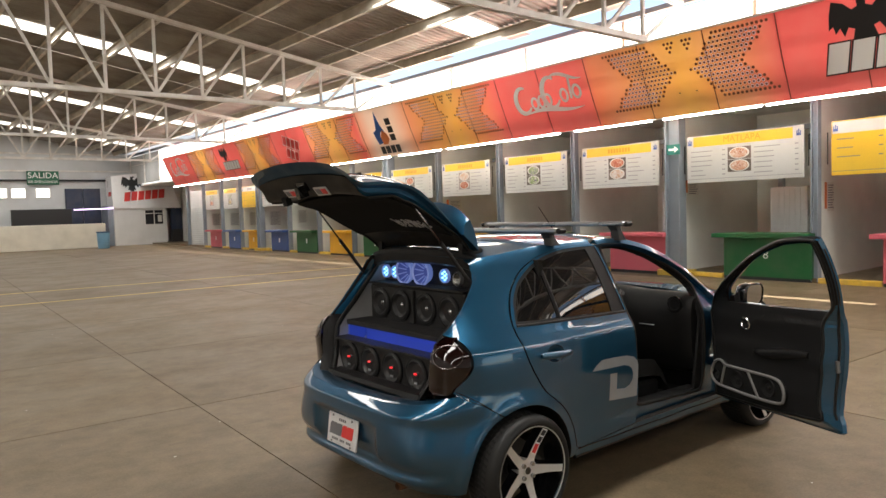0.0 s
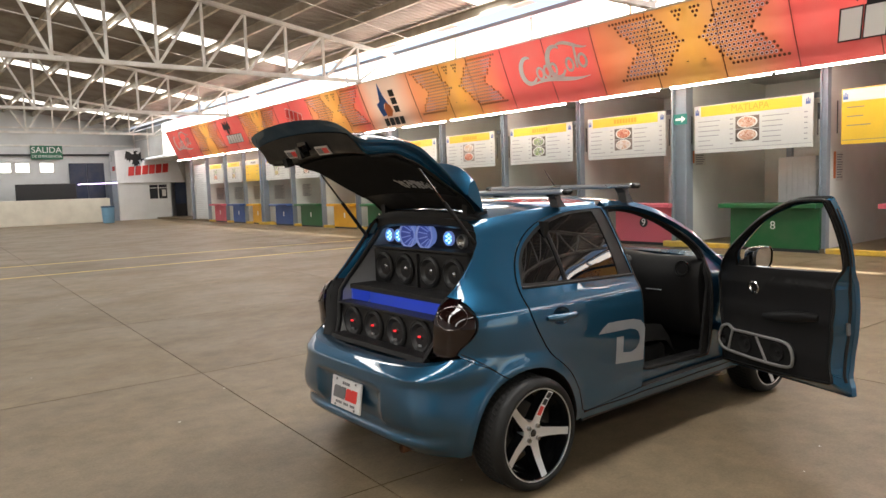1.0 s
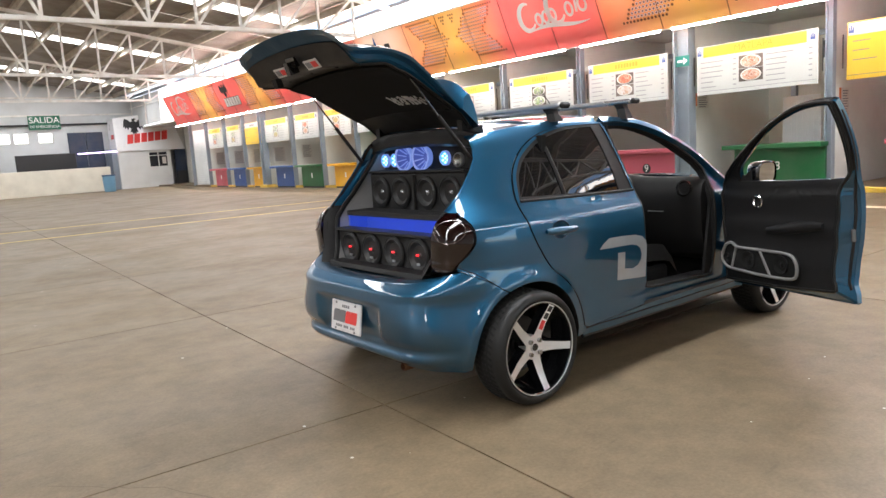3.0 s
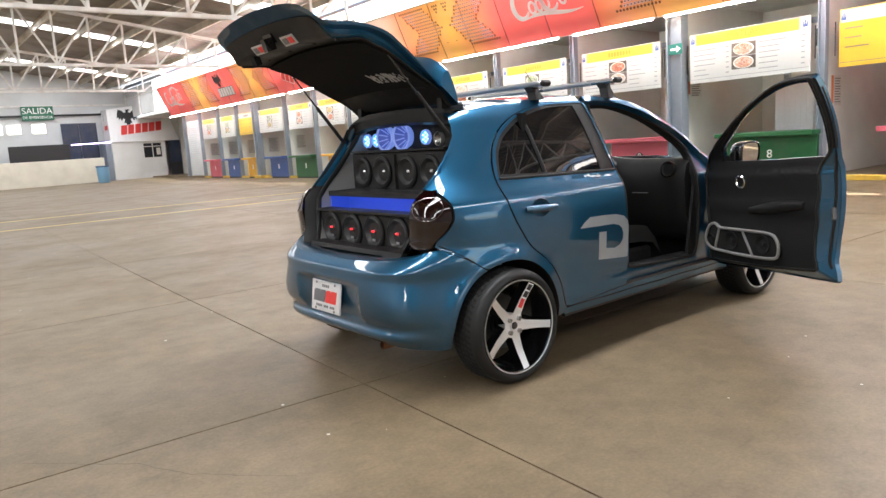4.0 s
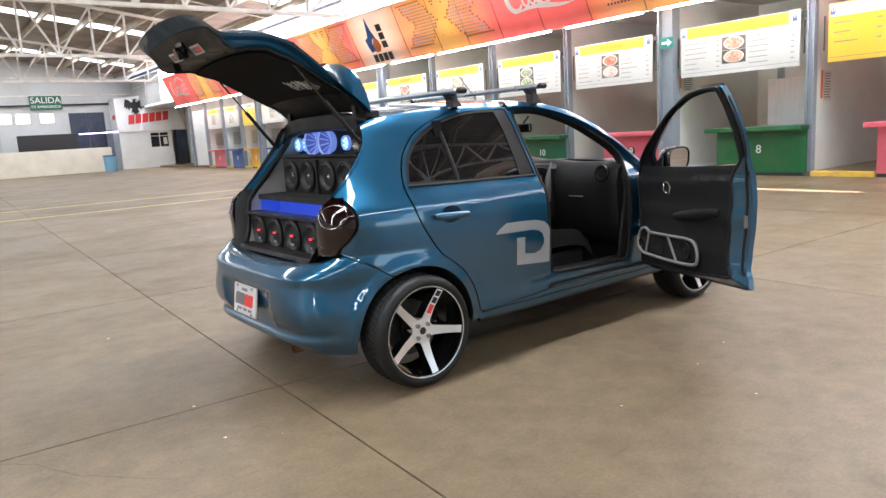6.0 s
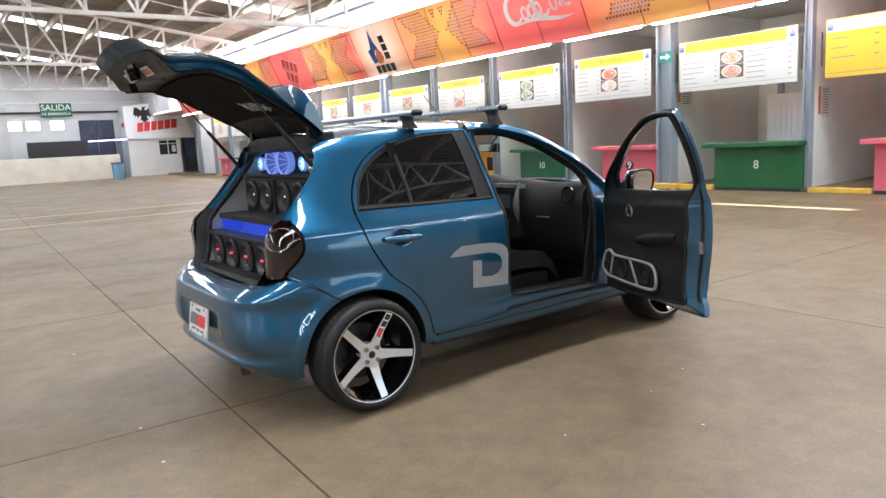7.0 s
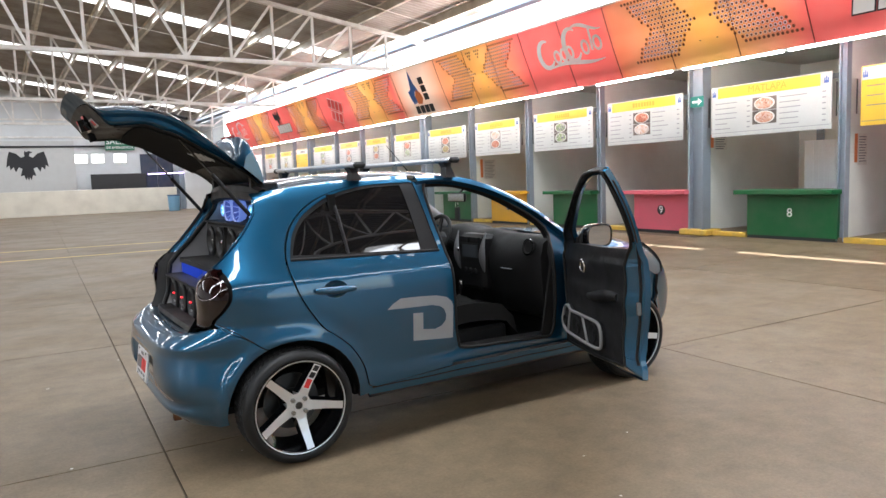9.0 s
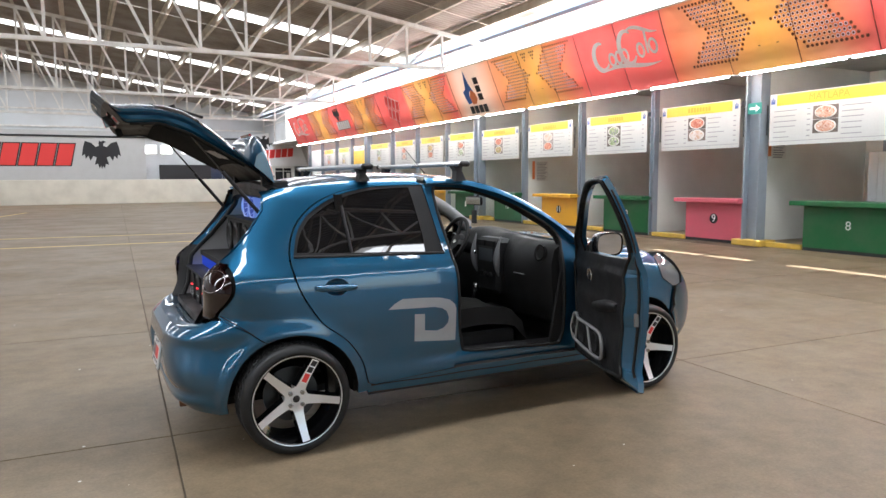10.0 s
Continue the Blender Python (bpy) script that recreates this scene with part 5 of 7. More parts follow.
for side, place in ((-1, on_right), (1, on_left)):
    cup = [(0.243 + 0.068 * math.cos(a), 0.882 + 0.047 * math.sin(a)) for a in [2 * math.pi * k / 28 for k in range(28)]]
    rear_door = skin("rear_door", door_ring, place, M_PAINT, car, (0.05, 0.04), [window_ring, cup], edge=M_GAP, flip=side == 1)
    # the black surround lies a little inside the paint
    skin("window_surround", window_ring, lambda x, z, off, p=place: p(x, z, off - 0.006), M_TRIM, rear_door, (0.06, 0.06), [GLASS], 0.01, "black window surround", flip=side == 1)
    skin("rear_glass", GLASS, lambda x, z, off, p=place: p(x, z, off - 0.012), M_DARKGLASS, rear_door, (0.06, 0.06), (), 0.0, "dark tinted rear side glass", flip=side == 1)
    bm = bmesh.new()
    tube(bm, [place(0.333 + 0.02 * k / 8, 1.345 - 0.288 * k / 8, -0.008) for k in range(9)], 0.01, False, 8)
    part("divider_bar", bm, M_TRIM, rear_door)
    strip = bmesh.new()
    xs = [0.03 + 0.89 * k / 16 for k in range(17)]
    tube(strip, [place(a, 1.05 - 0.02 * a, 0.002) for a in xs], 0.008, False, 8)
    part("sill_strip", strip, M_TRIM, rear_door, smooth=70)
    # pull handle over a shallow cup
    bm = bmesh.new()
    skin("handle_cup", cup, lambda x, z, off, p=place: p(x, z, off - 0.004 - 0.03 * max(0.0, 1 - ((x - 0.243) / 0.068) ** 2 - ((z - 0.882) / 0.047) ** 2) ** 0.6), M_PAINT, rear_door, (0.012, 0.012), (), 0.0, "hollow handle recess", flip=side == 1)
    tube(bm, [place(0.125 + 0.225 * f, 0.884 - 0.006 * f, 0.012 + 0.016 * math.sin(math.pi * f)) for f in [k / 12 for k in range(13)]], [0.012] + [0.0165 + 0.003 * math.sin(math.pi * k / 12) for k in range(1, 12)] + [0.012], False, 12)
    part("door_handle", bm, M_PAINT, rear_door, smooth=True)
    if side == -1:
        top = [(0.54, 0.731), (0.575, 0.76), (0.625, 0.785), (0.75, 0.782), (0.86, 0.775), (0.93, 0.757), (0.965, 0.728), (0.974, 0.7), (0.974, 0.508), (0.93, 0.51), (0.82, 0.519), (0.705, 0.529), (0.703, 0.69), (0.768, 0.686), (0.77, 0.588), (0.85, 0.578), (0.895, 0.592), (0.922, 0.622), (0.925, 0.655), (0.91, 0.69), (0.88, 0.71), (0.83, 0.722), (0.68, 0.726)]
        skin("decal", top, lambda x, z, off, p=place: p(x, z, off + 0.0025), M_DECAL, rear_door, (0.05, 0.04), (), 0.0, "large grey vinyl decal of a blocky shape", flip=side == 1)

# rail and pillar round the front openings, with sills and front wings
for side, place in ((-1, on_right), (1, on_left)):
    rail = [p for p in RAIL if p[0] >= 0.86] + [p for p in DOOR_TOP[::-1] if p[0] >= 0.88]
    skin("roof_rail", rail, place, M_PAINT, car, (0.05, 0.03), depth=0.04, label="painted roof rail and windscreen pillar", flip=side == 1)
    sill = [(0.42, 0.262), (0.42, 0.3), (0.97, 0.332), (1.05, 0.335), (1.6, 0.335), (1.99, 0.33), (2.09, 0.32), (2.11, 0.255), (1.6, 0.25), (1.0, 0.25)]
    skin("sill", sill, place, M_PAINT, car, (0.06, 0.03), depth=0.05, edge=M_GAP, flip=side == 1)
    part("sill_seam", tube(bmesh.new(), [place(0.44 + 1.58 * k / 20, 0.3 + 0.002 * math.sin(k), 0.0005) for k in range(21)], 0.0035, False, 6), M_GAP, car)
    # black tube stands in for the shade under the sill
    part("sill_dark_edge", tube(bmesh.new(), [place(0.43 + 1.66 * k / 20, 0.255, -0.012) for k in range(21)], 0.014, False, 8), M_TRIM, car, "black tube standing for the shaded underside of the sill", smooth=60)
    wing = [(2.005, 0.335), (2.105, 0.315)] + arc(2.46, 0.299, ARCH_R, 178, 40) + [(2.74, 0.56), (2.78, 0.7), (2.66, 0.76), (2.62, 0.9), (2.57, 0.947), (2.4, 0.975), (2.2, 0.995), (2.0, 1.0), (2.005, 0.9)]
    skin("front_wing", wing, place, M_PAINT, car, (0.05, 0.04), edge=M_GAP, flip=side == 1)
    lens = [(2.66, 0.757), (2.785, 0.692), (2.878, 0.698), (2.897, 0.762), (2.85, 0.842), (2.745, 0.922), (2.617, 0.912)]
    skin("headlamp", lens, lambda x, z, off, p=place: p(x, z, off + 0.004), plain("clear_lamp_lens", (0.2, 0.21, 0.22), 0.05, 0.3, 0.7), car, (0.03, 0.03), (), 0.02, "clear headlamp", flip=side == 1)
    skin("inner_arch", arc(0.01, 0.295, ARCH_R + 0.03, 175, 5, 20), lambda x, z, off, s=side: Vector((x, s * 0.5, z)), M_CARPET, car, (0.2, 0.2), (), 0.0)
    for cx, cz in ((0.01, 0.295), (2.46, 0.299)):
        bm = bmesh.new()
        pts = arc(cx, cz, ARCH_R + 0.002, 172, 6, 24)
        rows = [[bm.verts.new((x, side * (flank(x, max(z, 0.2)) - d), z)) for d in (0.012, 0.35)] for x, z in pts]
        for a, b in zip(rows, rows[1:]):
            bm.faces.new((a[0], a[1], b[1], b[0]))
        part("arch_liner", bm, M_CARPET, car, smooth=True)

nose_ring = [(turn_of(2.8, 0.7, True), 0.69), (turn_of(2.76, 0.56, True), 0.55)] + [(turn_of(x, z, True), z) for x, z in arc(2.46, 0.299, ARCH_R, 38, -10, 6)] + [(24.0, 0.2), (10.0, 0.19), (0.0, 0.19)]
nose_top = [(0.0, 0.86), (8.0, 0.862)] + [(turn_of(x, z, True), z) for x, z in ((2.76, 0.905), (2.845, 0.836), (2.892, 0.764), (2.873, 0.704))]
ring = nose_top + nose_ring
ring = ring + [(-t, z) for t, z in ring[::-1] if t]
skin("front_bumper", ring, on_nose, M_PAINT, car, (2.0, 0.05), edge=M_GAP)


# roof, bonnet and windscreen
def across(line_of, crown, x, f):
    """A place f (-1 to 1) across the car at x on a crowned panel that hangs between the two flanks."""
    z = line_of(x)
    y = flank(x, z) - 0.004
    return Vector((x, f * y, z + crown(x) * (1 - abs(f) ** 2.4)))


def crowned(name, x_of, line_of, crown, material, parent, label="", nx=26, ny=20):
    bm = bmesh.new()
    rows = []
    for i in range(nx + 1):
        row = []
        for j in range(ny + 1):
            f = -1 + 2 * j / ny
            row.append(bm.verts.new(across(line_of, crown, x_of(i / nx, f), f)))
        rows.append(row)
    for a, b in zip(rows, rows[1:]):
        for k in range(ny):
            bm.faces.new((a[k], b[k], b[k + 1], a[k + 1]))
    return part(name, bm, material, parent, label, smooth=80)


crowned("roof", lambda u, f: -0.07 + u * (1.16 + 0.1 * (1 - f * f) + 0.07), lambda x: nearer(RAIL, x), smooth_table([(0.0, 0.015), (0.15, 0.03), (0.5, 0.038), (0.9, 0.038), (1.2, 0.036), (1.4, 0.03)]), M_PAINT, car)
crowned("bonnet", lambda u, f: 1.98 + u * (0.62 + 0.25 * (1 - abs(f) ** 3)), lambda x: float(np.interp(x, [1.9, 2.2, 2.4, 2.57, 2.7, 2.9], [1.003, 0.995, 0.976, 0.947, 0.91, 0.8])), lambda x: 0.05, M_PAINT, car)
bm = bmesh.new()
rows = []
for i in range(13):
    z = 1.02 + 0.435 * i / 12
    row = []
    for j in range(17):
        t = -1 + 2 * j / 16
        xe = float(np.interp(z, [1.0, 1.06, 1.12, 1.19, 1.285, 1.38, 1.44, 1.464], [2.03, 1.97, 1.9, 1.8, 1.65, 1.45, 1.26, 1.1]))
        edge_y = flank(xe, z) - 0.03
        row.append(bm.verts.new((xe + 0.2 * (1 - t * t), t * edge_y, z + 0.02 * (1 - t * t))))
    rows.append(row)
for a, b in zip(rows, rows[1:]):
    for k in range(16):
        bm.faces.new((a[k], a[k + 1], b[k + 1], b[k]))
windscreen = part("windscreen", bm, M_GLASS, car, "clear windscreen", smooth=80)
windscreen.visible_shadow = False


# wheels
def wheel(x, side):
    w = part("wheel", lathe(bmesh.new(), [(0.0, -0.19), (0.05, -0.19), (0.05, -0.08), (0.0, -0.08)], None, 16), M_GLOSSBLACK, car, "black five-spoke alloy wheel with machined faces")
    w.matrix_basis = pose(x, side * 0.885, 0.297, 0, 0, 0 if side < 0 else 180) @ pose(0, 0, 0, 90, 0, 0)
    # here z points out of the wheel's face
    r, b = 0.297, 0.245
    section = [(b, -0.008), (b + 0.004, -0.001), (b + 0.016, 0.004), (r - 0.022, -0.001), (r - 0.009, -0.014), (r - 0.002, -0.03), (r, -0.045), (r, -0.185), (r - 0.006, -0.205), (r - 0.025, -0.218), (b, -0.215)]
    tyre = part("tyre", lathe(bmesh.new(), section, None, 72), M_RUBBER, w, smooth=50)
    part("tread", lathe(bmesh.new(), [(r + 0.0004, -0.046), (r + 0.0006, -0.115), (r + 0.0004, -0.184)], None, 72), M_TREAD, tyre, smooth=60)
    grooves = bmesh.new()
    for k in range(60):
        for s in (-1, 1):
            a0 = 2 * math.pi * k / 60
            pts = [(a0 + s * 0.02 + 0.09 * f * s, -0.115 - s * 0.01 - s * (-0.07) * f) for f in (0, 0.5, 1)]
            for (p, zp), (q, zq) in zip(pts, pts[1:]):
                bar(grooves, ((r + 0.0014) * math.cos(p), (r + 0.0014) * math.sin(p), zp), ((r + 0.0014) * math.cos(q), (r + 0.0014) * math.sin(q), zq), 0.012, 0.003, (math.cos(p), math.sin(p), 0))
    for zc in (-0.09, -0.14):
        for k in range(72):
            p, q = 2 * math.pi * k / 72, 2 * math.pi * (k + 1) / 72
            bar(grooves, ((r + 0.0014) * math.cos(p), (r + 0.0014) * math.sin(p), zc), ((r + 0.0014) * math.cos(q), (r + 0.0014) * math.sin(q), zc), 0.01, 0.003, (math.cos(p), math.sin(p), 0))
    tagged(part("tread_grooves", grooves, M_GAP, tyre), kind="stuff")
    rim = [(b + 0.002, -0.014), (b - 0.004, -0.006), (b - 0.012, -0.01), (b - 0.016, -0.03), (b - 0.03, -0.1), (b - 0.035, -0.205), (b - 0.02, -0.21)]
    barrel = part("rim_barrel", lathe(bmesh.new(), rim, None, 64), M_GLOSSBLACK, w, smooth=50)
    part("rim_lip", lathe(bmesh.new(), [(b - 0.001, -0.009), (b - 0.002, -0.003), (b - 0.006, -0.004), (b - 0.007, -0.009)], None, 72), M_ALLOY, w, "machined silver rim lip", smooth=50)
    part("brake_disc", lathe(bmesh.new(), [(0.0, -0.15), (0.07, -0.15), (0.07, -0.16), (0.15, -0.16), (0.15, -0.175), (0.0, -0.175)], None, 40), plain("dark_steel", (0.06, 0.06, 0.06), 0.4, 0.8), w)
    for k in range(5):
        a = radians(64 + 72 * k)
        m = Matrix.Rotation(a, 4, "Z")
        spoke, face = bmesh.new(), bmesh.new()
        rows = [(0.03, 0.036, -0.053), (0.075, 0.0265, -0.05), (0.14, 0.0225, -0.04), (0.2, 0.0205, -0.022), (0.237, 0.0215, -0.01)]
        vs = [[spoke.verts.new(m @ Vector((x0, y0, z0))) for y0, z0 in ((-h - 0.008, z - 0.05), (-h, z - 0.002), (h, z - 0.002), (h + 0.008, z - 0.05))] for x0, h, z in rows]
        for p, q in zip(vs, vs[1:]):
            for j in range(3):
                spoke.faces.new((p[j], q[j], q[j + 1], p[j + 1]))
        sp = part("spoke", spoke, M_GLOSSBLACK, w)
        fv = [[face.verts.new(m @ Vector((x0, y0, z + 0.0005))) for y0 in (-h + 0.001, h - 0.001)] for x0, h, z in rows]
        for p, q in zip(fv, fv[1:]):
            face.faces.new((p[0], q[0], q[1], p[1]))
        part("spoke_face", face, M_ALLOY, sp, "machined bright spoke face")
        if k == 0:
            for x0, x1, w0, dz, mat in ((0.09, 0.232, 0.019, 0.0012, M_WHITEINK), (0.096, 0.146, 0.0145, 0.0024, M_REDINK), (0.155, 0.187, 0.0145, 0.0024, M_EAGLE), (0.195, 0.225, 0.0145, 0.0024, M_EAGLE)):
                st = bmesh.new()
                cuts = [x0] + [q for q in (0.14, 0.2) if x0 < q < x1] + [x1]
                sv = [[st.verts.new(m @ Vector((x, y, float(np.interp(x, [0.075, 0.14, 0.2, 0.237], [-0.05, -0.04, -0.022, -0.01])) + dz))) for y in (-w0, w0)] for x in cuts]
                for p, q in zip(sv, sv[1:]):
                    st.faces.new((p[0], q[0], q[1], p[1]))
                part("sticker_bar", st, mat, sp)
    part("hub", lathe(bmesh.new(), [(0.0, -0.046), (0.026, -0.046), (0.028, -0.05), (0.064, -0.05), (0.067, -0.056), (0.067, -0.1)], None, 40), M_ALLOY, w, "machined hub", smooth=40)
    part("centre_cap", lathe(bmesh.new(), [(0.0, -0.04), (0.017, -0.041), (0.02, -0.046)], None, 24), M_GLOSSBLACK, w)
    for k in range(4):
        a = radians(45 + 90 * k)
        part("wheel_nut", rod(bmesh.new(), (0.046 * math.cos(a), 0.046 * math.sin(a), -0.056), (0.046 * math.cos(a), 0.046 * math.sin(a), -0.036), 0.0125, 6), M_NUT, w)
    return w


for x in (0.0, 2.46):
    for side in (-1, 1):
        wheel(x, side)

# roof bars
for x, z in ((0.49, 1.535), (1.125, 1.553)):
    carrier = part("roof_bar", boxed(x - 0.034, x + 0.034, -0.655, 0.655, z - 0.013, z + 0.017, 0.011), worn("silver_roof_bar", (0.55, 0.56, 0.58), 0.3, 0.8, amount=0.15), car, "silver aluminium roof bar")
    for s in (-1, 1):
        part("end_cap", boxed(x - 0.036, x + 0.036, s * 0.67 - 0.018, s * 0.67 + 0.018, z - 0.015, z + 0.019, 0.012), M_TRIM, carrier)
        bm = bmesh.new()
        zr = nearer(RAIL, x) - 0.01
        for (y0, z0, h0), (y1, z1, h1) in zip(((0.56, z - 0.01, 0.03), (0.575, z - 0.04, 0.019)), ((0.575, z - 0.04, 0.019), (0.6, zr, 0.036))):
            v = [bm.verts.new((x + dx, s * (yy + dy), zz)) for yy, zz, hh in ((y0, z0, h0), (y1, z1, h1)) for dx, dy in ((-hh, -0.03), (hh, -0.03), (hh, 0.03), (-hh, 0.03))]
            for q in ((0, 1, 5, 4), (1, 2, 6, 5), (2, 3, 7, 6), (3, 0, 4, 7)):
                bm.faces.new([v[i] for i in q])
        part("foot", bm, M_TRIM, carrier, "black plastic roof bar foot")


# tailgate: built shut, then swung up about its hinge
HINGE, SWING = Vector((0.05, 0, 1.44)), 72.0
gate = part("tailgate", bmesh.new(), M_PAINT, car, "open blue tailgate with black inner lining")
gate.matrix_basis = Matrix.Translation(HINGE) @ Matrix.Rotation(radians(SWING), 4, "Y") @ Matrix.Translation(-HINGE)
# lines from the foot of the gate to its hinge, in x, z: skin and lining, each at mid-width and at the side edge
OUT_MID = curve([(-0.725, 0.7), (-0.69, 0.722), (-0.645, 0.757), (-0.625, 0.79), (-0.605, 0.873), (-0.565, 0.985), (-0.505, 1.085), (-0.42, 1.165), (-0.29, 1.258), (-0.15, 1.348), (0.02, 1.44)], 3)
OUT_SIDE = curve([(-0.679, 0.698), (-0.64, 0.716), (-0.59, 0.748), (-0.566, 0.784), (-0.54, 0.873), (-0.5, 0.973), (-0.44, 1.07), (-0.364, 1.135), (-0.247, 1.218), (-0.116, 1.3), (0.015, 1.38)], 3)
IN_MID = curve([(-0.69, 0.718), (-0.65, 0.735), (-0.595, 0.756), (-0.535, 0.779), (-0.508, 0.85), (-0.488, 0.938), (-0.437, 1.01), (-0.39, 1.075), (-0.24, 1.208), (-0.1, 1.335), (0.01, 1.4)], 3)
IN_SIDE = curve([(-0.654, 0.721), (-0.614, 0.733), (-0.56, 0.755), (-0.502, 0.777), (-0.475, 0.85), (-0.452, 0.934), (-0.405, 1.0), (-0.359, 1.064), (-0.215, 1.196), (-0.075, 1.325), (0.015, 1.375)], 3)
N_G = len(OUT_MID)
M_DULLBLUE = worn("dull_inner_blue_paint", (0.006, 0.045, 0.09), 0.45, 0.3, spec=0.3, dirt=(0.03, 0.05, 0.07), amount=0.2, scale=6)


def gate_half(k):
    return float(np.interp(k / (N_G - 1), [0, 0.1, 0.3, 0.5, 0.75, 1], [0.47, 0.52, 0.555, 0.56, 0.53, 0.48]))


def gate_point(mid, edge, k, f, shrink=0.0):
    """A place on the gate at station k, f (-1 to 1) of the way across."""
    w = 0.8 * f * f + 0.2 * abs(f) ** 8
    return Vector((mid[k][0] + (edge[k][0] - mid[k][0]) * w, (gate_half(k) - shrink) * f, mid[k][1] + (edge[k][1] - mid[k][1]) * w))


def gate_sheet(name, mid, edge, k0, k1, material, shrink=0.0, lift=(0.0, 0.0), label="", flip=False, m=16):
    bm = bmesh.new()
    rows = [[bm.verts.new(gate_point(mid, edge, k, -1 + 2 * j / m, shrink) + Vector((lift[0], 0, lift[1]))) for j in range(m + 1)] for k in range(k0, k1 + 1)]
    for a, b in zip(rows, rows[1:]):
        for j in range(m):
            f = (a[j], a[j + 1], b[j + 1], b[j])
            bm.faces.new(f[::-1] if flip else f)
    return part(name, bm, material, gate, label, smooth=60)


gate_sheet("outer_skin", OUT_MID, OUT_SIDE, 0, N_G - 1, M_PAINT, flip=True)
gate_sheet("rear_window", OUT_MID, OUT_SIDE, 14, 29, M_DARKGLASS, 0.02, (-0.004, 0.006), "dark tinted rear window", True)
# the skin's foot turns in to a dull painted band, which the lining covers further in
bm = bmesh.new()
rows = [[bm.verts.new(gate_point(OUT_MID, OUT_SIDE, 0, -1 + 2 * j / 16)) for j in range(17)]] + [[bm.verts.new(gate_point(IN_MID, IN_SIDE, k, -1 + 2 * j / 16, 0.02)) for j in range(17)] for k in range(0, 4)]
for a, b in zip(rows, rows[1:]):
    for j in range(16):
        bm.faces.new((a[j], a[j + 1], b[j + 1], b[j]))
part("bottom_flange", bm, M_DULLBLUE, gate, "dull blue bottom flange", smooth=30)
# painted side flanges, stepped like pressed sheet
for s in (-1, 1):
    bm = bmesh.new()
    rows = []
    for k in range(N_G):
        po, pi = gate_point(OUT_MID, OUT_SIDE, k, s), gate_point(IN_MID, IN_SIDE, k, s, 0.035)
        d = pi - po
        rows.append([bm.verts.new(p) for p in (po, po + d * 0.2 + Vector((0, s * 0.004, 0)), po + d * 0.42 + Vector((0, -s * 0.016, 0)), po + d * 0.75 + Vector((0, s * 0.006, 0)), pi)])
    for a, b in zip(rows, rows[1:]):
        for j in range(4):
            f = (a[j], a[j + 1], b[j + 1], b[j])
            bm.faces.new(f if s == 1 else f[::-1])
    part("gate_flange", bm, M_PAINT, gate, smooth=25)
    seal = [gate_point(IN_MID, IN_SIDE, k, s, 0.03) + Vector((0.004, 0, -0.004)) for k in range(10, N_G)]
    part("flange_trim", tube(bmesh.new(), seal, 0.007, False, 6), M_RUBBER, gate, smooth=60)
gate_sheet("lower_lining", IN_MID, IN_SIDE, 3, 17, M_TRIM, 0.03, (0.003, -0.003), "black plastic lower lining")
bm = bmesh.new()
field = [[bm.verts.new(gate_point(IN_MID, IN_SIDE, k, -1 + 2 * j / 16, 0.045) + Vector((0.014, 0, -0.014))) for j in range(17)] for k in range(16, 27)]
for a, b in zip(field, field[1:]):
    for j in range(16):
        bm.faces.new((a[j], a[j + 1], b[j + 1], b[j]))
for line in (field[0][::-1], [r[0] for r in field], field[-1], [r[-1] for r in field[::-1]]):
    back = [bm.verts.new(v.co + Vector((-0.03, 0, 0.03))) for v in line]
    for k in range(len(line) - 1):
        bm.faces.new((line[k], line[k + 1], back[k + 1], back[k]))
part("carpet_field", bm, M_CARPET, gate, "flat black carpeted field", smooth=30)
gate_sheet("upper_lining", IN_MID, IN_SIDE, 26, N_G - 1, M_TRIM, 0.035, (0.002, -0.002), "black plastic lining near the hinge")
for y in (-0.36, -0.12, 0.12, 0.36):
    p = gate_point(IN_MID, IN_SIDE, 14, y / 0.5)
    part("lining_clip", rod(bmesh.new(), p + Vector((-0.005, 0, 0.002)), p + Vector((0.006, 0, -0.004)), 0.011, 10), M_GAP, gate)
bm = bmesh.new()
prof = [(0.03, 1.452), (-0.06, 1.464), (-0.16, 1.465), (-0.245, 1.452), (-0.258, 1.436), (-0.235, 1.385), (-0.16, 1.34), (-0.03, 1.42)]
rows = []
for j in range(17):
    f = -1 + 2 * j / 16
    t = abs(f) ** 3
    k = 1 - 0.35 * abs(f) ** 6
    rows.append([bm.verts.new((-0.06 + (x + 0.06) * k + 0.03 * f * f, 0.5 * f, 1.43 + (z - 1.43) * k - 0.03 * f * f - 0.02 * t)) for x, z in prof])
for a, b in zip(rows, rows[1:]):
    for k in range(len(prof)):
        bm.faces.new((a[k], a[(k + 1) % len(prof)], b[(k + 1) % len(prof)], b[k]))
bm.faces.new(rows[0][::-1])
bm.faces.new(rows[-1])
part("spoiler", bm, M_PAINT, gate, smooth=50)
part("high_stop_lamp", boxed(-0.266, -0.24, -0.12, 0.12, 1.432, 1.446), M_REDLENS, gate, "red high stop lamp")
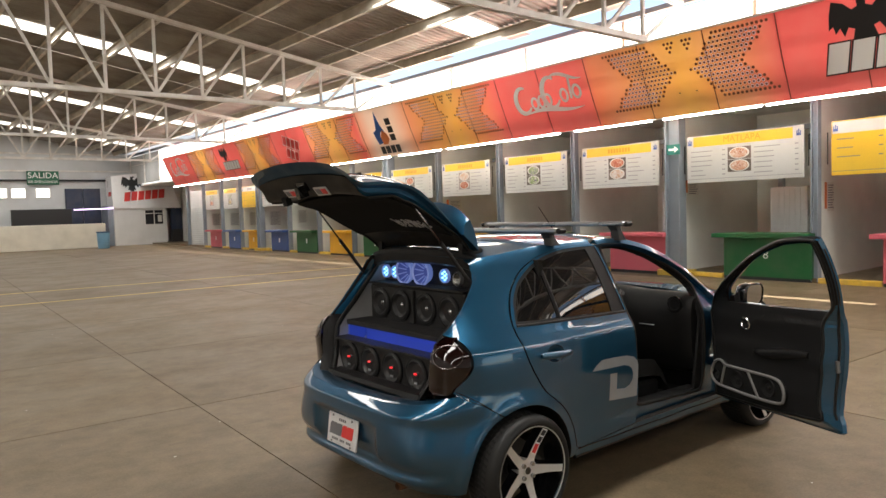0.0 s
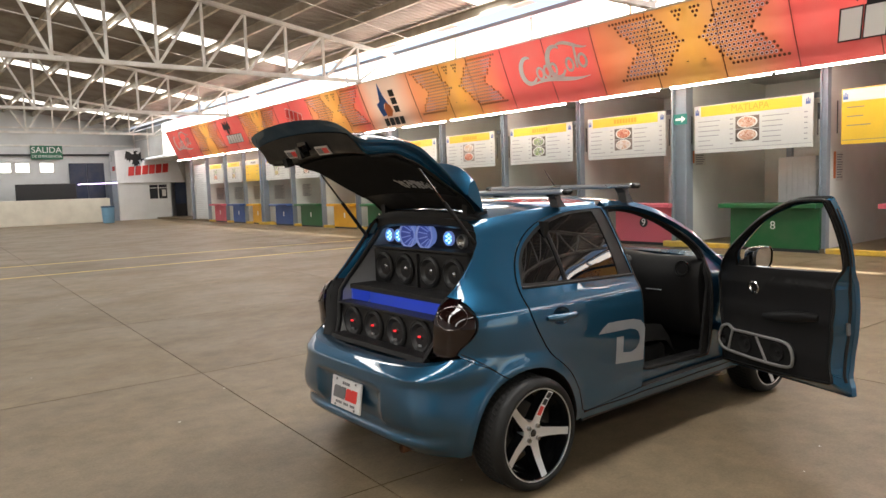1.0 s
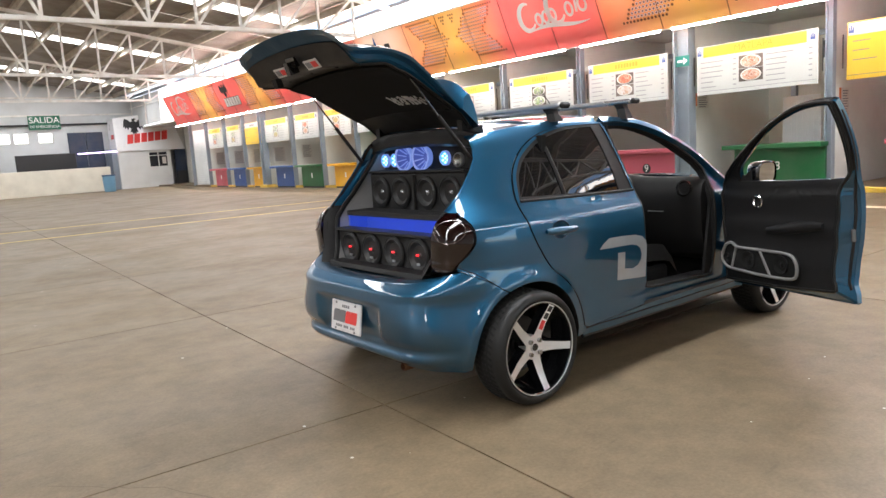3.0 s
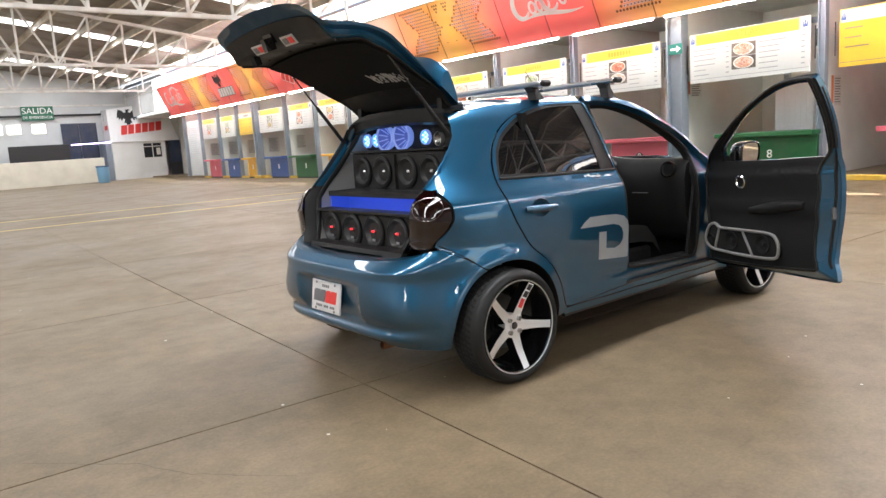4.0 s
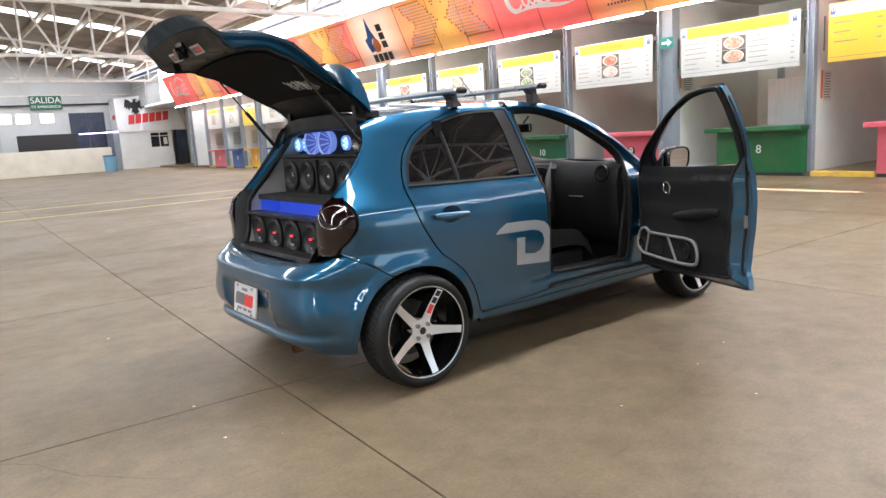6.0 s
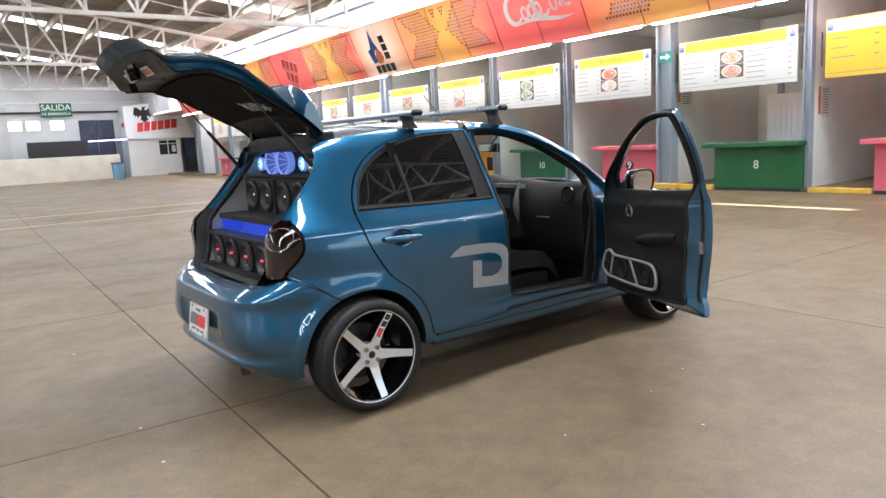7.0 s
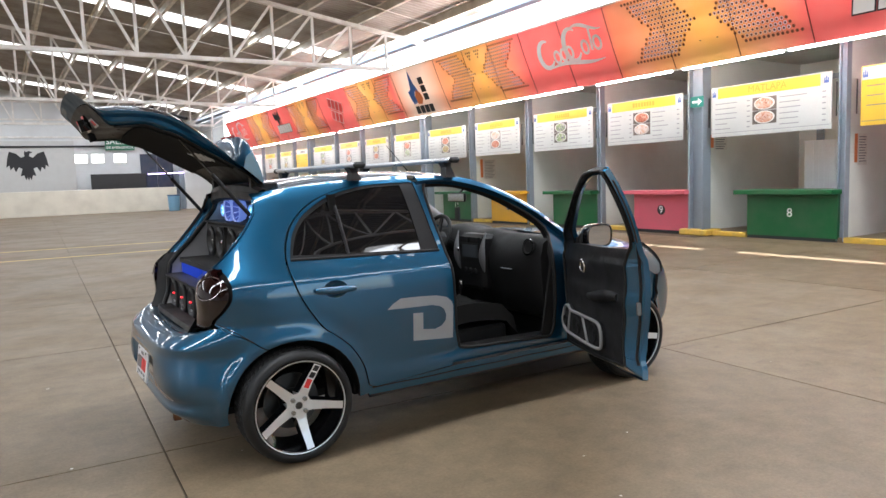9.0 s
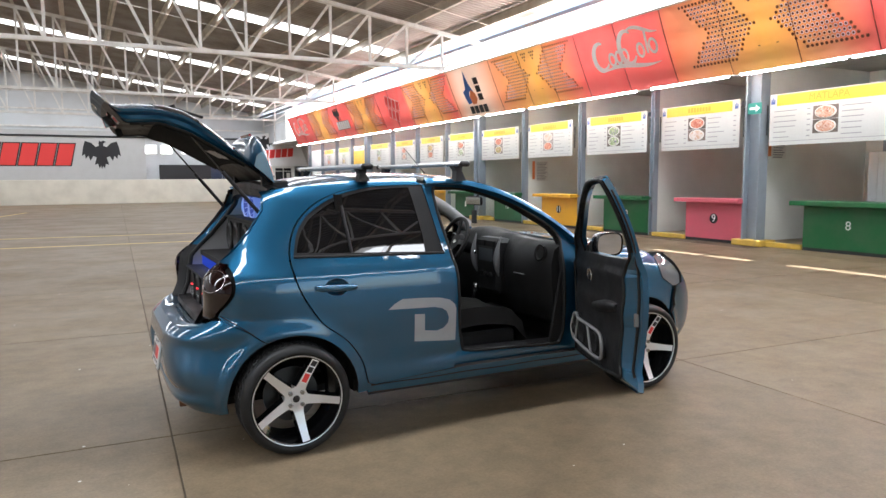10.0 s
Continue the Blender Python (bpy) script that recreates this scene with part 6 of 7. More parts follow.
# latch, two sticker plates, pull and a scribbled silver mark on the lining
foot_face = lambda y, u: gate_point(IN_MID, IN_SIDE, 3 + round(6 * u), y / 0.5)
p = foot_face(0.0, 0.67)
part("latch", box(box(bmesh.new(), p.x - 0.03, p.x + 0.02, p.y - 0.045, p.y + 0.045, p.z - 0.022, p.z + 0.01), p.x - 0.012, p.x + 0.05, p.y - 0.02, p.y + 0.02, p.z - 0.055, p.z), M_GLOSSBLACK, gate, "black tailgate latch")
for y in (0.17, -0.17):
    p = foot_face(y, 0.83)
    st = part("sticker", boxed(-0.026, 0.026, -0.065, 0.065, -0.004, 0.0), M_WHITE, gate, "small white sticker with dark and red bars")
    st.matrix_basis = pose(p.x + 0.004, y, p.z - 0.006, 0, -21, 0)
    for y0, y1, mat in ((0.006, 0.052, M_INK), (-0.052, -0.003, M_REDINK)):
        part("sticker_bar", boxed(-0.016, 0.016, y0, y1, -0.0065, -0.004), mat, st)
part("gate_pull", box(bmesh.new(), -0.52, -0.47, 0.28, 0.33, 0.765, 0.8), M_GAP, gate, "black pull cup")
rs = random.Random(9)
bm = bmesh.new()
for k in range(9):
    y = -0.105 - 0.033 * k
    for _ in range(3):
        p = Vector((-0.19, y + rs.uniform(-0.016, 0.016), 1.19 + rs.uniform(-0.02, 0.035)))
        q = Vector((-0.19, y + rs.uniform(-0.02, 0.02), 1.19 + rs.uniform(-0.03, 0.04)))
        for v in (p, q):
            v.x = float(np.interp(v.z, [1.01, 1.075, 1.208, 1.335], [-0.437, -0.39, -0.24, -0.1])) + 0.1 * v.y**2 + 0.04
        bar(bm, p, q, 0.011, 0.003, (1, 0, -1))
part("silver_scribble", bm, M_WHITE, gate, "illegible silver scribble of short strokes")
part("wiper", box(rod(bmesh.new(), (-0.535, -0.02, 1.085), (-0.425, -0.38, 1.165), 0.008), -0.55, -0.5, -0.045, 0.0, 1.06, 1.1), M_TRIM, gate, "black rear wiper")
# gas struts stay with the body's side
for s in (-1, 1):
    foot = Vector((-0.1, s * 0.53, 1.285))
    head = gate.matrix_basis @ Vector((-0.34, s * 0.5, 1.06))
    strut = part("gas_strut", rod(bmesh.new(), foot, foot.lerp(head, 0.55), 0.011, 10), M_TRIM, car, "black gas strut")
    part("strut_rod", rod(bmesh.new(), foot.lerp(head, 0.55), head, 0.005, 8), M_GLOSSBLACK, strut)
    part("gate_hinge", box(boxed(-0.01, 0.1, s * 0.4 - 0.03, s * 0.4 + 0.03, 1.4, 1.46, 0.01), -0.05, 0.02, s * 0.4 - 0.02, s * 0.4 + 0.02, 1.43, 1.49), M_TRIM, car, "black tailgate hinge")


# ---- front passenger door, swung open ----
DOOR_H, DOOR_A = Vector((2.0, -0.845, 0)), 66.0
front_door = part("front_door", bmesh.new(), M_PAINT, car, "open blue front door with black inner panel")
DOOR_LEAN = Vector((0, -0.845, 0.68))  # the hinge's axis leans, so that the open door rises
front_door.matrix_basis = Matrix.Translation(DOOR_LEAN) @ Matrix.Rotation(radians(-2.7), 4, "X") @ Matrix.Translation(-DOOR_LEAN) @ Matrix.Translation(DOOR_H) @ Matrix.Rotation(radians(DOOR_A), 4, "Z") @ Matrix.Diagonal((1.03, 1, 1, 1)) @ Matrix.Translation(-DOOR_H)
D_FOOT = [(1.0, 0.342), (1.5, 0.342), (1.985, 0.338)]
D_FRONT = [(1.995, 0.6), (1.998, 0.9), (1.99, 0.935)]
D_REAR = [(x + 0.006, z) for x, z in POST[::-1]]
D_OUT = D_FOOT + D_FRONT + [(x, z - 0.004) for x, z in DOOR_TOP[::-1][1:]] + D_REAR[:-1]
D_WIN = curve([(1.815, 1.015), (1.775, 1.11), (1.6, 1.222), (1.4, 1.315), (1.2, 1.38), (1.04, 1.4), (0.955, 1.396)]) + [(0.958, 1.3), (0.972, 1.18), (0.992, 1.07), (1.005, 1.02), (1.4, 1.012)]


def inset(ring, d):
    cx, cz = sum(p[0] for p in ring) / len(ring), sum(p[1] for p in ring) / len(ring)
    return [(x + d * (1 if x < cx else -1) * min(1, abs(x - cx) / 0.1), z + d * (1 if z < cz else -1) * min(1, abs(z - cz) / 0.1)) for x, z in ring]


def lining_ring(ring):
    """The lining's outline: well inside the door's rear edge and foot, close to its frame above the belt."""
    out = []
    for (x, z), (xi, zi) in zip(ring, inset(ring, 0.02)):
        low = min(1.0, max(0.0, (1.06 - z) / 0.12))
        rear = min(1.0, max(0.0, (1.12 - x) / 0.1))
        foot = min(1.0, max(0.0, (0.42 - z) / 0.06))
        out.append((xi + 0.05 * low * rear, zi + 0.05 * foot * (0.5 + 0.5 * rear)))
    return out


D_SHUT, W_SHUT = D_OUT, D_WIN
D_WIN = inset(D_WIN, -0.013)
D_OUT = [(x, z - 0.03 if z < 0.36 else z) for x, z in D_OUT]
skin("outer_skin", D_OUT, on_right, M_PAINT, front_door, (0.05, 0.04), [D_WIN], 0.03)


def on_lining(x, z, off):
    """The inner lining: it stands well inside the skin below the belt and close behind it above."""
    t = min(1.0, max(0.0, (1.02 - z) / 0.1))
    deep = 0.042 + 0.06 * t + 0.012 * math.exp(-(((z - 0.72) / 0.05) ** 2)) * t
    return Vector((x, -(flank(x, max(z, 0.5) if z > 0.5 else 0.5) - deep - off), z))


skin("inner_lining", lining_ring(D_OUT), on_lining, M_TRIM, front_door, (0.05, 0.04), [D_WIN], 0.02, "black plastic door lining", flip=True)
# the painted door edge between skin and lining, with a rubber bead
bm, seal = bmesh.new(), bmesh.new()
edge_pts = D_OUT
n = len(edge_pts)
ins = lining_ring(D_OUT)
rows = [[bm.verts.new(p) for p in (side_point(x, z, -1, -0.01), on_lining(xi, zi, 0.0))] for (x, z), (xi, zi) in zip(edge_pts, ins)]
for k in range(n):
    a, b = rows[k], rows[(k + 1) % n]
    bm.faces.new((a[0], b[0], b[1], a[1]))
door_edge = part("door_edge", bm, [M_PAINT, M_TRIM], front_door)
for poly in door_edge.data.polygons:
    poly.material_index = 1 if poly.center.z > 1.04 else 0
rear_edge = [(p, q) for p, q in zip(D_OUT, ins) if p[0] < 1.06 and 0.345 < p[1] < 1.4]
part("edge_bead", tube(bmesh.new(), [side_point(x, z, -1, -0.01).lerp(on_lining(xi, zi, 0.0), 0.36) + Vector((-0.003, 0, 0)) for (x, z), (xi, zi) in rear_edge], 0.0075, False, 8), M_RUBBER, front_door, "black rubber bead on the door's edge", smooth=60)
part("door_latch", boxed(0.99, 1.004, -0.795, -0.77, 0.66, 0.73, 0.004), plain("dull_latch_steel", (0.2, 0.2, 0.2), 0.5, 0.8), front_door, "dull steel door latch plate")
tube(seal, [on_lining(*p, 0.004) for p in ins], 0.009, True, 6)
part("door_seal", seal, M_RUBBER, front_door, "black rubber seal", smooth=70)
wr = [[on_lining(x, z, -0.002), side_point(x, z, -1, -0.02)] for x, z in D_WIN]
bm = bmesh.new()
rows = [[bm.verts.new(p) for p in r] for r in wr]
for k in range(len(rows)):
    a, b = rows[k], rows[(k + 1) % len(rows)]
    bm.faces.new((a[0], a[1], b[1], b[0]))
part("window_channel", bm, M_TRIM, front_door)


ring_c = (1.655, 0.872)
bm = bmesh.new()
tube(bm, [on_lining(ring_c[0] + 0.036 * math.cos(a), ring_c[1] + 0.036 * math.sin(a), 0.006) for a in [2 * math.pi * k / 24 for k in range(24)]], 0.008, True)
part("inner_handle_ring", bm, M_CHROME, front_door, "round chrome inner handle")
cup = [(ring_c[0] + 0.03 * math.cos(a), ring_c[1] + 0.03 * math.sin(a)) for a in [2 * math.pi * k / 16 for k in range(16)]]
skin("handle_cup", cup, lambda x, z, off: on_lining(x, z, off + 0.003), M_GAP, front_door, (0.03, 0.03), (), 0.0, flip=True)
bm = bmesh.new()
tube(bm, [on_lining(1.14 + 0.44 * k / 14, 0.72 + 0.02 * math.cos(3 * k / 14), -0.006) for k in range(15)], [0.012 + 0.024 * math.sin(math.pi * (0.12 + 0.8 * k / 14)) for k in range(15)], False, 10)
part("armrest", bm, M_TRIM, front_door, "black moulded armrest", smooth=50)
# grey speaker frame low on the lining
frame_pts = curve([(1.965 - 0.93 * (1.93 - x), z + 0.03 - 0.02 * (1.93 - x)) for x, z in ((1.93, 0.5), (1.9, 0.555), (1.84, 0.575), (1.79, 0.552), (1.74, 0.55), (1.5, 0.552), (1.3, 0.55), (1.235, 0.51), (1.225, 0.45), (1.27, 0.405), (1.5, 0.395), (1.75, 0.4), (1.88, 0.41), (1.93, 0.45), (1.93, 0.5))], 3)
M_SPEAKERFRAME = worn("light_grey_plastic", (0.24, 0.24, 0.235), 0.5, amount=0.15)
bm = bmesh.new()
lift = lambda x, z: on_lining(x, z, 0.03)
tube(bm, [lift(x, z) for x, z in frame_pts], 0.0095)
for a, b in (((1.835, 0.578), (1.881, 0.432)), ((1.621, 0.573), (1.528, 0.419))):
    tube(bm, [lift(*a), lift(*b)], 0.0075)
part("speaker_frame", bm, M_SPEAKERFRAME, front_door, "light grey frame round the door loudspeakers", smooth=60)
skin("speaker_board", frame_pts[:-1], lambda x, z, off: on_lining(x, z, off + 0.022), M_CARPET, front_door, (0.1, 0.05), (), 0.02, flip=True)
for cx, r in ((1.714, 0.058), (1.435, 0.058), (1.92, 0.033)):
    c = on_lining(cx, 0.5, 0.026)
    m = Matrix.Translation(c) @ pose(0, 0, 0, -90, 0, 0)
    part("door_loudspeaker", lathe(bmesh.new(), [(r, 0.0), (r * 0.96, 0.01), (r * 0.8, 0.004), (r * 0.35, -0.016), (r * 0.3, -0.004), (0.0, 0.004)], m, 28), M_CARPET, front_door, "black round loudspeaker", smooth=40)
# mirror
bm = bmesh.new()
house = [(0.0, 0.05, 0.045), (0.03, 0.088, 0.066), (0.07, 0.1, 0.075), (0.11, 0.095, 0.075), (0.115, 0.088, 0.068)]
rows = []
for dx, a, b in house[::-1]:
    rows.append([bm.verts.new((dx, a * (abs(math.cos(t)) ** 0.6) * (1 if math.cos(t) > 0 else -1), b * (abs(math.sin(t)) ** 0.6) * (1 if math.sin(t) > 0 else -1))) for t in [2 * math.pi * k / 28 for k in range(28)]])
for p, q in zip(rows, rows[1:]):
    for k in range(28):
        bm.faces.new((p[k], p[(k + 1) % 28], q[(k + 1) % 28], q[k]))
bm.faces.new(rows[-1])
mirror = part("door_mirror", bm, M_GLOSSBLACK, front_door, "dark door mirror housing", smooth=50)
mirror.matrix_basis = pose(1.845, -0.85, 1.055, 0, 6, 196)
bm = bmesh.new()
bm.faces.new([bm.verts.new((0.108, 0.084 * (abs(math.cos(t)) ** 0.6) * (1 if math.cos(t) > 0 else -1), 0.064 * (abs(math.sin(t)) ** 0.6) * (1 if math.sin(t) > 0 else -1))) for t in [2 * math.pi * k / 28 for k in range(28)]])
part("mirror_glass", bm, plain("silvered_mirror", (0.72, 0.72, 0.71), 0.01, 1.0), mirror, "silvered mirror glass")
part("mirror_foot", box(bmesh.new(), 1.78, 1.86, -0.9, -0.75, 1.0, 1.04), M_TRIM, front_door)
part("mirror_corner", sheet(bmesh.new(), [(1.98, 0.94), (1.74, 1.0), (1.74, 1.07), (1.82, 1.02)], 0.012, Matrix(((1, 0, 0, 0), (0, 0, -1, -0.755), (0, 1, 0, 0), (0, 0, 0, 1)))), M_TRIM, front_door)
for z in (0.52, 0.8):
    part("door_hinge", boxed(1.93, 2.02, -0.835, -0.79, z, z + 0.06), M_PAINT, car, "painted door hinge")

# the closed front door on the driver's side
left_door = skin("front_door", D_SHUT, on_left, M_PAINT, car, (0.05, 0.04), [W_SHUT], 0.03, "closed blue front door", flip=True, edge=M_GAP)
skin("window_surround", inset(W_SHUT, -0.012), lambda x, z, off: on_left(x, z, off - 0.02), M_TRIM, left_door, (0.06, 0.06), [inset(W_SHUT, 0.012)], 0.02, "black window surround", flip=True)
left_glass = skin("front_glass", W_SHUT, lambda x, z, off: on_left(x, z, off - 0.022), M_GLASS, left_door, (0.08, 0.08), (), 0.0, "clear front side glass", flip=True)
left_glass.visible_shadow = False

# ---- cabin ----
cabin_floor = part("cabin_floor", boxed(0.36, 2.08, -0.74, 0.74, 0.26, 0.33), M_CARPET, car, "black carpeted cabin floor")
part("underbody", boxed(-0.3, 2.9, -0.45, 0.45, 0.2, 0.24), M_GAP, car)
part("boot_floor", boxed(-0.4, 0.36, -0.45, 0.45, 0.4, 0.68), M_CARPET, car)
bm = bmesh.new()
for side in (-1, 1):
    for x0, x1 in ((0.38, 1.0), (1.0, 2.1)) if side == 1 else ((0.38, 0.96),):
        v = [[bm.verts.new((x, side * (flank(x, z) - 0.07), z)) for z in (0.33, 0.6, 0.85, 1.0)] for x in (x0, (x0 + x1) / 2, x1)]
        for a, b in zip(v, v[1:]):
            for k in range(3):
                bm.faces.new((a[k], b[k], b[k + 1], a[k + 1]) if side == 1 else (a[k + 1], b[k + 1], b[k], a[k]))
part("side_lining", bm, M_TRIM, car, "black side lining")
# the painted frame of the door opening, set in behind the door
OPENING = curve([(1.06, 0.425), (1.15, 0.41), (1.45, 0.398), (1.74, 0.386), (1.79, 0.405), (1.812, 0.5), (1.806, 0.8), (1.8, 0.95), (1.812, 1.1), (1.63, 1.233), (1.44, 1.336), (1.2, 1.414), (1.05, 1.424), (0.957, 1.41), (0.945, 1.3), (0.958, 1.18), (0.985, 1.04), (1.012, 0.9), (1.02, 0.75), (1.03, 0.55), (1.06, 0.425)], 3)[:-1]
frame_ring = [(x + 0.004, z - 0.012) for x, z in D_FOOT] + D_FRONT + DOOR_TOP[::-1][1:] + [(x - 0.03, z) for x, z in POST[::-1][:-1]]
skin("door_jamb", frame_ring, lambda x, z, off: side_point(x, z, -1, off - 0.045), M_PAINT, car, (0.06, 0.05), [OPENING], 0.05, "painted frame of the door opening", edge=M_TRIM)
tube_pts = [(x, -(flank(x, z) - 0.05), z) for x, z in OPENING]
part("opening_seal", tube(bmesh.new(), tube_pts, 0.011, True), M_RUBBER, car, "black rubber door seal", smooth=60)
part("sill_trim", sheet(bmesh.new(), [(1.02, 0.36), (1.8, 0.35), (1.8, 0.4), (1.05, 0.42)], 0.1, Matrix(((1, 0, 0, 0), (0, 0, 1, -0.76), (0, 1, 0, 0), (0, 0, 0, 1)))), M_TRIM, car)
part("firewall", boxed(1.96, 2.0, -0.7, 0.7, 0.3, 0.98), M_CARPET, car)
part("foot_lining", sheet(bmesh.new(), [(1.7, 0.33), (1.88, 0.33), (1.88, 0.95), (1.82, 0.95)], 0.02, Matrix(((1, 0, 0, 0), (0, 0, 1, -0.76), (0, 1, 0, 0), (0, 0, 0, 1)))), M_TRIM, car)
for side in (-1, 1):
    bm = bmesh.new()
    pl = [(1.1, 1.43), (1.25, 1.4), (1.45, 1.33), (1.65, 1.232), (1.88, 1.08)]
    tube(bm, [(x + 0.02, side * (flank(x, z) - 0.055), z - 0.005 if side == 1 else z + 0.012) for x, z in pl], 0.05 if side == 1 else 0.016)
    part("pillar_trim", bm, M_LINER if side == 1 else M_TRIM, car, "light grey windscreen pillar trim" if side == 1 else "", smooth=60)
bm = bmesh.new()
rows = []
for j in range(15):
    f = -1 + 2 * j / 14
    zr = 1.39 + 0.02 * (1 - f * f) - 0.02 * abs(f) ** 6
    rows.append([bm.verts.new((x + 0.02 * abs(f) ** 4, 0.5 * f, zr + dz)) for x, dz in ((-0.03, -0.05), (-0.062, -0.035), (-0.065, 0.0), (-0.06, 0.04), (-0.03, 0.05), (0.07, 0.02))])
for a, b in zip(rows, rows[1:]):
    for k in range(5):
        bm.faces.new((a[k], b[k], b[k + 1], a[k + 1]))
part("boot_header", bm, M_TRIM, car, "black header above the boot opening", smooth=40)
headliner = crowned("headliner", lambda u, f: 0.12 + u * (1.2 - 0.12), lambda x: nearer(RAIL, x) - 0.035, lambda x: 0.025, M_LINER, car, "light grey roof lining")
# dashboard
bm = bmesh.new()
prof = [(2.06, 1.015), (1.94, 1.035), (1.83, 1.035), (1.77, 0.995), (1.75, 0.9), (1.755, 0.78), (1.765, 0.64), (1.79, 0.52), (1.86, 0.47), (1.98, 0.47)]
rows = []
for j in range(17):
    f = -1 + 2 * j / 16
    hump = 0.05 * math.exp(-(((f - 0.5) / 0.25) ** 2)) + 0.02 * math.exp(-((f / 0.2) ** 2))
    rows.append([bm.verts.new((x - (0.04 * math.exp(-(((f + 0.5) / 0.3) ** 2)) if 0.7 < z < 0.95 else 0), f * 0.72, z + (hump if z > 0.9 else 0))) for x, z in prof])
for a, b in zip(rows, rows[1:]):
    for k in range(len(prof) - 1):
        bm.faces.new((a[k], b[k], b[k + 1], a[k + 1]))
bm.faces.new(rows[0])
bm.faces.new(rows[-1][::-1])
dash = part("dashboard", bm, M_TRIM, car, "black soft dashboard with round vents", smooth=50)
for y in (-0.6, 0.62):
    part("round_vent", lathe(bmesh.new(), [(0.0, 0.012), (0.038, 0.012), (0.042, 0.018), (0.052, 0.018), (0.056, 0.0)], pose(1.757, y, 0.965, 0, -80, 0), 28), M_TRIM, dash, smooth=40)
    part("vent_ring", lathe(bmesh.new(), [(0.05, 0.02), (0.056, 0.02), (0.056, 0.014), (0.05, 0.014)], pose(1.757, y, 0.965, 0, -80, 0), 28, True), M_CHROME, dash)
part("glovebox_seam", boxed(1.706, 1.72, -0.45, -0.33, 0.806, 0.81), M_DECAL, dash)
M_EDGING = plain("dull_grey_console_edging", (0.2, 0.2, 0.21), 0.45)
console = part("centre_console", box(boxed(1.685, 1.82, -0.16, 0.16, 0.62, 1.03, 0.03), 1.05, 1.8, -0.1, 0.1, 0.33, 0.52), M_TRIM, dash)
for s in (-1, 1):
    bm = bmesh.new()
    tube(bm, [(1.7 - 0.03 * math.sin(3 * f), s * (0.175 - 0.02 * f), 1.05 - 0.29 * f) for f in [k / 12 for k in range(13)]], [0.004 + 0.02 * math.sin(math.pi * (k / 12) ** 1.4) for k in range(13)], False, 10)
    part("console_trim", bm, M_EDGING, console, "grey curved console edging", smooth=60)
part("radio", boxed(1.672, 1.69, -0.09, 0.09, 0.86, 0.955), plain("dark_screen", (0.1, 0.11, 0.12), 0.1), console, "dark radio screen")
part("vent", boxed(1.67, 1.69, -0.12, -0.01, 0.97, 1.01), M_GAP, console)
part("vent", boxed(1.67, 1.69, 0.01, 0.12, 0.97, 1.01), M_GAP, console)
for y, z, r in ((-0.06, 0.76, 0.02), (0.0, 0.76, 0.02), (0.06, 0.76, 0.02)):
    part("knob", rod(bmesh.new(), (1.665, y, z), (1.69, y, z), r, 16), M_TRIM, console)
part("gear_lever", lathe(bmesh.new(), [(0.01, 0.0), (0.009, 0.13), (0.02, 0.14), (0.024, 0.17), (0.015, 0.19), (0.0, 0.193)], pose(1.56, 0, 0.51, 0, 10, 0), 14), M_CHROME, console, "chrome gear lever", smooth=50)
part("key_fob", boxed(1.66, 1.675, 0.13, 0.17, 0.895, 0.925, 0.006), M_CHROME, dash, "bright key tag")
# steering wheel on the left
sw = Matrix.Translation((1.6, 0.36, 0.985)) @ pose(0, 0, 0, 0, -66, 0)
bm = bmesh.new()
tube(bm, [sw @ Vector((0.185 * math.cos(a), 0.185 * math.sin(a), 0)) for a in [2 * math.pi * k / 36 for k in range(36)]], 0.016, True, 10)
wheel_s = part("steering_wheel", bm, M_TRIM, car, "black steering wheel", smooth=70)
bm = bmesh.new()
lathe(bm, [(0.0, 0.02), (0.06, 0.015), (0.075, -0.02), (0.05, -0.05), (0.03, -0.25)], sw @ pose(0, 0, -0.03), 24)
for a in (0, 180, 270):
    bar(bm, sw @ Vector((0.05 * math.cos(radians(a)), 0.05 * math.sin(radians(a)), -0.02)), sw @ Vector((0.18 * math.cos(radians(a)), 0.18 * math.sin(radians(a)), 0)), 0.035, 0.014, sw.to_3x3() @ Vector((0, 0, 1)))
part("steering_hub", bm, M_TRIM, wheel_s, smooth=40)
part("wheel_badge", lathe(bmesh.new(), [(0.0, 0.023), (0.018, 0.022), (0.02, 0.017)], sw @ pose(0, 0, -0.03), 18), M_CHROME, wheel_s)


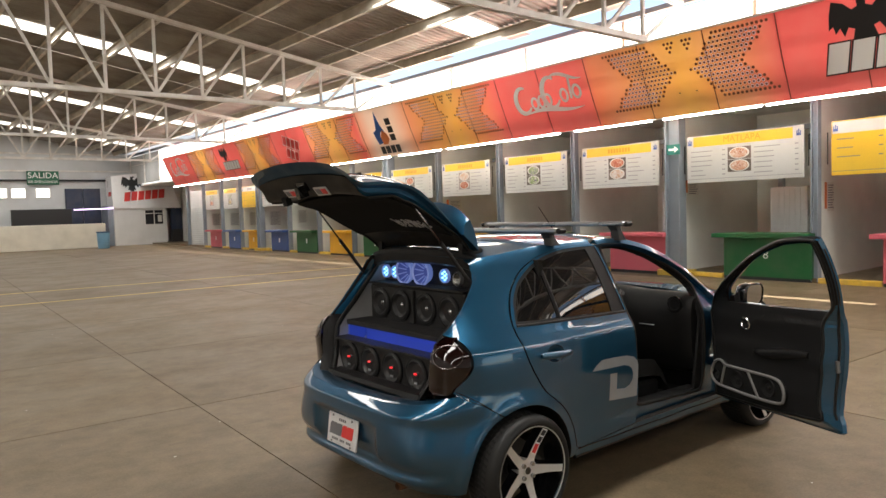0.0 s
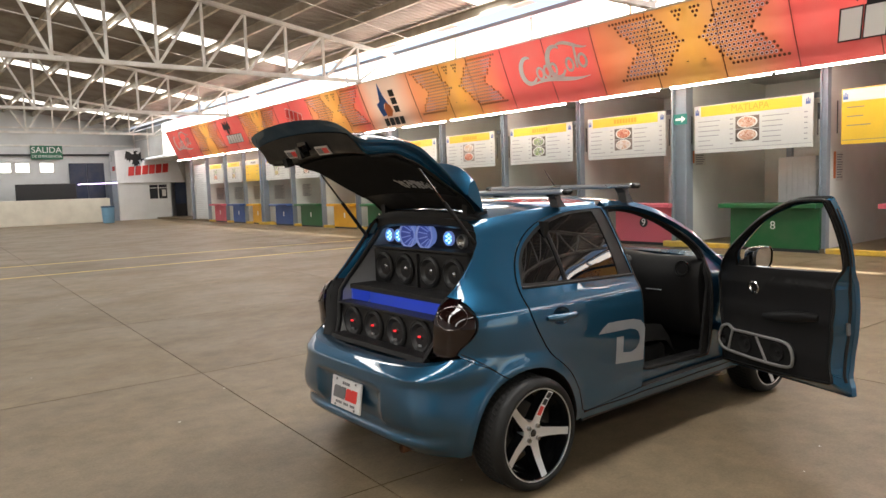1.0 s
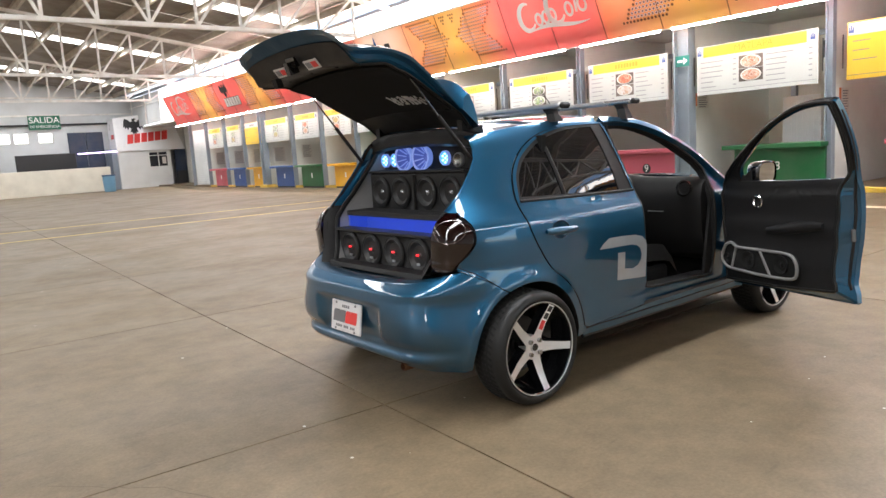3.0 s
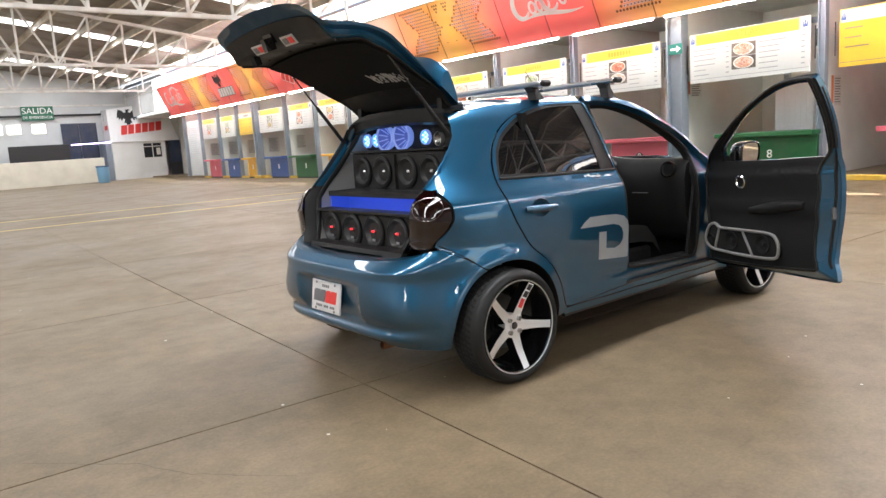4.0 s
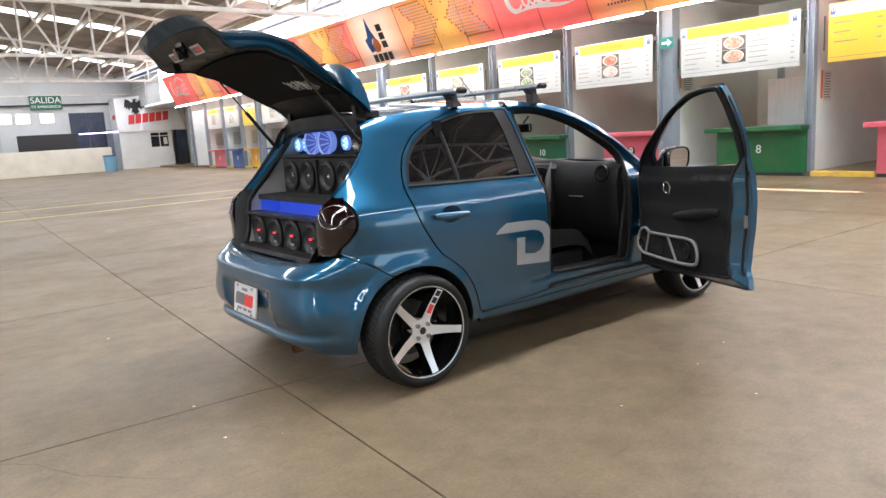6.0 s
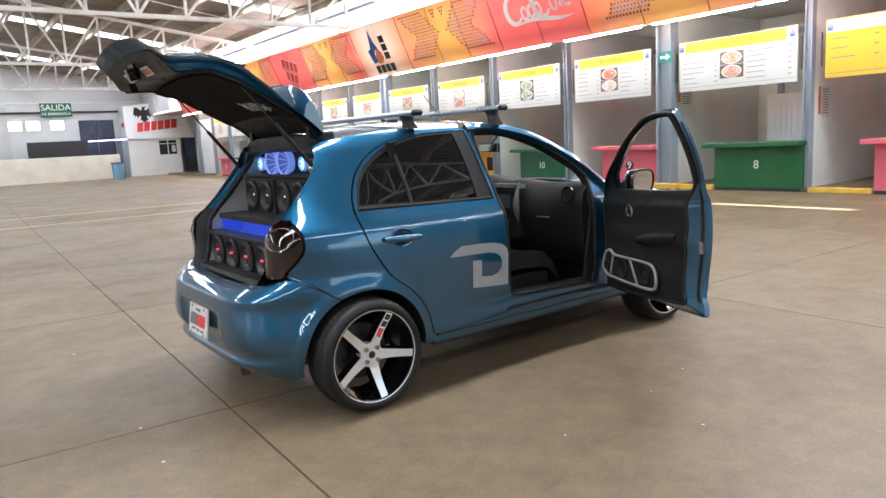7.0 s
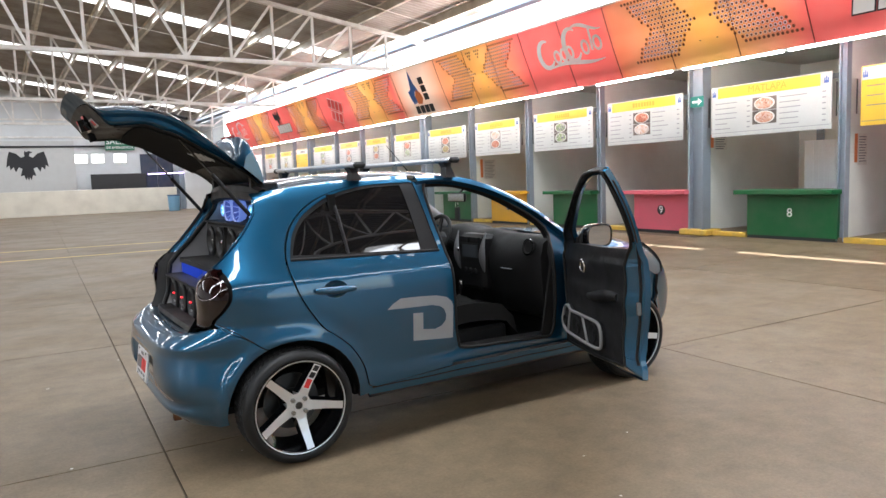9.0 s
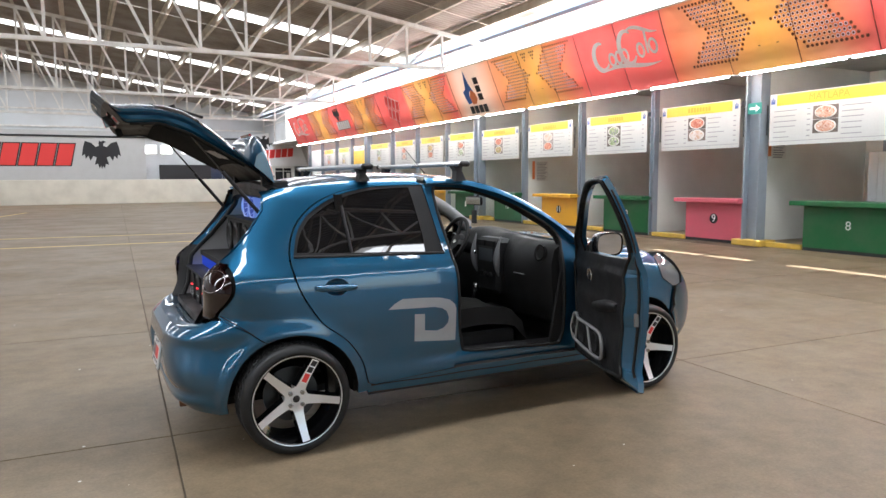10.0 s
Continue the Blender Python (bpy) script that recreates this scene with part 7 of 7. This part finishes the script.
def front_seat(y, back_angle):
    seat = part("front_seat", boxed(1.0, 1.55, y - 0.24, y + 0.24, 0.33, 0.48, 0.02), M_TRIM, car, "dark grey cloth front seat")
    bm = bmesh.new()
    nx, ny = 14, 12
    rows = []
    for i in range(nx + 1):
        u = i / nx
        x = 0.98 + 0.64 * u
        top = 0.585 + 0.035 * math.sin(math.pi * min(1, u * 1.1)) - 0.09 * max(0, u - 0.85) / 0.15
        rows.append([bm.verts.new((x, y + 0.26 * f, (top + 0.03 * abs(f) ** 3) if abs(f) < 0.95 else top - 0.09)) for f in [-1 + 2 * j / ny for j in range(ny + 1)]])
    for a, b in zip(rows, rows[1:]):
        for k in range(ny):
            bm.faces.new((a[k], b[k], b[k + 1], a[k + 1]))
    v = [bm.verts.new(p.co - Vector((0, 0, 0.13))) for p in rows[-1]]
    for k in range(ny):
        bm.faces.new((rows[-1][k], v[k], v[k + 1], rows[-1][k + 1]))
    part("seat_cushion", bm, M_CLOTH, seat, smooth=60)
    m = pose(0.95, y, 0.5, 0, -back_angle, 0)
    part("seat_back", box(bmesh.new(), -0.09, 0.05, -0.23, 0.23, 0.0, 0.58, m, 0.04), M_CLOTH, seat, smooth=40)
    part("headrest", box(bmesh.new(), -0.07, 0.03, -0.12, 0.12, 0.62, 0.8, m, 0.035), M_CLOTH, seat, smooth=40)
    return seat


front_seat(0.36, 22)
front_seat(-0.36, 40)
rear_mirror = part("cabin_mirror", boxed(1.57, 1.595, -0.11, 0.11, 1.272, 1.337, 0.012), M_TRIM, car)
part("mirror_glass", boxed(1.566, 1.57, -0.1, 0.1, 1.28, 1.329), M_CHROME, rear_mirror)
part("mirror_stem", rod(bmesh.new(), (1.59, 0, 1.322), (1.66, 0, 1.385), 0.008), M_TRIM, rear_mirror)
part("hanging_tag", box(rod(bmesh.new(), (1.58, 0, 1.272), (1.58, 0, 1.232), 0.002, 5), 1.572, 1.588, -0.024, 0.024, 1.14, 1.235), M_BLACK, rear_mirror, "dark tag hanging from the mirror")

# ---- loudspeaker wall in the boot ----
M_BOX = worn("black_carpeted_board", (0.016, 0.015, 0.015), 0.8, dirt=(0.04, 0.038, 0.035), amount=0.3, grain=300, bump=0.3)
M_CONE = plain("black_cone_paper", (0.02, 0.02, 0.021), 0.45)
M_REDLED = glow("red_led", (1.0, 0.03, 0.04), 0.35, (0.5, 0.02, 0.02))
M_LIT = glow("blue_lit_acrylic", (0.06, 0.16, 1.0), 0.05, (0.08, 0.11, 0.4))
M_BLUELED = glow("blue_led", (0.05, 0.33, 1.0), 0.24, (0.1, 0.2, 0.5))
M_LEDDOT = glow("pale_blue_led", (0.3, 0.75, 1.0), 0.7, (0.4, 0.6, 0.7))
M_STRIP = glow("blue_led_strip", (0.05, 0.14, 1.0), 2.4, (0.1, 0.2, 0.5))
M_THROAT = glow("blue_lit_throat", (0.1, 0.2, 1.0), 0.05, (0.08, 0.09, 0.2))
M_LITRING = glow("frosted_blue_lit_acrylic", (0.22, 0.36, 1.0), 0.11, (0.3, 0.31, 0.4))


def facing_back(x, y, z, tilt=0):
    return pose(x, y, z, 0, -90 + tilt, 0)


for side in (-1, 1):
    bm = bmesh.new()
    line = [(-0.43, 0.69), (-0.385, 0.78), (-0.37, 0.88)] + [(round_point(edge_turn(z), z).x + 0.035, z) for z in (0.96, 1.03, 1.1, 1.2, 1.3, 1.37)]
    rows = []
    for x, z in line:
        yo = opening_edge(z)
        rows.append([bm.verts.new((x - 0.035, side * (yo + 0.015), z)), bm.verts.new((x + 0.0, side * (yo - 0.03), z)), bm.verts.new((x + 0.05, side * (yo - 0.05), z))])
    for a, b in zip(rows, rows[1:]):
        for k in range(2):
            f = (a[k], a[k + 1], b[k + 1], b[k])
            bm.faces.new(f if side == -1 else f[::-1])
    jamb = part("boot_jamb", bm, [M_PAINT, M_TRIM], car, smooth=30)
    for poly in jamb.data.polygons:
        poly.material_index = 1 if poly.center.z < 1.02 else 0
    tube_bm = tube(bmesh.new(), [(x + 0.03, side * (opening_edge(z) - 0.05), z) for x, z in line], 0.016)
    part("boot_seal", tube_bm, M_RUBBER, car, "black rubber boot seal", smooth=60)
    bm = bmesh.new()
    rows = [[bm.verts.new((x + dx, side * (opening_edge(z) - d), z)) for dx, d in ((0.04, 0.06), (0.3, 0.09), (0.6, 0.11))] for x, z in line]
    for a, b in zip(rows, rows[1:]):
        for k in range(2):
            f = (a[k], a[k + 1], b[k + 1], b[k])
            bm.faces.new(f if side == -1 else f[::-1])
    part("boot_lining", bm, M_LINER, car, "light grey boot side lining", smooth=60)

speaker_wall = thing("loudspeaker_wall", "black stepped loudspeaker cabinet with blue lights filling the boot", "loudspeakers", pose(0, 0.83, 0))
part("lower_cabinet", box(boxed(-0.335, -0.28, -0.5, 0.5, 0.68, 0.885, 0.01), -0.28, 0.3, -0.5, 0.5, 0.68, 0.79), M_BOX, speaker_wall)
part("shelf", boxed(-0.365, -0.26, -0.49, 0.49, 0.887, 0.9), M_BOX, speaker_wall)
part("upper_cabinet", boxed(-0.09, 0.4, -0.47, 0.47, 0.985, 1.215, 0.01), M_BOX, speaker_wall)
part("cabinet_rib", boxed(-0.11, -0.09, -0.02, -0.008, 1.0, 1.2), M_BOX, speaker_wall)
part("top_shelf", boxed(-0.1, 0.3, -0.47, 0.47, 1.217, 1.228), M_BOX, speaker_wall)
part("top_board", boxed(0.03, 0.09, -0.47, 0.47, 1.23, 1.4), M_BOX, speaker_wall)
part("rear_bulkhead", boxed(0.3, 0.34, -0.66, 0.66, 0.33, 1.38), M_CARPET, speaker_wall)
part("bay_lid", box(boxed(-0.262, -0.091, -0.485, 0.485, 0.985, 0.997), -0.27, -0.262, -0.485, 0.485, 0.968, 0.997), M_BOX, speaker_wall)
for y in (-0.478, 0.478):
    part("bay_side", boxed(-0.262, -0.136, y - 0.008, y + 0.008, 0.796, 0.984), M_LIT, speaker_wall, "acrylic side panel lit blue")
part("amplifier_bay", boxed(-0.135, -0.12, -0.49, 0.49, 0.795, 0.975), M_LIT, speaker_wall, "acrylic panel lit blue")
part("led_strip", boxed(-0.24, -0.225, -0.42, 0.42, 0.976, 0.9845), M_STRIP, speaker_wall, "blue light strip")
part("bay_floor", boxed(-0.275, -0.136, -0.49, 0.49, 0.79, 0.794), plain("glossy_dark_acrylic", (0.05, 0.055, 0.1), 0.12), speaker_wall, "glossy acrylic shelf")


def driver(name, x, y, z, r, red=False):
    d = part(name, lathe(bmesh.new(), [(r, 0.0), (r, 0.012), (r * 0.9, 0.016), (r * 0.85, 0.01)], facing_back(x, y, z), 36), M_TRIM, speaker_wall, "black round loudspeaker", smooth=40)
    part("cone", lathe(bmesh.new(), [(r * 0.86, 0.012), (r * 0.78, 0.016), (r * 0.7, 0.008), (r * 0.3, -0.02), (r * 0.25, -0.02)], facing_back(x, y, z), 36), M_CONE, d, smooth=60)
    part("dust_cap", lathe(bmesh.new(), [(r * 0.28, -0.02), (r * 0.22, -0.004), (r * 0.1, 0.004), (0.0, 0.006)], facing_back(x, y, z), 24), plain("shiny_cap", (0.35, 0.35, 0.36), 0.2, 0.8) if not red else M_CONE, d, smooth=60)
    if red:
        part("red_light", boxed(x - 0.022, x - 0.008, y - 0.009, y + 0.009, z + 0.0, z + 0.011, 0.003), M_REDLED, d, "small red light")
        part("label_mark", boxed(x - 0.014, x - 0.01, y - 0.013, y + 0.013, z - 0.05, z - 0.038), M_DECAL, d)
    return d


for y in (0.345, 0.115, -0.115, -0.345):
    driver("woofer", -0.336, y, 0.785, 0.098, True)
for y in (0.34, 0.125, -0.125, -0.34):
    driver("midrange", -0.091, y, 1.1, 0.095)
for y, r, lit in ((0.44, 0.05, 1), (0.335, 0.05, 1), (0.19, 0.085, 2), (0.015, 0.085, 2), (-0.17, 0.05, 1), (-0.29, 0.048, 0)):
    z = 1.3 if r > 0.06 else (1.288 if lit else 1.275)
    d = part("horn" if r > 0.06 else "tweeter", lathe(bmesh.new(), [(r * 0.7, 0.0), (r, 0.05), (r * 0.95, 0.056), (r * 0.8, 0.05)] if lit == 2 else [(r * 0.86, 0.0), (r * 0.86, 0.016), (r * 0.78, 0.022), (r * 0.72, 0.016)], facing_back(0.03, y, z), 32), M_LITRING if lit else M_ALLOY, speaker_wall, "horn loudspeaker with blue lit rim" if lit else "chrome tweeter", smooth=40)
    part("throat", lathe(bmesh.new(), [(r * 0.8, 0.05), (r * 0.55, 0.015), (r * 0.3, 0.003), (0.0, 0.002)] if lit == 2 else [(r * 0.74, 0.017), (r * 0.5, 0.008), (0.0, 0.004)], facing_back(0.03, y, z), 32), M_THROAT if lit == 2 else (M_BLUELED if lit else M_NUT), d, smooth=60)
    if lit == 1:
        for k in range(7):
            q = 0.0 if k == 6 else 0.5 * r
            p = facing_back(0.03, y, z) @ Vector((q * math.cos(k * math.pi / 3), q * math.sin(k * math.pi / 3), 0.006))
            part("led", rod(bmesh.new(), p, p + Vector((-0.01, 0, 0)), r * 0.16, 8, r * 0.1), M_LEDDOT, d, "pale blue light")
    if lit == 2:
        for k in range(10):
            a = 2 * math.pi * k / 10
            p, q = facing_back(0.03, y, z) @ Vector((r * 0.3 * math.cos(a), r * 0.3 * math.sin(a), 0.008)), facing_back(0.03, y, z) @ Vector((r * 0.78 * math.cos(a), r * 0.78 * math.sin(a), 0.047))
            part("fin", bar(bmesh.new(), p, q, 0.005, 0.004, (1, 0, 0)), M_LITRING, d)


# ---- floor slabs and painted lanes ----
SLAB_X, SLAB_Y, GAP = 3.84, 3.08, 0.0048
turn = Matrix.Rotation(radians(TURN_SLABS), 4, "Z")
origin = pose(-0.573, 0.58, 0)
bm = bmesh.new()
box(bm, GAP, SLAB_X - GAP, GAP, SLAB_Y - GAP, -0.012, 0.0)
slab_mesh = bpy.data.meshes.new("slab")
bm.to_mesh(slab_mesh)
bm.free()
slab_mesh.materials.append(M_FLOOR)
for i in range(-7, 4):
    for j in range(-8, 17):
        m = origin @ turn @ pose(i * SLAB_X, j * SLAB_Y, 0)
        c = m @ Vector((SLAB_X / 2, SLAB_Y / 2, 0))
        if c.x > FRONT - 0.6 + SLAB_X / 2 or c.x < WEST or c.y < SOUTH or c.y > NORTH + 0.5:
            continue
        s = new("slab", slab_mesh)
        s.parent, s.matrix_basis = floor, m
for (x0, y0), (x1, y1) in (((-0.9, 14.15), (9.3, 13.65)), ((-0.6, 16.95), (9.3, 15.95)), ((-9.0, 14.6), (-0.9, 14.15)), ((-9.0, 17.8), (-0.6, 16.95)), ((-6.5, 17.5), (-3.2, 34.0))):
    tagged(link("lane_line", bar(bmesh.new(), (x0, y0, 0.0), (x1, y1, 0.0), 0.12, 0.006, (0, 0, 1)), M_LANE), "faded yellow lane line painted on concrete", "lane line", "lane lines", "structure")


# a hairline crack and small flakes of litter on the concrete
def crack(a, b, seed):
    """A wandering hairline between two places on the floor."""
    rc = random.Random(seed)
    bm = bmesh.new()
    n = 26
    away, rows = 0.0, []
    a, b = Vector((*a, 0)), Vector((*b, 0))
    across_way = Vector((-(b - a).y, (b - a).x, 0)).normalized()
    for k in range(n + 1):
        away += rc.uniform(-0.009, 0.009)
        p = a.lerp(b, k / n) + across_way * away * math.sin(math.pi * k / n) * 2
        w = 0.0012 + 0.0022 * rc.random() * math.sin(math.pi * (k + 0.3) / (n + 0.6))
        rows.append([bm.verts.new(p + across_way * s * w + Vector((0, 0, 0.0016))) for s in (-1, 1)])
    for p, q in zip(rows, rows[1:]):
        bm.faces.new((p[0], q[0], q[1], p[1]))
    tagged(link("floor_crack", bm, M_JOINT), "dark hairline crack in the concrete floor", "crack", kind="structure")


crack((-2.14, 0.88), (-1.33, -0.12), 20)
rc = random.Random(31)
bm = bmesh.new()
for _ in range(150):
    x, y, r, a0 = rc.uniform(-7, 7), rc.uniform(-2, 12), rc.choice((0.003, 0.005, 0.007, 0.011)), rc.uniform(0, 6)
    bm.faces.new([bm.verts.new((x + r * rc.uniform(0.6, 1.2) * math.cos(a0 + t), y + r * rc.uniform(0.6, 1.2) * math.sin(a0 + t), 0.003)) for t in (0, 1.3, 2.4, 3.7, 5.1)])
tagged(link("litter", bm, M_PAPER), "scattered pale flakes of litter on the floor", "litter", kind="stuff")

# ---- small things at the stalls ----
arrow_sign = thing("arrow_sign", "small green sign with a white arrow on a column", "sign", pose(FRONT - 0.13, 6.62, 2.9))
part("panel", boxed(-0.01, 0, -0.17, 0.17, -0.115, 0.115, 0.003), plain("teal_sign_print", (0.02, 0.2, 0.16), 0.4), arrow_sign)
part("arrow", sheet(bmesh.new(), [(-0.12, -0.025), (0.03, -0.025), (0.03, -0.075), (0.13, 0.0), (0.03, 0.075), (0.03, 0.025), (-0.12, 0.025)], 0.003, pose(-0.01, 0, 0, 90, 0, -90)), M_WHITEINK, arrow_sign)


def notice(y, x0, x1, z0, z1, orange=True):
    """Sheets of paper on a partition; they face -y."""
    n = thing("notice", "printed paper notice taped on a stall partition", "notice", pose(0, y - 0.062, 0), "paper notices")
    part("paper", boxed(x0, x1, -0.003, 0, z0, z1), M_PAPER, n)
    bm = bmesh.new()
    k = 0
    z = z1 - 0.05
    while z > z0 + 0.03:
        box(bm, x0 + 0.1 * (x1 - x0), x1 - (0.1 + 0.25 * (k % 3) / 3) * (x1 - x0), -0.005, -0.003, z - 0.018, z)
        z -= 0.05
        k += 1
    tagged(part("printed_lines", bm, M_INK, n), kind="stuff")
    if orange:
        part("colour_strip", boxed(x0 - 0.12, x0 - 0.02, -0.003, 0, z0 + 0.05, z1), M_ORANGE, n)
    return n


for y, x0, x1, z0, z1 in ((3.58, 12.3, 12.62, 1.42, 2.0), (6.68, 12.3, 12.75, 1.86, 2.2), (15.5, 12.3, 12.8, 1.38, 2.02), (31.65, 12.3, 12.9, 1.2, 1.9), (34.15, 12.3, 12.9, 1.2, 1.9), (29.25, 12.3, 12.9, 1.2, 1.9), (26.3, 12.3, 12.8, 1.3, 1.9), (36.8, 12.3, 12.9, 1.2, 1.9)):
    notice(y, x0, x1, z0, z1, y < 20)

M_FRIDGE = worn("pale_blue_white_enamel", (0.8, 0.84, 0.88), 0.35, amount=0.12)
for y0, y1, x, h in ((4.42, 5.25, 13.5, 1.97), (7.2, 8.12, 13.5, 1.99), (10.2, 10.9, 13.6, 1.9), (1.3, 2.1, 13.6, 1.95)):
    cab = thing("white_cabinet", "tall white ribbed metal cabinet inside a stall", "cabinet", pose(x, 0, KERB), "stall cabinets")
    part("body", boxed(0, 0.55, y0, y1, 0, h - KERB, 0.01), M_FRIDGE, cab)
    n = int((y1 - y0) / 0.12)
    for k in range(n):
        part("rib", boxed(-0.008, 0.0, y0 + 0.03 + 0.12 * k, y0 + 0.07 + 0.12 * k, 0.04, h - KERB - 0.04), M_FRIDGE, cab)
for a, b in zip(POSTS[2:9], POSTS[3:10]):
    tagged(link("stall_beam", box(boxed(14.3, 14.42, a + 0.06, b - 0.06, 3.3, 3.42), 14.3, 14.42, (a + b) / 2 + 0.2, (a + b) / 2 + 0.32, KERB, 3.3), M_POST), "grey steel frame at the back of a stall", "frame", "stall frames", "structure")
    # black slab paints the shade of an opening; the wall is not cut
    tagged(link("opening_shade_slab", boxed(15.55, 15.6, a + 0.9, a + 1.7, 2.9, 3.3), M_GAP), "black slab for the shaded opening high in a stall's back wall", "opening", "stall openings", "structure")

# roof aerial of the car
part("aerial", rod(bmesh.new(), (1.2, 0, 1.48), (1.02, 0.0, 1.68), 0.004, 6, 0.002), M_TRIM, car, "thin black roof aerial")
